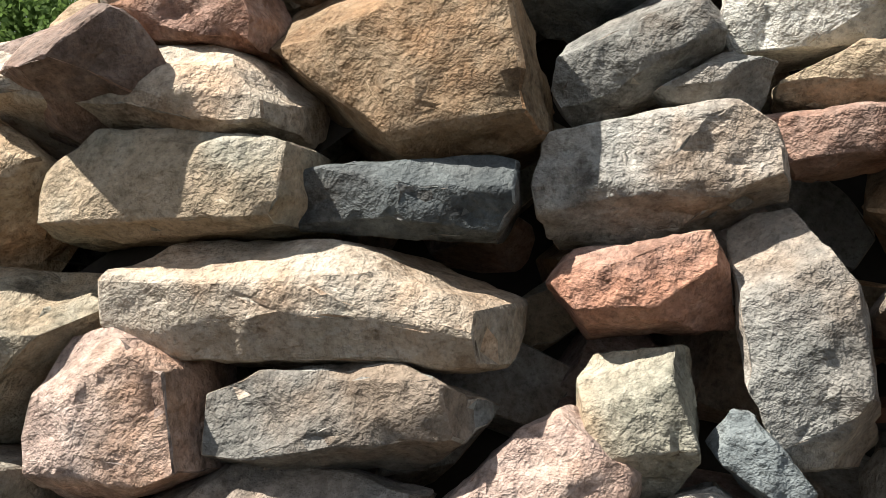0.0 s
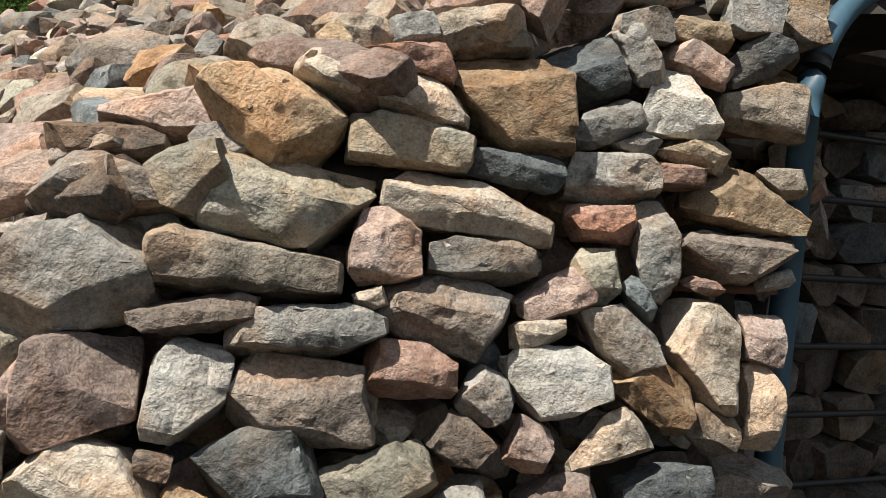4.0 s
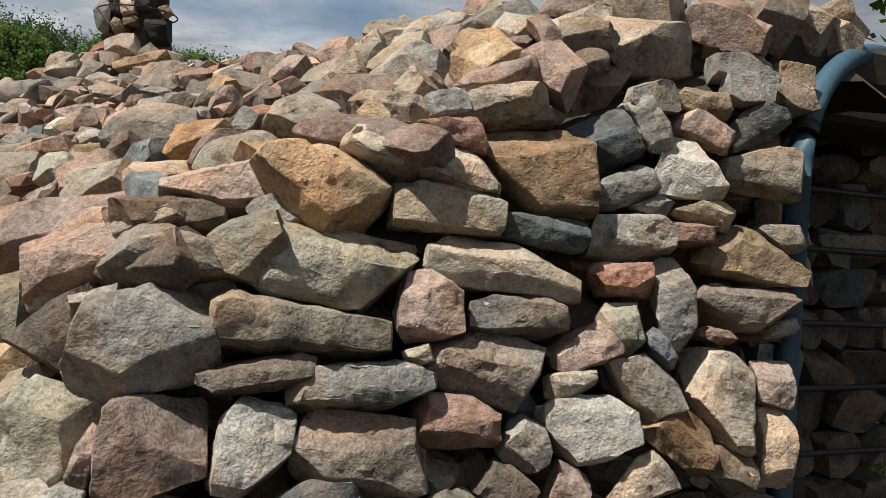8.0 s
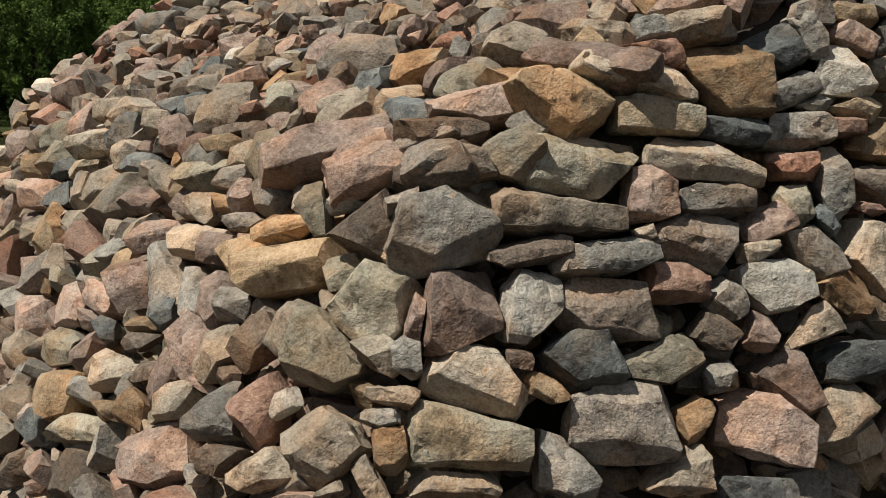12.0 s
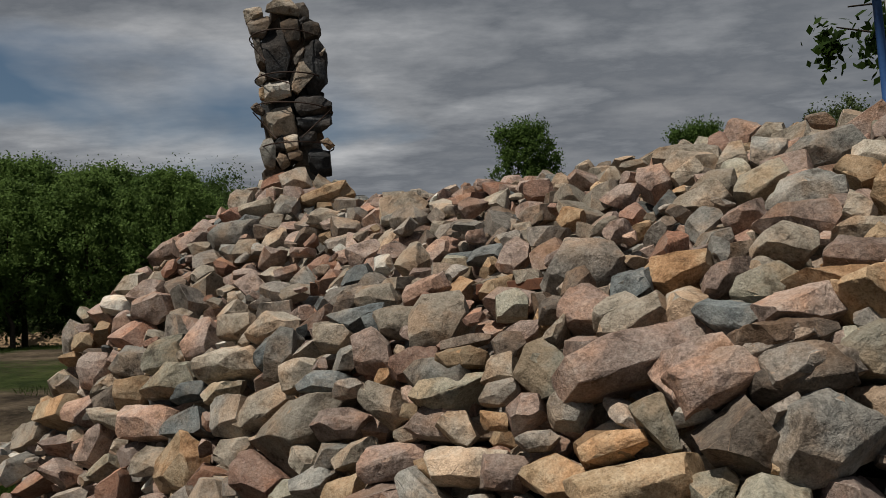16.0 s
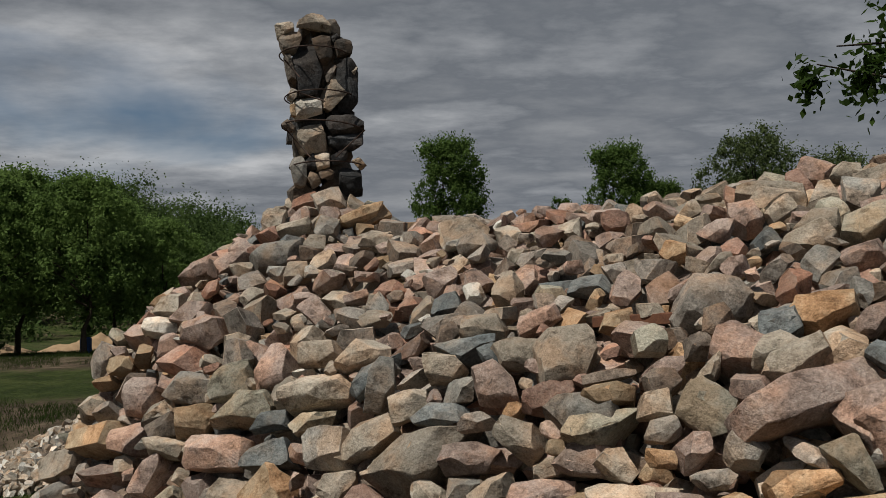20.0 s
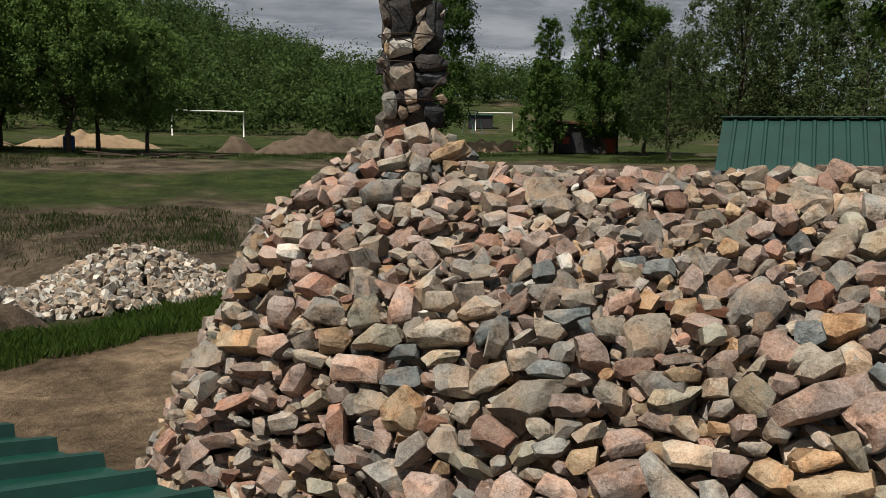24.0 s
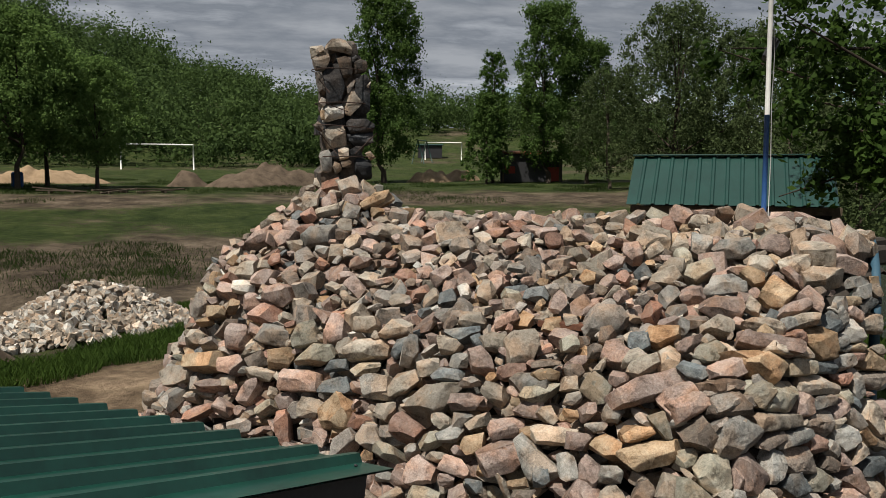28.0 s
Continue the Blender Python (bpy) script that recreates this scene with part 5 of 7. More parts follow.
def joined(name, items, parent, label):
    """Many small stones as one mesh."""
    verts, faces, idx, base = [], [], [], 0
    rng = np.random.default_rng(3)
    for x, y, z, s, kind, m in items:
        v, q = LIB[5][rng.integers(len(LIB[5]))]
        w = (np.array(m.to_3x3()) @ (v * s).T).T + np.array((x, y, z))
        verts.extend(map(tuple, w))
        faces.extend([tuple(a + base for a in f) for f in q])
        idx.extend([KINDS.index(kind)] * len(q))
        base += len(v)
    me = facet(mesh_from(name, verts, faces, [ROCK[k] for k in KINDS], idx), 20)
    ob = new(name, me)
    ob.parent = parent
    return tagged(ob, label, kind="stuff")


def build_fill():
    rng = np.random.default_rng(21)
    shared = {}
    rest = {0: [], 1: [], 2: []}
    used = {0: len(front_wall.children), 1: len(side_wall.children), 2: len(top_mound.children)}
    parents = {0: front_wall, 1: side_wall, 2: top_mound}
    chosen = fill()
    chosen.sort(key=lambda c: math.hypot(c[0] + 2.4, c[1] - 0.6))
    for x, y, z, s, zone, layer in chosen:
        kind = MIXTURE[rng.integers(len(MIXTURE))]
        if s > 0.14 and kind in ("slate", "white", "ochre"):
            kind = "pink"
        nrm = normal_at((x, y, z))
        if zone == 2:
            lie = (nrm + Vector((0, 0, 0.5))).normalized()
            m = lie.to_track_quat("Z", "Y").to_matrix() @ Euler((*rng.normal(0, 0.36, 2), rng.uniform(0, 6.28))).to_matrix()
        else:
            m = frame_of(nrm) @ Euler((rng.normal(0, 0.35), rng.normal(0, 0.45), rng.normal(0, 0.5))).to_matrix()
        c = Vector((x, y, z)) - nrm * (s * 0.24 + (0.09 if zone == 0 else rng.uniform(0.0, 0.07)))
        s = s * (rng.uniform(1.3, 1.6) if layer else rng.uniform(0.98, 1.24))
        if used[zone] < 298 and not layer:
            used[zone] += 1
            key = (int(rng.integers(len(SHAPES))), kind)
            if key not in shared:
                v, q = LIB[9][key[0]]
                shared[key] = facet(mesh_from("stone", v, q, ROCK[kind]))
            ob = new("stone", shared[key])
            ob.matrix_world = Matrix.Translation(c) @ m.to_4x4() @ Matrix.Scale(s, 4)
            ob.parent = parents[zone]
        else:
            rest[zone].append((*c, s, kind, m))
    for zone, label in ((0, "small stones wedged in the wall"), (1, "mixed broken granite stones of the bank"), (2, "loose small rubble of pink grey and ochre stone")):
        if rest[zone]:
            joined("rubble", rest[zone], parents[zone], label)


def build_core():
    """The fill sheet behind the stones, coloured dark so the gaps read as shade."""
    verts, faces = [], []
    ys = np.linspace(0.62, CAIRN[1], 22)
    rows = [("y", y) for y in ys] + [("w", w) for w in np.linspace(0.12, math.pi - 0.3, 14)]
    cols = 16
    for kind, a in rows:
        for j in range(cols):
            f = j / (cols - 1)
            if kind == "y":
                z_edge = 0.0
                for zz in np.linspace(0, 2.4, 60):
                    if top_z(side_x(a, zz), a) > zz:
                        z_edge = zz
                if f < 0.45:
                    z = z_edge * f / 0.45
                    verts.append((side_x(a, z) + 0.22, a + (0.14 if a < 0.7 else 0), z - 0.08))
                else:
                    g = (f - 0.45) / 0.55
                    xe = side_x(a, z_edge)
                    x = xe + (1.15 - xe) * g
                    verts.append((x + 0.13 * (1 - g), a + (0.14 if a < 0.7 else 0), float(top_z(x, a)) - 0.19))
            else:
                r_top = 1.25
                z_edge = 1.9
                if f < 0.45:
                    z = z_edge * f / 0.45
                    r = end_r(z) - 0.16
                    z -= 0.08
                else:
                    g = (f - 0.45) / 0.55
                    r = (end_r(z_edge) - 0.1) * (1 - g)
                    z = 2.45 - 0.72 * max(r - 0.22, 0) - 0.16
                verts.append((CAIRN[0] - r * math.cos(a), CAIRN[1] + r * math.sin(a), z))
    for i in range(len(rows) - 1):
        for j in range(cols - 1):
            faces.append((i * cols + j, i * cols + j + 1, (i + 1) * cols + j + 1, (i + 1) * cols + j))
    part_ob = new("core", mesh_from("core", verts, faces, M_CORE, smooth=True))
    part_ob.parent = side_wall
    # behind the front stones
    verts, faces = [], []
    for i, x in enumerate(np.linspace(-0.95, 0.6, 8)):
        for j, z in enumerate(np.linspace(0, 1.75, 8)):
            zz = min(z, float(top_z(x, 0.75)) - 0.12)
            xx = max(x, side_x(0.7, zz) + 0.15)
            verts.append((xx, front_y(xx, zz) + 0.24, zz))
    for i in range(7):
        for j in range(7):
            faces.append((i * 8 + j, (i + 1) * 8 + j, (i + 1) * 8 + j + 1, i * 8 + j + 1))
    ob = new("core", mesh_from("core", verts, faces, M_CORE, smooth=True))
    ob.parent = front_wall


build_core()
build_fill()

# ---- cairn ----
def build_cairn():
    """Stones tied with wire rings; its broad face looks along -116 degrees."""
    cairn.matrix_world = pose(CAIRN[0], CAIRN[1], 2.40)
    across, back = Vector((0.90, -0.437, 0)), Vector((0.437, 0.90, 0))
    mid = Vector((-0.09, -0.11, 0))
    # the tall slab is dark stone; other umber and black picks hold painted shade
    block(cairn, -0.267, -0.026, 1.015, -116, 0, 0.111, 0.093, -6, "tan", (.16, .17), (.03, .01), (.90, .56), (.03, .13))
    block(cairn, -0.109, -0.102, 1.073, -116, 0, 0.206, 0.101, 11, "tan", (.39, .67), (.34, .59), (.05, .22), (.00, .00))
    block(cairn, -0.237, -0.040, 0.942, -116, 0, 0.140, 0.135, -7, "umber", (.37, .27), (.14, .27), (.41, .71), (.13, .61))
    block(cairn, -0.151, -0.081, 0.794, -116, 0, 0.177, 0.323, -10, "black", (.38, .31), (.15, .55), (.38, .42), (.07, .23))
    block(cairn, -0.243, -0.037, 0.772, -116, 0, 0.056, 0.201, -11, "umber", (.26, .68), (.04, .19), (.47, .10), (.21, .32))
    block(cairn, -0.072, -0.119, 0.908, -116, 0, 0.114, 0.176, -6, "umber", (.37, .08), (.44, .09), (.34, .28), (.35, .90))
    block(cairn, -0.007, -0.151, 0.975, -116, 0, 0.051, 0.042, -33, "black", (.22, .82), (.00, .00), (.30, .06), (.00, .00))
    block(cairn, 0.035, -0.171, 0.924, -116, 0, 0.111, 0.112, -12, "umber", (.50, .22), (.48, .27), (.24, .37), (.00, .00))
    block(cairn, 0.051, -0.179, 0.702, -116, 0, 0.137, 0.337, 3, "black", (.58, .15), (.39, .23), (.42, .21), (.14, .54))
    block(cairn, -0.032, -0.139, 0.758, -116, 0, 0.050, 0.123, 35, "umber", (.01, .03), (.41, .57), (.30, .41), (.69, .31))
    block(cairn, -0.018, -0.145, 0.642, -116, 0, 0.134, 0.218, 30, "tan", (.23, .26), (.02, .11), (.28, .73), (.28, .72))
    block(cairn, 0.072, -0.188, 0.769, -116, 0, 0.101, 0.090, -33, "tan", (.02, .00), (.49, .10), (.66, .54), (.31, .70))
    block(cairn, -0.159, -0.078, 0.555, -116, 0, 0.168, 0.127, -6, "white", (.20, .61), (.05, .25), (.68, .18), (.32, .14))
    block(cairn, -0.233, -0.042, 0.540, -116, 0, 0.039, 0.078, -1, "ochre", (.81, .22), (.00, .00), (.01, .05), (.20, .73))
    block(cairn, -0.233, -0.042, 0.631, -116, 0, 0.053, 0.082, 26, "grey", (.35, .07), (.35, .43), (.27, .52), (.69, .22))
    block(cairn, -0.257, -0.031, 0.446, -116, 0, 0.052, 0.081, -44, "umber", (.08, .36), (.43, .09), (.61, .16), (.31, .48))
    block(cairn, -0.148, -0.083, 0.373, -116, 0, 0.185, 0.173, -9, "tan", (.38, .20), (.07, .35), (.13, .61), (.21, .79))
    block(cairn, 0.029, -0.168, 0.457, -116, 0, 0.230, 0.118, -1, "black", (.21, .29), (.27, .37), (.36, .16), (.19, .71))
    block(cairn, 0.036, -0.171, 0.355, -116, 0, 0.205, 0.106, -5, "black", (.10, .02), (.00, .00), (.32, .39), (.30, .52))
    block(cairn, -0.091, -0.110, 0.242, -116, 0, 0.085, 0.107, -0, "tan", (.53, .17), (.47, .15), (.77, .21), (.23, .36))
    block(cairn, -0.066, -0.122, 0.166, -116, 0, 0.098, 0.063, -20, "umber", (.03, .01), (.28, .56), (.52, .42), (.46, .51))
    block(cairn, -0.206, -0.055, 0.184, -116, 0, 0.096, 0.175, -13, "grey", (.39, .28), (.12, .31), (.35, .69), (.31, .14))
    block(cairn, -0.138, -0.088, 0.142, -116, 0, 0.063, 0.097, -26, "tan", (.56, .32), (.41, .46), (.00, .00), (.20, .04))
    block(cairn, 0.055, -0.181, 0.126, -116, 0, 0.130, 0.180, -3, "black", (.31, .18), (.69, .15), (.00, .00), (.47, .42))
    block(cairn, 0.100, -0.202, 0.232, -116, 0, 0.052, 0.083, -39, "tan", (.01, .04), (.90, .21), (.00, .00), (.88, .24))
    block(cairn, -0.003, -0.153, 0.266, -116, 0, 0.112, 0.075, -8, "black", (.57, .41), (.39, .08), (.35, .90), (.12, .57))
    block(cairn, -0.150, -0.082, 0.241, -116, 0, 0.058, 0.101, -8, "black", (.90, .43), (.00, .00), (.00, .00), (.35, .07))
    # the hearting stones behind the face
    rng = np.random.default_rng(77)
    for z, w, h in ((0.05, 0.34, 0.2), (0.2, 0.3, 0.16), (0.34, 0.3, 0.18), (0.50, 0.34, 0.2), (0.66, 0.32, 0.2), (0.80, 0.30, 0.2), (0.95, 0.28, 0.18), (1.05, 0.22, 0.15)):
        for side in (-0.25, 0.28):
            c = mid + across * (w * side) + back * 0.15
            v, q = rock(int(z * 100) + int(side > 0) + 600, (w * 0.6, 0.2, h * 1.1), 9, tuple(rng.uniform(0.15, 0.7, 4)))
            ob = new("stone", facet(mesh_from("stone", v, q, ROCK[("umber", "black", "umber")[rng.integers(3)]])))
            ob.parent = cairn
            ob.matrix_basis = pose(c.x, c.y, z, rng.normal(0, 6), rng.normal(0, 8), -26 + rng.normal(0, 8))

    def ring(z, rx, ry, shift=0.0, tilt=0.0):
        pts = []
        for k in range(29):
            a = 2 * math.pi * k / 28
            pts.append(mid + across * (shift + rx * math.cos(a)) + back * (0.08 + ry * math.sin(a)) + Vector((0, 0, z + tilt * math.cos(a))))
        tube("wire", pts, 0.004, M_WIRE, cairn, "dark rusty binding wire", 6)

    ring(0.885, 0.20, 0.19, -0.03)
    ring(0.63, 0.205, 0.19)
    ring(0.45, 0.235, 0.2, 0.01, -0.015)
    ring(0.22, 0.215, 0.19, 0.03)
    for x0, z0, x1, z1 in ((-0.20, 0.40, -0.07, 0.24), (0.24, 0.40, 0.07, 0.24), (-0.20, 0.80, -0.12, 0.70), (-0.15, 0.62, 0.02, 0.56)):
        tube("wire", [mid + across * x0 - back * 0.10 + Vector((0, 0, z0)), mid + across * x1 - back * 0.11 + Vector((0, 0, z1))], 0.004, M_WIRE, cairn, "", 6)


build_cairn()


# ---- doorway frame of blue pipe, dark passage ----
def build_doorway():
    gate = thing("pipe_arch", (0.65, 0.69, 0), 0, "bent blue-painted steel pipe arch framing the dark passage", "pipe frame")
    d = Vector((0.90, 0.42, 0)).normalized()
    r, spring = 0.85, 1.64
    tube("upright", [(0, 0, -0.05), (0.004, 0, 0.6), (0, 0.003, 1.2), (0, 0, spring)], 0.029, M_PIPE, gate, sides=16)
    bend = [d * (r * (1 - math.cos(a))) + Vector((0, 0, spring + 0.43 * math.sin(a))) for a in np.linspace(0, 1.75, 18)]
    tube("bend", bend, 0.0285, M_PIPE, gate, sides=16)
    tube("collar", [tuple(d * 0.027 + Vector((0, 0, 1.745))), tuple(d * 0.036 + Vector((0, 0, 1.768)))], 0.031, M_DARKSTEEL, gate, sides=16)
    for z, l in ((1.80, 0.16), (1.60, 0.24), (1.33, 0.30), (0.98, 0.30)):
        tube("tie_bar", [(0, 0.02, z), (-l, 0.07, z - 0.01)], 0.011, M_RUST, gate, "rusty tie bar", 8)
    part("flat_bar", box_bm((0.30, 0.05, 0.012), (-0.17, 0.02, 1.265)), M_RUST, gate, "rusty flat bar")
    part("flat_bar", box_bm((0.22, 0.05, 0.04), (-0.13, 0.06, 1.62)), M_RUST, gate, "rusty angle bar")
    # inner wall of the passage
    inner = thing("passage_wall", (1.45, 1.62, 0), 0, "inner wall of stacked stones, coloured dark for shade, behind steel rods", "stone wall")
    rng = np.random.default_rng(8)
    z = 0.05
    while z < 1.95:
        h = rng.uniform(0.11, 0.19)
        x = -0.78
        while x < 0.72:
            w = rng.uniform(0.15, 0.32)
            COUNT[0] += 1
            v, q = rock(COUNT[0] + 700, (w, 0.2, h), 5, tuple(rng.uniform(0.1, 0.5, 4)))
            # dark kinds only: the passage's shade is put into the stone colour
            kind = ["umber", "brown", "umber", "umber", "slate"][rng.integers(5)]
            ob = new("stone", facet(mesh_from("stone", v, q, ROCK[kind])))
            ob.parent = inner
            ob.matrix_basis = pose(x + w / 2, 0.0, z + h / 2, 0, rng.normal(0, 4), 0)
            x += w * 0.97
        z += h * 0.95
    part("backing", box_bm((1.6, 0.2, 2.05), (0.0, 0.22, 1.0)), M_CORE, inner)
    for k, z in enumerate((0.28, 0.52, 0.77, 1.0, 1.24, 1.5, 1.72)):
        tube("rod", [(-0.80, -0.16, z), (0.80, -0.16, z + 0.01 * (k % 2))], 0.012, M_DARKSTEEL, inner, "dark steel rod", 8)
    # unseen roof slabs, added over the passage to keep daylight out
    shade_roof = thing("passage_roof", (1.10, 1.40, 1.98), 0, "unseen dark roof slab added over the passage to block daylight", "roof slab")
    part("slab", box_bm((0.62, 1.0, 0.12), (-0.11, -0.05, 0), bevel=0.02), M_CORE, shade_roof)
    part("slab", box_bm((0.9, 0.6, 0.11), (0.655, 0.13, -0.005), bevel=0.02), M_CORE, shade_roof)


build_doorway()
beam = thing("rusty_beam", (-0.775, 1.81, 1.632), -74.6, "rusty steel channel lying among the stones", "steel beam")
part("web", box_bm((0.34, 0.06, 0.008), (0, 0.005, 0.016), (0, 0, 0), 0.002), M_RUST, beam)
part("flange", box_bm((0.34, 0.008, 0.035), (0, -0.03, 0), (0, 0, 0), 0.002), M_RUST, beam)


# ---- lamp pole on the mound ----
def build_pole():
    pole = thing("lamp_pole", (0.84, 1.5, 1.9), 0, "slim blue and white painted steel pole with a floodlight", "lamp pole")
    tube("lower_section", [(0, 0, 0), (-0.02, -0.01, 0.98)], 0.017, M_PIPE_BLUE, pole, "blue painted lower pole")
    tube("upper_section", [(-0.02, -0.01, 0.98), (-0.06, -0.03, 2.6)], 0.0155, M_POLEGREY, pole, "white painted upper pole")
    lamp = part("floodlight", box_bm((0.20, 0.05, 0.14), (0.12, 0.06, 1.42), (25, 0, 30), 0.01), M_DARKSTEEL, pole, "black floodlight")
    part("lens", box_bm((0.17, 0.008, 0.11), (0.137, 0.033, 1.41), (25, 0, 30)), M_GLASSDARK, lamp)
    tube("bracket", [(-0.03, -0.015, 1.40), (0.10, 0.06, 1.40)], 0.012, M_DARKSTEEL, pole)
    tube("cable", [(0.01, -0.02, 1.55), (0.03, -0.02, 1.35), (0.012, -0.02, 1.05), (0.03, -0.02, 0.7), (0.02, -0.02, 0.2)], 0.0035, M_POLEGREY, pole, "thin white cable", 6)
    tube("bracket", [(-0.055, -0.03, 1.88), (-0.12, -0.02, 1.93), (-0.17, -0.02, 1.90)], 0.012, M_DARKSTEEL, pole)


M_POLEGREY = simple("weathered_white_paint", (0.28, 0.28, 0.27), (0.42, 0.42, 0.40), 10, 0.6, 0.0, 0.3, 0.1, 0.002)
M_PIPE_BLUE = simple("blue_pole_paint", (0.012, 0.05, 0.17), (0.03, 0.10, 0.27), 12, 0.5, 0.0, 0.4, 0.15, 0.002)
build_pole()


# ---- ribbed sheet roofs ----
def ribbed_sheet(name, length, run, pitch, height, mat, parent, m, thick=0.004):
    """A trapezoidal sheet: length along the eave (x), run up the slope (y), ribs along y."""
    xs, zs = [], []
    x = 0.0
    while x < length:
        for dx, dz in ((0, 0), (pitch * 0.70, 0), (pitch * 0.78, height), (pitch * 0.92, height)):
            if x + dx <= length:
                xs.append(x + dx)
                zs.append(dz)
        x += pitch
    verts, faces = [], []
    n = len(xs)
    for z_off in (0, -thick):
        for k in range(5):
            sag = -0.006 * math.sin(math.pi * k / 4)
            for a, b in zip(xs, zs):
                verts.append((a, run * k / 4, b + z_off + sag))
    for side in (0, 1):
        for k in range(4):
            for i in range(n - 1):
                f = [side * 5 * n + k * n + i, side * 5 * n + k * n + i + 1, side * 5 * n + (k + 1) * n + i + 1, side * 5 * n + (k + 1) * n + i]
                faces.append(f if side == 0 else f[::-1])
    for i in range(n - 1):
        faces.append((i, 5 * n + i, 5 * n + i + 1, i + 1))
        faces.append((4 * n + i, 4 * n + i + 1, 9 * n + i + 1, 9 * n + i))
    ob = new(name, mesh_from(name, verts, faces, mat))
    ob.parent = parent
    ob.matrix_basis = m
    return ob


def build_shelter():
    """Low shelter roof beside the path: eave from near the bank, rising away from it."""
    shelter = thing("shelter", (-3.275, 0.235, 1.80), 109.2, "low shelter with a dark green ribbed metal roof", "shelter")
    # own x runs along the eave, own y up the slope
    slope = 12.0
    ribbed_sheet("roof_sheet", 3.2, 1.9, 0.127, 0.02, M_GREENROOF, shelter, pose(0, 0, 0, slope, 0, 0))
    rafter_m = pose(0.05, 0, 0, slope, 0, 0)
    for x in (0.03, 1.0, 2.0, 3.0):
        bm = box_bm((0.045, 1.8, 0.06), (0, 1.0, -0.036))
        ob = part("rafter", bm, M_DARKSTEEL, shelter)
        ob.matrix_basis = pose(x, 0, 0, slope, 0, 0)
    ob = part("purlin", box_bm((3.1, 0.05, 0.05), (1.58, 0.34, -0.09)), M_DARKSTEEL, shelter)
    ob.matrix_basis = pose(0, 0, 0, slope, 0, 0)
    for x, y in ((0.08, 0.27), (2.9, 0.36), (0.10, 1.7), (2.9, 1.7)):
        part("post", box_bm((0.055, 0.055, 1.75), (x, y, -1.80 + 0.875 + 0.21 * y * 0), bevel=0.004), M_DARKSTEEL, shelter)
    for k in range(6):
        b = part("screw", box_bm((0.008, 0.008, 0.006), (0.06 + 0.508 * k, 0.07, 0.003), bevel=0.002), M_DARKSTEEL, shelter)
        b.matrix_basis = pose(0, 0, 0, slope, 0, 0)


build_shelter()


def build_tray():
    tray = thing("brazier_tray", (-3.02, 1.45, 0.0), 25, "rusty steel tray with grey ash on legs", "brazier")
    for sx, sy, px, py in ((0.62, 0.012, 0, 0.2), (0.62, 0.012, 0, -0.2), (0.012, 0.4, 0.31, 0), (0.012, 0.4, -0.31, 0)):
        part("side_plate", box_bm((sx, sy, 0.13), (px, py, 0.80)), M_RUST, tray)
    part("ash_bed", box_bm((0.6, 0.38, 0.02), (0, 0, 0.77)), ROCK["grey"], tray, "pale grey ash")
    for px in (-0.28, 0.28):
        for py in (-0.17, 0.17):
            part("leg", box_bm((0.03, 0.03, 0.76), (px, py, 0.37)), M_RUST, tray)
    hose = thing("cable_loop", (-3.05, 1.1, 1.0), 0, "black cable hanging in a loop from the shelter", "cable")
    tube("cable", [(-0.816, -0.991, 0.858), (-0.748, -0.984, 0.834), (-0.683, -0.984, 0.798), (-0.635, -0.980, 0.756), (-0.617, -0.994, 0.700)], 0.012, M_DARKSTEEL, hose)


build_tray()


def build_shed():
    """Open boat shed with a standing-seam gable roof."""
    a, b = Vector((5.61, 6.09, 2.07)), Vector((7.04, 3.57, 2.07))
    length = (b - a).length
    ang = math.degrees(math.atan2(b.y - a.y, b.x - a.x))
    shed = thing("boat_shed", (a.x, a.y, 2.07), ang, "small open shed with a green standing-seam metal roof", "shed")
    run, up = 1.02, 0.70
    slope = math.degrees(math.atan2(up, run))
    r = math.hypot(run, up)
    front = ribbed_sheet("roof_slope", length, r, 0.20, 0.02, M_SHEDROOF, shed, pose(0, 0, 0, slope, 0, 0))
    back = ribbed_sheet("roof_slope", length, r, 0.20, 0.02, M_SHEDROOF, shed, pose(length, 2 * run, 0, slope, 0, 180))
    part("ridge_cap", box_bm((length + 0.04, 0.16, 0.02), (length / 2, run, up + 0.02), bevel=0.005), M_SHEDROOF, shed)
    for x in (0.12, length * 0.36, length * 0.68, length - 0.12):
        part("post", box_bm((0.1, 0.1, 2.1), (x, 0.14, -1.06)), M_WOOD, shed)
    part("beam", box_bm((length - 0.1, 0.08, 0.1), (length / 2, 0.14, -0.07)), M_WOOD, shed)
    # near-black on these walls puts the open shed's inner shade into their colour
    part("back_wall", box_bm((length - 0.2, 0.06, 2.0), (length / 2, 1.85, -1.05)), M_DARKSTEEL, shed, "board wall coloured dark for the shade inside")
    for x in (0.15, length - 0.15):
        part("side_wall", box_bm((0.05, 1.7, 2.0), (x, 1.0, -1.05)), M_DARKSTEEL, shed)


M_SHEDROOF = simple("green_shed_roof", (0.004, 0.026, 0.021), (0.008, 0.046, 0.037), 2.5, 0.45, 0.0, 0.5, 0.05, 0.003)
build_shed()


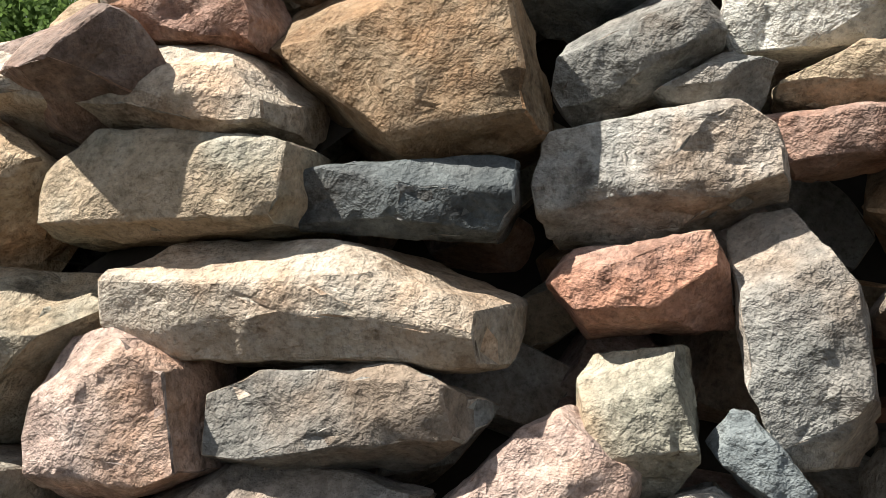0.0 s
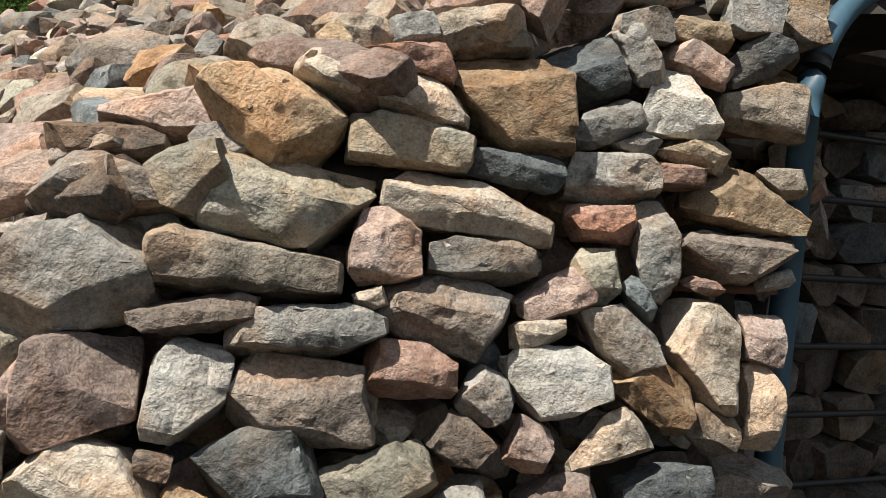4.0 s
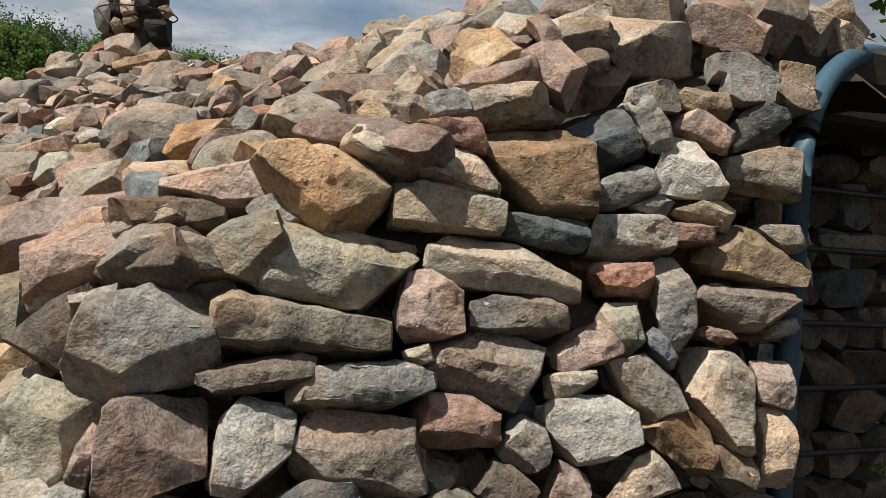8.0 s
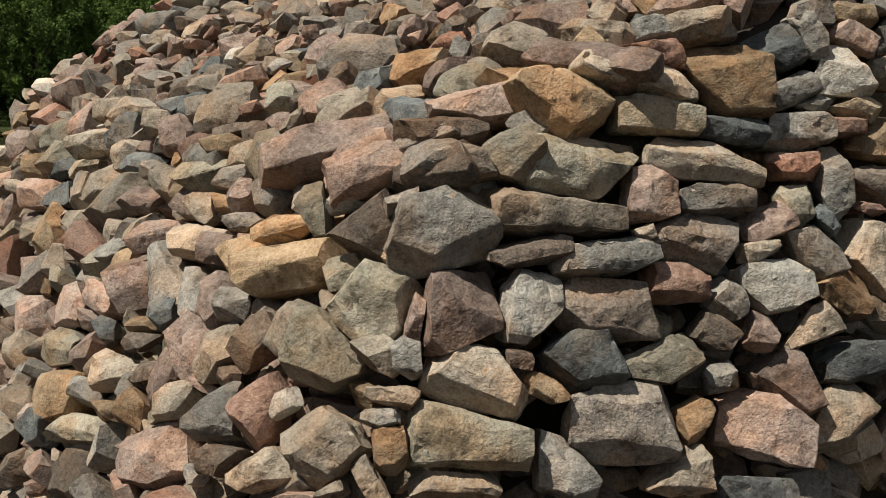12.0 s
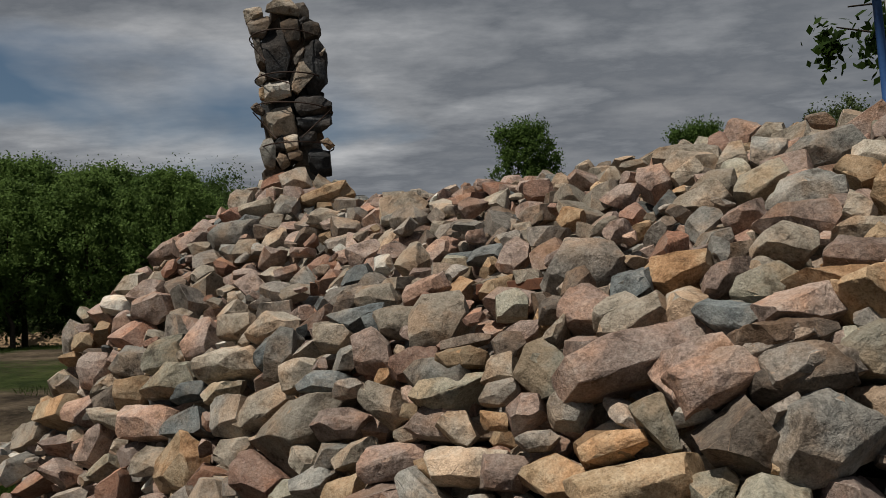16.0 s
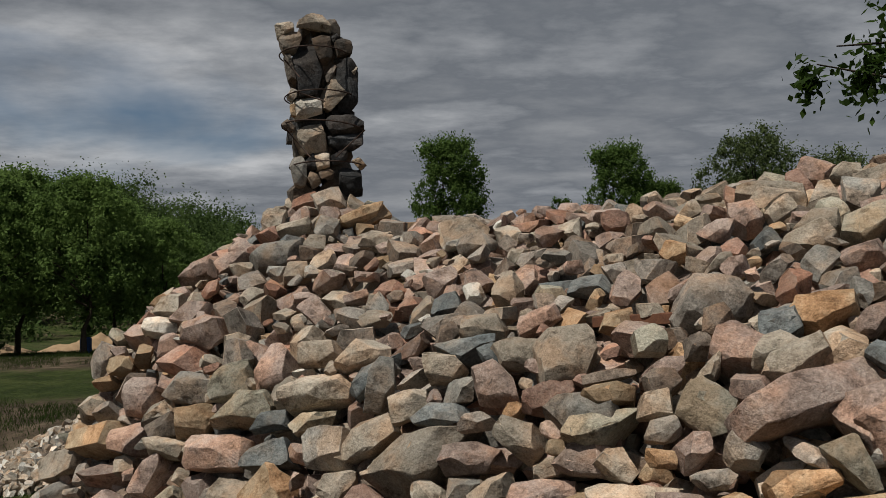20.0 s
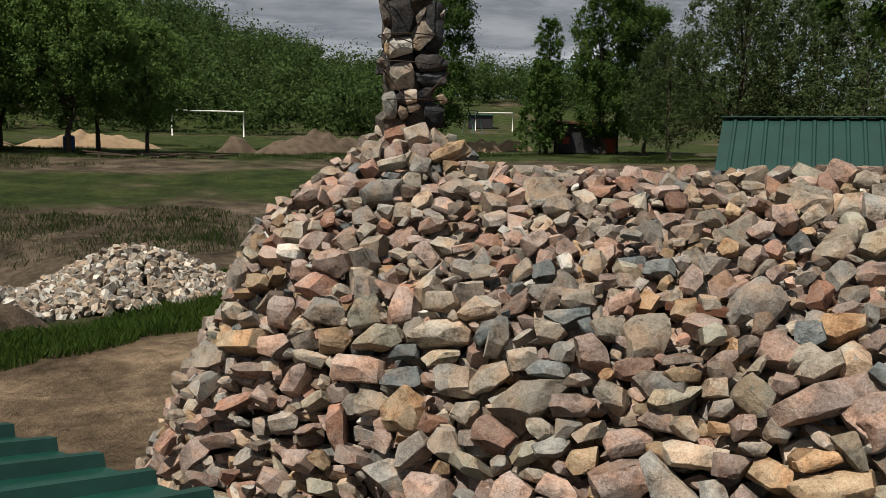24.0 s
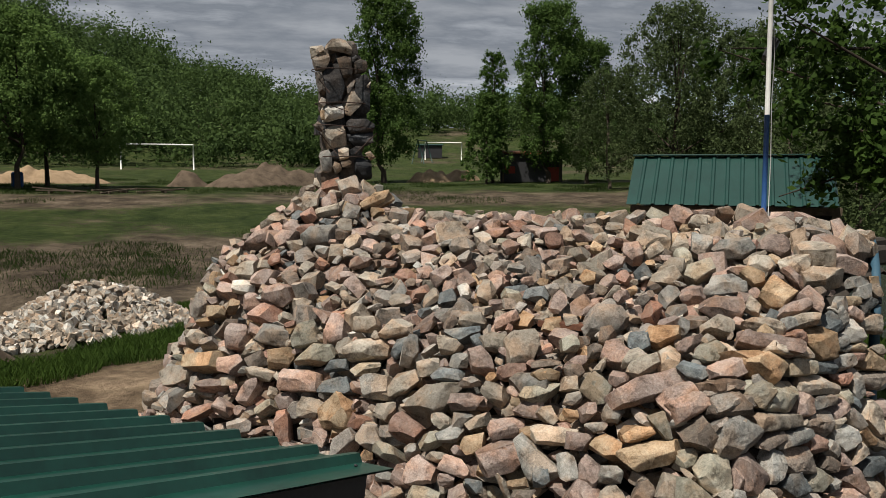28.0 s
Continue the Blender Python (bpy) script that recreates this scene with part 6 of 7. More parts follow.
# ---- pallets ----
def build_pallet():
    p = thing("pallet", (1.37, 0.69, 0.0), math.degrees(math.atan2(0.32, 1.15)), "weathered wooden pallet lying on the grass", "pallet", "pallets")
    rng = np.random.default_rng(4)
    for k in range(6):
        y = -0.05 - 0.145 * k
        part("slat", box_bm((1.19, 0.088, 0.021), (0.595, y, 0.128), (0, 0, rng.normal(0, 0.5)), 0.003), M_WOOD, p)
    for x in (0.05, 0.595, 1.14):
        part("cross_board", box_bm((0.10, 0.80, 0.02), (x, -0.40, 0.106), bevel=0.002), M_WOOD, p)
        for y in (-0.06, -0.40, -0.74):
            part("block", box_bm((0.10, 0.11, 0.075), (x, y, 0.058), bevel=0.003), M_WOOD, p)
        part("bottom_board", box_bm((0.10, 0.80, 0.018), (x, -0.40, 0.011)), M_WOOD, p)
    base = p.matrix_world.copy()
    copy_thing(p, base @ pose(1.24, 0.05, 0.015, 0, -1.0, 4))
    return p


build_pallet()


# ---- plants ----
def leaf_quads(rng, centres, count, size, facing=1.0):
    """Corners of small pointed leaves, scattered round the centres."""
    c = centres[rng.integers(len(centres), size=count)]
    d = rng.normal(0, 1, (count, 3))
    d /= np.linalg.norm(d, axis=1)[:, None]
    rad = np.minimum(np.abs(rng.normal(0, 0.62, count)), 1.05)
    p = c[:, :3] + d * (rad * c[:, 3])[:, None] * np.array((0.9, 0.9, 1.1))
    out = d * facing + rng.normal(0, 0.6, (count, 3))
    a = np.cross(out, rng.normal(0, 1, (count, 3)))
    a /= np.linalg.norm(a, axis=1)[:, None]
    b = np.cross(a, out)
    b /= np.linalg.norm(b, axis=1)[:, None]
    l = size * rng.uniform(0.6, 1.3, count)[:, None]
    v = np.stack([p - a * l * 0.5, p + b * l * 0.28, p + a * l * 0.5, p - b * l * 0.28], 1).reshape(-1, 3)
    return v


def leaf_mesh(name, v, mat):
    me = bpy.data.meshes.new(name)
    n = len(v) // 4
    me.vertices.add(len(v))
    me.vertices.foreach_set("co", v.astype(np.float32).ravel())
    me.loops.add(len(v))
    me.loops.foreach_set("vertex_index", np.arange(len(v), dtype=np.int32))
    me.polygons.add(n)
    me.polygons.foreach_set("loop_start", np.arange(0, len(v), 4, dtype=np.int32))
    me.polygons.foreach_set("loop_total", np.full(n, 4, dtype=np.int32))
    me.materials.append(mat)
    me.update(calc_edges=True)
    return me


def clumps(rng, shape, count, height, width, clear):
    """Leafy clumps (x, y, z, radius) that fill a crown of that shape."""
    out = []
    for _ in range(count):
        f = rng.random() ** 0.8
        if shape == "round":
            w = math.sin(math.pi * (0.12 + 0.84 * f)) ** 0.7
        elif shape == "column":
            w = (0.85 if f < 0.86 else 0.45 + 0.4 * (1 - f) / 0.14) * (0.55 + 0.45 * min(1, f * 5))
        else:
            w = (1 - 0.75 * f)
        a, r = rng.uniform(0, 2 * math.pi), math.sqrt(rng.random()) * width * w
        out.append((r * math.cos(a), r * math.sin(a), clear + (height - clear) * f * 0.94, width * (rng.uniform(0.14, 0.34) if shape == "column" else rng.uniform(0.07, 0.20))))
    return np.array(out)


def tree(shape, height, width, clear, mat, seed, leaves, leaf, at, label, lean=0.0):
    rng = np.random.default_rng(seed)
    t = thing("tree", at, rng.uniform(0, 360), label, "tree")
    top = clear + (height - clear) * 0.8
    tube("trunk", [(0, 0, -0.3), (0.05 * height * lean, 0, clear * 0.6), (0.03 * height, 0.02 * height, clear), (0.0, 0.03 * height, top)], 0.018 * height, M_BARK, t, sides=9, taper=0.003 * height)
    cl = clumps(rng, shape, 240 if shape == "column" else 330, height, width, clear)
    for k in range(7):
        c = cl[rng.integers(len(cl))]
        z0 = clear + (c[2] - clear) * 0.35
        tube("limb", [(0.01 * height, 0.01 * height, z0), (c[0] * 0.5, c[1] * 0.5, z0 + (c[2] - z0) * 0.65), (c[0], c[1], c[2])], 0.006 * height, M_BARK, t, sides=6, taper=0.0015 * height)
    crown = new("crown", leaf_mesh("crown", leaf_quads(rng, cl, leaves, leaf), mat))
    crown.parent = t
    return t


def ground_at(x, y):
    return float(terrain(x, y))


def plant_copy(t, x, y, s=1.0, turn=0.0):
    c = copy_thing(t, pose(x, y, ground_at(x, y), 0, 0, turn))
    c.scale = (s, s, s)
    return c


grove = tree("round", 8.7, 3.3, 1.9, LEAF_MID, 31, 34000, 0.17, (7.3, 42.3, ground_at(7.3, 42.3)), "broad leafy green tree with dark trunk at the field's edge")
for x, y, s, a in ((3.8, 44.0, 1.0, 40), (0.6, 45.0, 0.95, 130), (9.6, 45.5, 0.92, 210), (5.4, 47.5, 1.12, 280), (11.2, 42.8, 0.78, 10), (-3.5, 44.5, 1.05, 77), (-7.5, 46, 1.1, 150), (1.5, 50, 1.2, 200), (-10.1, 21.8, 1.1, 95)):
    plant_copy(grove, x, y, s, a)
poplar = tree("column", 12.9, 2.7, 1.2, LEAF_DARK, 32, 46000, 0.19, (40.6, 38.3, ground_at(40.6, 38.3)), "tall dense column-shaped green tree")
plant_copy(poplar, 32.2, 46.2, 1.1, 70)
plant_copy(poplar, 43.2, 37.0, 0.80, 200)
slim = tree("column", 9.6, 1.15, 0.8, LEAF_LIGHT, 33, 16000, 0.16, (38.4, 41.6, ground_at(38.4, 41.6)), "slim young green tree")
spruce = tree("cone", 6.5, 2.0, 0.4, LEAF_DARK, 34, 18000, 0.18, (36.8, 40.6, ground_at(36.8, 40.6)), "bushy dark green tree")
willow = tree("round", 11.0, 4.2, 1.0, LEAF_GREY, 35, 28000, 0.17, (37.5, 25.9, ground_at(37.5, 25.9)), "large grey-green willow by the river")
for x, y, s, a in ((33.5, 27.6, 0.62, 50), (42.0, 24.0, 1.0, 110), (44.5, 30.5, 0.95, 190), (37.0, 19.0, 0.95, 20), (31.0, 13.5, 0.9, 250), (45, 16, 1.0, 310), (38, 9.5, 1.0, 140), (41, 3, 1.05, 60)):
    plant_copy(willow, x, y, s, a)


def woods():
    """Trees of the hills and the far tree line."""
    rng = np.random.default_rng(41)
    cl = []
    while len(cl) < 4500:
        r, a = rng.uniform(88, 190), radians(rng.uniform(16, 118))
        x, y = r * math.cos(a), r * math.sin(a)
        deg = math.degrees(a)
        if deg < 58 and r < 135 or r < 104 and 60 < deg < 84 and rng.random() < 0.55:
            continue
        s = rng.uniform(2.6, 4.8)
        g = ground_at(x, y)
        for k in range(3):
            cl.append((x + rng.normal(0, 0.55) * s, y + rng.normal(0, 0.55) * s, g + s * rng.uniform(0.25, 1.35), s * rng.uniform(0.55, 0.95)))
    ob = new("woods", leaf_mesh("woods", leaf_quads(rng, np.array(cl), 600000, 0.50, 0.9), LEAF_WOODS))
    tagged(ob, "dense deciduous woods covering the hillside", "woods", kind="stuff")
    cl = []
    while len(cl) < 900:
        r, a = rng.uniform(47, 62), radians(rng.uniform(84, 124))
        x, y = r * math.cos(a), r * math.sin(a)
        s = rng.uniform(0.5, 1.3)
        cl.append((x, y, ground_at(x, y) + (r - 46) * 0.12 + rng.uniform(0.2, 5.2 + 0.22 * (r - 47)), s))
    ob = new("thicket", leaf_mesh("thicket", leaf_quads(rng, np.array(cl), 120000, 0.28, 1.0), LEAF_WOODS))
    tagged(ob, "dense dark green thicket behind the yard", "thicket", kind="stuff")
    cl = []
    while len(cl) < 260:
        r, a = rng.uniform(56, 96), radians(rng.uniform(-35, 26))
        x, y = r * math.cos(a), r * math.sin(a)
        s = rng.uniform(1.6, 3.4)
        cl.append((x, y, ground_at(x, y) + s * rng.uniform(0.5, 2.6), s))
    ob = new("riverside_thicket", leaf_mesh("riverside_thicket", leaf_quads(rng, np.array(cl), 26000, 0.7), LEAF_GREY))
    tagged(ob, "grey-green thicket along the far river bank", "thicket", kind="stuff")


# some blue mixed into the leaf colours stands in for distance haze
LEAF_WOODS = leaf_material("hazed_hillside_leaves", (0.022, 0.044, 0.014), (0.088, 0.138, 0.040), 0.16, 0.2)
woods()


def bank_tree():
    """The leafy tree on the river bank with hanging branches."""
    rng = np.random.default_rng(51)
    t = thing("bank_tree", (5.9, 0.75, -0.15), 0, "leafy maple leaning over the river bank", "tree")
    tube("trunk", [(0, 0, -0.3), (0.02, 0.02, 0.9), (-0.05, 0.08, 1.9), (0.1, 0.2, 3.2), (0.0, 0.5, 5.2)], 0.17, M_BARK, t, sides=12, taper=0.05)
    tube("trunk", [(0.25, -0.35, 0.15), (0.12, -0.18, 0.7), (0.1, -0.05, 1.5), (-0.1, -0.3, 2.6), (-0.5, -0.8, 4.0)], 0.085, M_BARK, t, "pale second stem", sides=10, taper=0.03)
    ends = [(-2.5, 2.5, 3.9), (-2.1, 2.1, 3.1), (-1.6, 1.3, 2.55), (-2.6, 0.9, 3.3), (-1.2, 2.6, 2.4), (-0.6, 0.4, 2.3), (0.8, -0.6, 2.0), (-0.2, -1.1, 2.6), (1.2, 0.8, 2.8), (-0.4, 2.9, 3.6),
            (-1.7, -0.3, 3.4), (0.4, 1.6, 2.1), (1.6, -1.2, 1.5), (0.9, -1.5, 2.6), (-2.8, 1.8, 4.1), (-1.9, 3.0, 4.0), (0.2, 2.0, 3.0), (1.5, 2.2, 2.4), (0.3, -1.7, 1.6)]
    cl = []
    for e in ends:
        e = Vector(e)
        z0 = rng.uniform(1.6, 3.2)
        s = Vector((0.0, 0.15, z0))
        mid = s.lerp(e, 0.55) + Vector((0, 0, 0.35))
        tube("limb", [s, s.lerp(mid, 0.5) + Vector((0, 0, 0.1)), mid, mid.lerp(e, 0.6), e], 0.034, M_BARK, t, sides=7, taper=0.006)
        for f in (0.55, 0.7, 0.85, 1.0):
            p = s.lerp(e, f) + Vector(rng.normal(0, 0.16, 3)) + Vector((0, 0, 0.25 * (1 - f)))
            cl.append((*p, rng.uniform(0.22, 0.42)))
    for _ in range(150):
        a, r = rng.uniform(0, 2 * math.pi), rng.uniform(0.3, 2.9)
        cl.append((r * math.cos(a) + 0.3, r * math.sin(a) + 0.3, rng.uniform(2.8, 6.0), rng.uniform(0.35, 0.6)))
    for _ in range(40):
        a, r = rng.uniform(-2.4, 0.4), rng.uniform(0.4, 2.4)
        cl.append((r * math.cos(a) + 0.5, r * math.sin(a) + 0.2, rng.uniform(0.9, 3.2), rng.uniform(0.25, 0.5)))
    crown = new("crown", leaf_mesh("crown", leaf_quads(rng, np.array(cl), 48000, 0.095), LEAF_BANK))
    crown.parent = t


LEAF_BANK = leaf_material("maple_leaves", (0.012, 0.028, 0.005), (0.062, 0.112, 0.020))
bank_tree()


# darker copy of the grass: the bank's shade is put into its colour
M_BANKGRASS = leaf_material("shade_darkened_bank_grass", (0.004, 0.009, 0.0025), (0.015, 0.029, 0.006))


M_FIELDGRASS = leaf_material("field_grass_blades", (0.014, 0.03, 0.006), (0.044, 0.07, 0.016), 0.3, 0.4)


def grass_patch(name, spots, count, tall, seed, label, mat):
    """Blades of grass over some rounded spots (x, y, radius)."""
    rng = np.random.default_rng(seed)
    spots = np.array(spots)
    weight = spots[:, 2] ** 2
    pick = rng.choice(len(spots), size=count, p=weight / weight.sum())
    a, r = rng.uniform(0, 2 * math.pi, count), np.sqrt(rng.random(count)) * spots[pick, 2]
    x, y = spots[pick, 0] + r * np.cos(a), spots[pick, 1] + r * np.sin(a)
    z = terrain(x, y) - 0.02
    h = tall * rng.uniform(0.4, 1.2, count)
    w = rng.uniform(0.005, 0.013, count) * min(tall / 0.25, 1.0)
    b = rng.uniform(0, 2 * math.pi, count)
    lx, ly = rng.normal(0, 0.3, count) * h, rng.normal(0, 0.3, count) * h
    base = np.stack([x, y, z], 1)
    side = np.stack([np.cos(b) * w, np.sin(b) * w, 0 * w], 1)
    mid = base + np.stack([lx * 0.4, ly * 0.4, h * 0.6], 1)
    tip = base + np.stack([lx, ly, h], 1)
    v = np.stack([base - side, base + side, mid + side * 0.7, tip], 1).reshape(-1, 3)
    ob = new(name, leaf_mesh(name, v, mat))
    tagged(ob, label, "grass", kind="stuff")


grass_patch("grass", [(-0.2, 10.3, 0.75), (0.7, 10.9, 0.8), (1.9, 11.9, 1.0), (-1.3, 9.9, 0.75), (3.0, 12.9, 1.1), (-2.4, 9.8, 0.8), (-3.4, 10.0, 0.9)], 34000, 0.15, 61, "tuft of lush green grass beside the rubble heap", M_GRASS)
grass_patch("bank_grass", [(3.9, 0.2, 1.2), (4.6, -0.9, 1.3), (3.0, 1.9, 1.1), (5.6, 1.9, 1.3), (2.2, -1.0, 1.0), (3.2, -0.3, 1.0), (3.4, -1.8, 1.2), (4.4, 2.9, 1.3), (6.2, -0.3, 1.2), (2.9, 3.2, 1.0)], 60000, 0.13, 62, "tall grass on the river bank, coloured dark for shade", M_BANKGRASS)
field_rng = np.random.default_rng(64)
field_spots = []
while len(field_spots) < 150:
    fr, fa = field_rng.uniform(14, 62), radians(field_rng.uniform(38, 100))
    fx, fy = fr * math.cos(fa), fr * math.sin(fa)
    if math.sin(0.35 * fr + 0.4 * math.sin(4 * fa)) + 0.5 * math.sin(1.1 * fr) > 0.1 or fr > 46:
        field_spots.append((fx, fy, field_rng.uniform(0.6, 1.8)))
grass_patch("field_grass", field_spots, 70000, 0.16, 65, "ragged patches of grass on the field", M_FIELDGRASS)
grass_patch("verge_grass", [(-3.4, 2.4, 0.5), (-3.2, 3.4, 0.5), (-4.6, 4.2, 0.8)], 2500, 0.14, 63, "short grass beside the shelter", M_GRASS)


def bush():
    rng = np.random.default_rng(71)
    b = thing("bush", (3.7, 1.25, 0), 0, "low bright green leafy bush beside the pallets", "bush")
    cl = np.array([(rng.normal(0, 0.4), rng.normal(0, 0.35), rng.uniform(0.1, 0.5), rng.uniform(0.12, 0.24)) for _ in range(30)])
    ob = new("leaves", leaf_mesh("leaves", leaf_quads(rng, cl, 3200, 0.075), LEAF_LIGHT))
    ob.parent = b
    for k in range(6):
        tube("stem", [(0, 0, 0), (rng.normal(0, 0.3), rng.normal(0, 0.3), 0.45)], 0.008, M_BARK, b, sides=5, taper=0.003)


bush()


# ---- rubble heap, soil, sand in the yard ----
def heap(name, x, y, rx, ry, h, count, size, kinds, seed, label):
    rng = np.random.default_rng(seed)
    verts, faces, idx, base = [], [], [], 0
    mats = [ROCK[k] for k in kinds]
    for _ in range(count):
        a, r = rng.uniform(0, 2 * math.pi), math.sqrt(rng.random())
        px, py = x + rx * r * math.cos(a), y + ry * r * math.sin(a)
        pz = ground_at(px, py) + h * (1 - r ** 1.35) * rng.uniform(0.8, 1.03) + 0.02
        s = size * rng.uniform(0.6, 1.4)
        v, q = LIB3[rng.integers(len(LIB3))]
        m = np.array(Euler(rng.uniform(0, 6.28, 3)).to_matrix())
        w = (m @ (v * s).T).T + np.array((px, py, pz))
        verts.extend(map(tuple, w))
        faces.extend([tuple(c + base for c in f) for f in q])
        idx.extend([int(rng.integers(len(kinds)))] * len(q))
        base += len(v)
    ob = new(name, facet(mesh_from(name, verts, faces, mats, idx), 25))
    return tagged(ob, label, "rubble heap", kind="stuff")


LIB3 = [rock(9500 + i, s, 3) for i, s in enumerate([(1, 0.8, 0.6), (1, 0.7, 0.5), (1, 0.9, 0.8), (1, 0.75, 0.4)])]
heap("rubble_heap", 0.25, 12.6, 1.75, 1.5, 0.78, 1500, 0.135, ["tan", "white", "tan", "grey", "tan"], 81, "heap of pale broken rubble in the yard")
heap("rubble_heap", -2.6, 12.3, 2.1, 1.2, 0.5, 900, 0.14, ["white", "tan", "grey", "brown"], 82, "low spread heap of pale rubble and soil")


def mound(name, x, y, rx, ry, h, mat, seed, label, category):
    rng = np.random.default_rng(seed)
    n, rings = 40, 14
    verts, faces = [], []
    for i in range(rings + 1):
        f = i / rings
        for k in range(n):
            a = 2 * math.pi * k / n
            wob = 1 + 0.12 * math.sin(3 * a + seed) + 0.07 * math.sin(7 * a)
            px, py = x + rx * f * wob * math.cos(a), y + ry * f * wob * math.sin(a)
            pz = ground_at(px, py) + h * (1 - f ** 2.4) * (1 - 0.25 * f) * (1 + 0.2 * math.sin(px * 2.3 + seed) * math.sin(py * 1.9) + 0.2 * math.sin(px * 5.1) * math.sin(py * 4.3 + seed)) + rng.normal(0, 0.04) * h * min(6 * f, 1) * (1 - f) - 0.05 * f
            verts.append((px, py, pz))
    for i in range(rings):
        for k in range(n):
            k2 = (k + 1) % n
            faces.append((i * n + k, (i + 1) * n + k, (i + 1) * n + k2, i * n + k2))
    ob = new(name, mesh_from(name, verts, faces, mat, smooth=True))
    return tagged(ob, label, category)


mound("soil_mound", -2.0, 11.0, 0.7, 0.6, 0.4, M_SOIL, 1, "small heap of dug brown soil beside the rubble", "soil heap")
mound("soil_mound", 21.7, 43.7, 4.4, 2.2, 1.15, M_SOIL, 2, "long heap of bare brown soil in the field", "soil heap")
mound("soil_mound", 17.2, 45.4, 1.3, 1.0, 0.75, M_SOIL, 3, "small brown soil heap in the field", "soil heap")
mound("sand_mound", 12.0, 55.0, 4.2, 2.0, 0.85, M_SAND, 4, "low heap of yellow sand under the trees", "sand heap")
mound("sand_mound", 3.5, 57.0, 5.0, 2.0, 0.95, M_SAND, 5, "low heap of yellow sand behind the trees", "sand heap")
mound("sand_mound", 36.2, 45.6, 2.0, 1.2, 0.9, M_SAND, 6, "small sand heap on the grass", "sand heap")
mound("sand_mound", 39.6, 46.2, 2.0, 1.0, 0.8, M_SAND, 7, "small sand heap on the grass", "sand heap")
mound("sand_mound", -3.1, 2.6, 0.9, 0.7, 0.10, M_SAND, 8, "thin spread of yellow sand on the ground", "sand heap")


# ---- goals, hut, bus ----
def goal(a, b, h, label):
    g = thing("football_goal", (a[0], a[1], ground_at(*a)), 0, label, "goal")
    dx, dy = b[0] - a[0], b[1] - a[1]
    dz = ground_at(*b) - ground_at(*a)
    tube("post", [(0, 0, -0.2), (0, 0, h)], 0.07, M_WHITE, g)
    tube("post", [(dx, dy, dz - 0.2), (dx, dy, h)], 0.07, M_WHITE, g)
    tube("crossbar", [(0, 0, h), (dx, dy, h)], 0.07, M_WHITE, g)


goal((25.9, 77.9), (31.8, 75.2), 2.35, "white metal football goal at the foot of the hill")
goal((66.9, 82.4), (70.4, 79.3), 2.3, "white metal football goal on the far field")


def hut():
    x, y = 41.6, 40.9
    h = thing("kiosk", (x, y, ground_at(x, y)), -45, "small dark wooden kiosk with red trim", "kiosk")
    part("wall", box_bm((4.4, 2.4, 2.1), (0, 0, 1.05), bevel=0.03), M_DARKSTEEL, h)
    part("roof", box_bm((5.0, 3.0, 0.16), (0, 0, 2.2), (3, 0, 0), 0.03), M_RUST, h)
    part("panel", box_bm((0.9, 0.06, 1.0), (1.6, -1.23, 0.6)), M_REDPAINT, h, "red painted panel")
    part("panel", box_bm((0.7, 0.06, 0.5), (-1.5, -1.23, 0.9)), M_REDPAINT, h, "red painted panel")
    part("awning", box_bm((1.6, 0.9, 0.08), (0.2, -1.5, 2.1), (12, 0, 0)), M_REDPAINT, h, "red awning")
    for px in (-2.0, 2.0):
        part("post", box_bm((0.12, 0.12, 2.1), (px, -1.5, 1.05)), M_WOOD, h)


hut()


def bus():
    x, y = -2.54, 15.24
    roof = 1.39
    b = thing("bus", (x, y, roof - 2.75), 45, "old cream-coloured bus with dark windows parked in a hollow", "bus")
    body = bmesh.new()
    box_bm((2.3, 6.4, 1.25), (0, 3.2, 1.02), bevel=0.08, bm=body)
    part("body", body, M_CREAM, b)
    part("roof", box_bm((2.26, 6.3, 0.24), (0, 3.2, 2.60), bevel=0.11), M_CREAM, b)
    for s in (-1, 1):
        part("roof_rail", box_bm((0.04, 6.1, 0.04), (s * 0.55, 3.2, 2.74)), M_CREAM, b)
    for px in (-1.08, 1.08):
        for py in (0.07, 1.5, 3.0, 4.5, 6.3):
            part("pillar", box_bm((0.09, 0.1, 0.9), (px, py, 2.08)), M_CREAM, b)
        for py in (0.8, 2.25, 3.75, 5.4):
            part("side_window", box_bm((0.03, 1.3, 0.84), (px * 0.99, py, 2.07)), M_GLASSDARK, b)
    part("windscreen", box_bm((2.04, 0.04, 0.84), (0, 0.06, 2.07), (-6, 0, 0), 0.01), M_GLASSDARK, b)
    part("visor", box_bm((2.1, 0.1, 0.1), (0, 0.0, 2.47), bevel=0.02), M_DARKSTEEL, b)
    part("dashboard_crate", box_bm((0.55, 0.03, 0.34), (0.1, 0.025, 1.86)), M_BLUE, b, "blue box behind the windscreen")
    part("dashboard_bag", box_bm((0.6, 0.03, 0.18), (0.55, 0.025, 1.78)), M_OCHRECLOTH, b, "orange cloth behind the windscreen")
    part("bumper", box_bm((2.3, 0.12, 0.22), (0, -0.02, 0.48), bevel=0.03), M_DARKSTEEL, b)
    for px in (-0.85, 0.85):
        tube("headlight", [(px, -0.03, 0.95), (px, 0.05, 0.95)], 0.1, M_WHITE, b)
        for py in (1.2, 5.0):
            w = tube("wheel", [(px - 0.11, py, 0.45), (px + 0.11, py, 0.45)], 0.44, M_DARKSTEEL, b, sides=20)
    tube("wing_mirror", [(-1.15, 0.0, 2.3), (-1.32, -0.12, 2.25), (-1.33, -0.13, 1.95)], 0.03, M_DARKSTEEL, b)


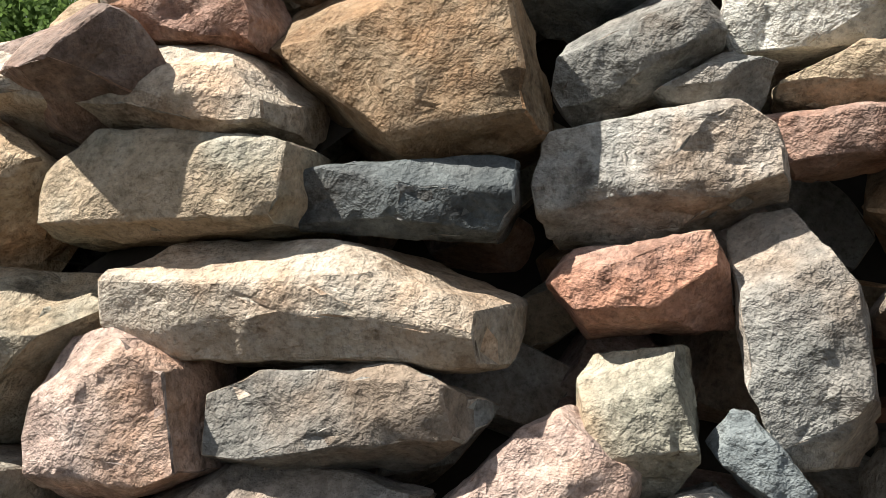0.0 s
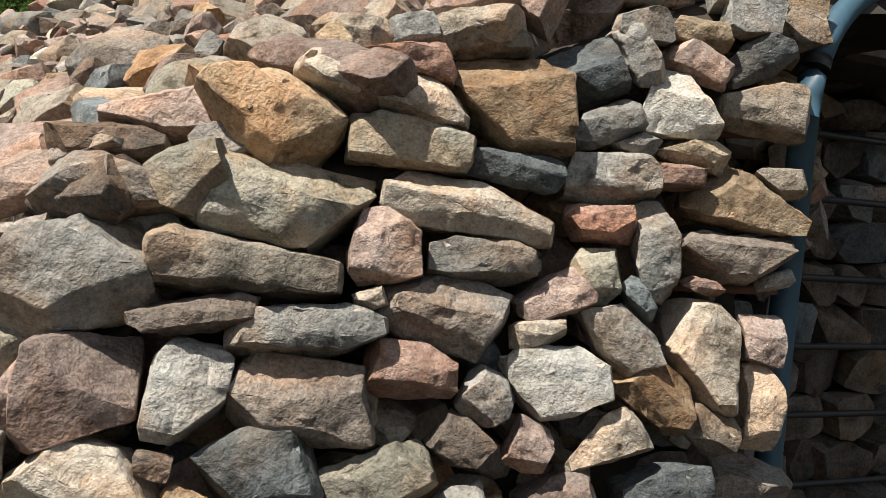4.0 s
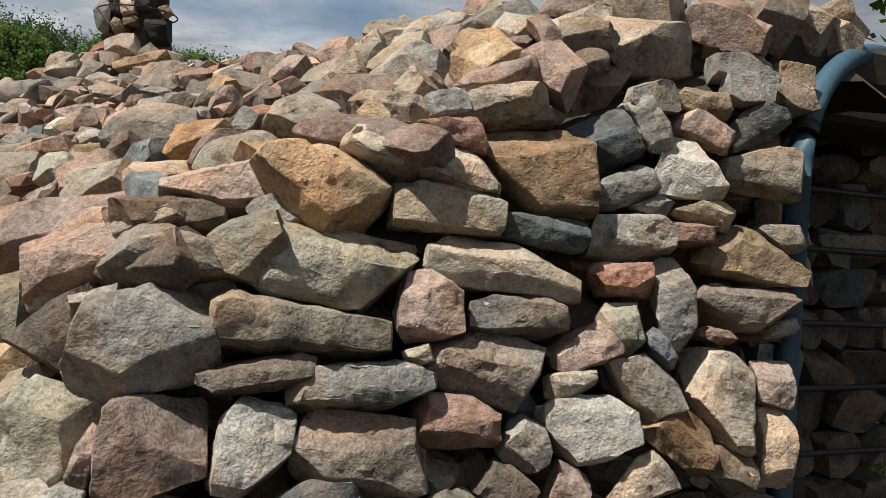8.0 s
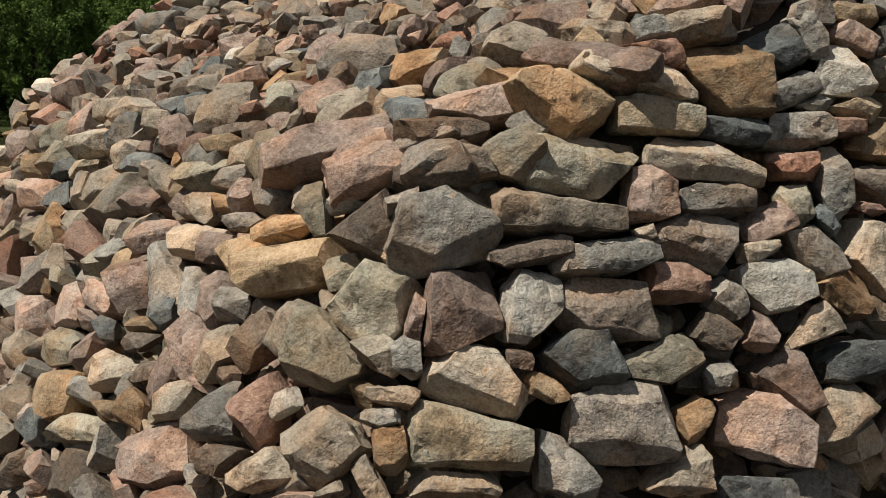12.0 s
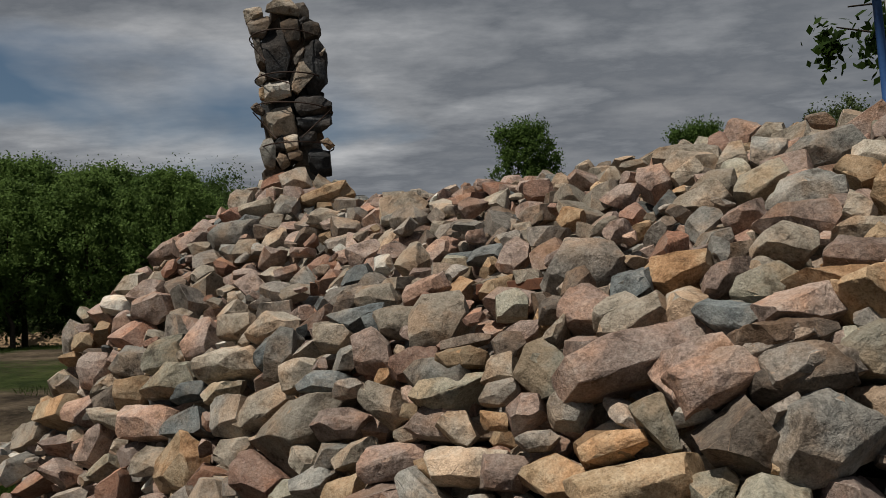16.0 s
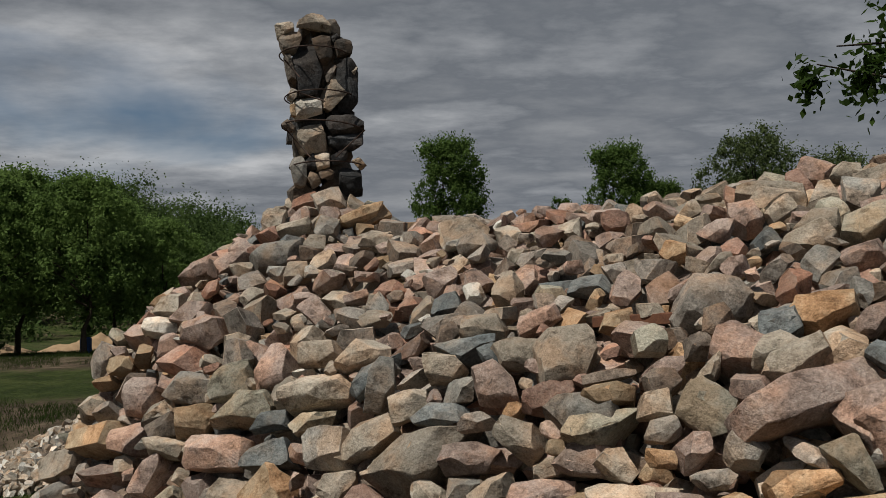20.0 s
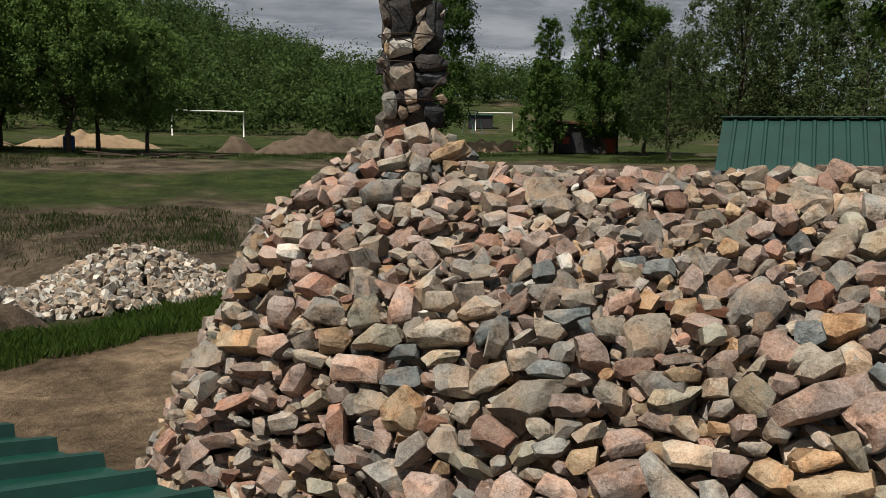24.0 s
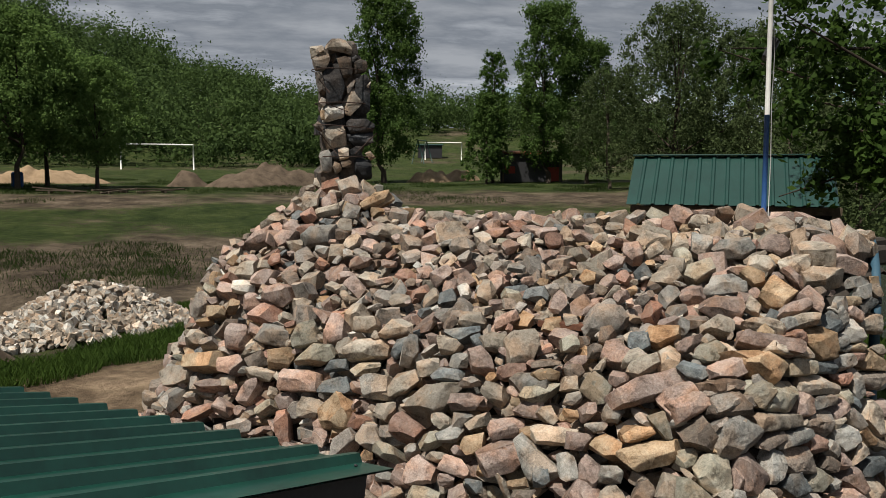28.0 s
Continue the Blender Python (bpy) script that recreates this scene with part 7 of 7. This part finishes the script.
M_CREAM = simple("cream_bus_paint", (0.55, 0.52, 0.43), (0.68, 0.65, 0.56), 3, 0.4, 0.0, 0.5, 0.05, 0.003)
M_OCHRECLOTH = simple("orange_cloth", (0.35, 0.10, 0.03), (0.5, 0.18, 0.05), 10, 0.9)
bus()
part("barrel_body", box_bm((0.5, 0.5, 0.8), (0, 0, 0.4), bevel=0.08), M_BLUE, thing("blue_barrel", (8.3, 46.0, ground_at(8.3, 46.0)), 0, "blue plastic barrel under the trees", "barrel"))


# ---- far odds and ends ----
def playground():
    x, y = 62.0, 78.0
    p = thing("swing_frame", (x, y, ground_at(x, y)), 30, "green painted metal swing frame on the far field", "swing frame")
    for k in (0, 1):
        tube("leg", [(k * 3.2, -0.8, 0), (k * 3.2, 0, 2.9)], 0.06, M_SHEDROOF, p)
        tube("leg", [(k * 3.2, 0.8, 0), (k * 3.2, 0, 2.9)], 0.06, M_SHEDROOF, p)
    tube("top_bar", [(0, 0, 2.9), (3.2, 0, 2.9)], 0.06, M_SHEDROOF, p)
    x, y = 69.5, 84.5
    h = thing("field_hut", (x, y, ground_at(x, y)), -40, "small blue-green hut on the far field", "hut")
    part("wall", box_bm((3.2, 2.0, 1.7), (0, 0, 0.85), bevel=0.03), M_DARKSTEEL, h)
    part("roof", box_bm((3.6, 2.4, 0.12), (0, 0, 1.78), (4, 0, 0), 0.02), M_SHEDROOF, h)


playground()


def planks():
    rng = np.random.default_rng(91)
    for k, (x, y) in enumerate(((10.6, 38.6), (12.2, 38.1), (8.3, 39.2))):
        t = thing("plank_stack", (x, y, ground_at(x, y)), 20 - 25 * k, "few weathered planks lying on the grass", "planks", "plank stacks")
        for j in range(3):
            part("plank", box_bm((2.0 + 0.4 * rng.random(), 0.16, 0.05), (rng.normal(0, 0.2), 0.17 * j, 0.12 + 0.06 * (j % 2)), (0, rng.normal(0, 4), rng.normal(0, 8)), 0.004), M_WOOD, t)
        part("bearer", box_bm((0.1, 0.6, 0.1), (0.5, 0.17, 0.04)), M_WOOD, t)
        part("bearer", box_bm((0.1, 0.6, 0.1), (-0.5, 0.17, 0.04)), M_WOOD, t)


planks()


def dead_branch():
    b = thing("fallen_branch", (4.75, -0.05, 0.0), 0, "broken branch lying on the bank", "branch")
    tube("stem", [(0, 0, 0.05), (0.3, 0.35, 0.3), (0.55, 0.5, 0.62)], 0.045, M_BARK, b, sides=8, taper=0.02)
    tube("stem", [(0.3, 0.35, 0.3), (0.2, 0.6, 0.5)], 0.02, M_BARK, b, sides=6, taper=0.008)


dead_branch()


def reeds():
    rng = np.random.default_rng(95)
    spots = [(8.2, 3.2, 0.6), (8.6, 1.9, 0.5), (8.9, 4.2, 0.7)]
    grass_patch("reeds", spots, 420, 0.5, 96, "thin green reeds at the water's edge", M_GRASS)


reeds()
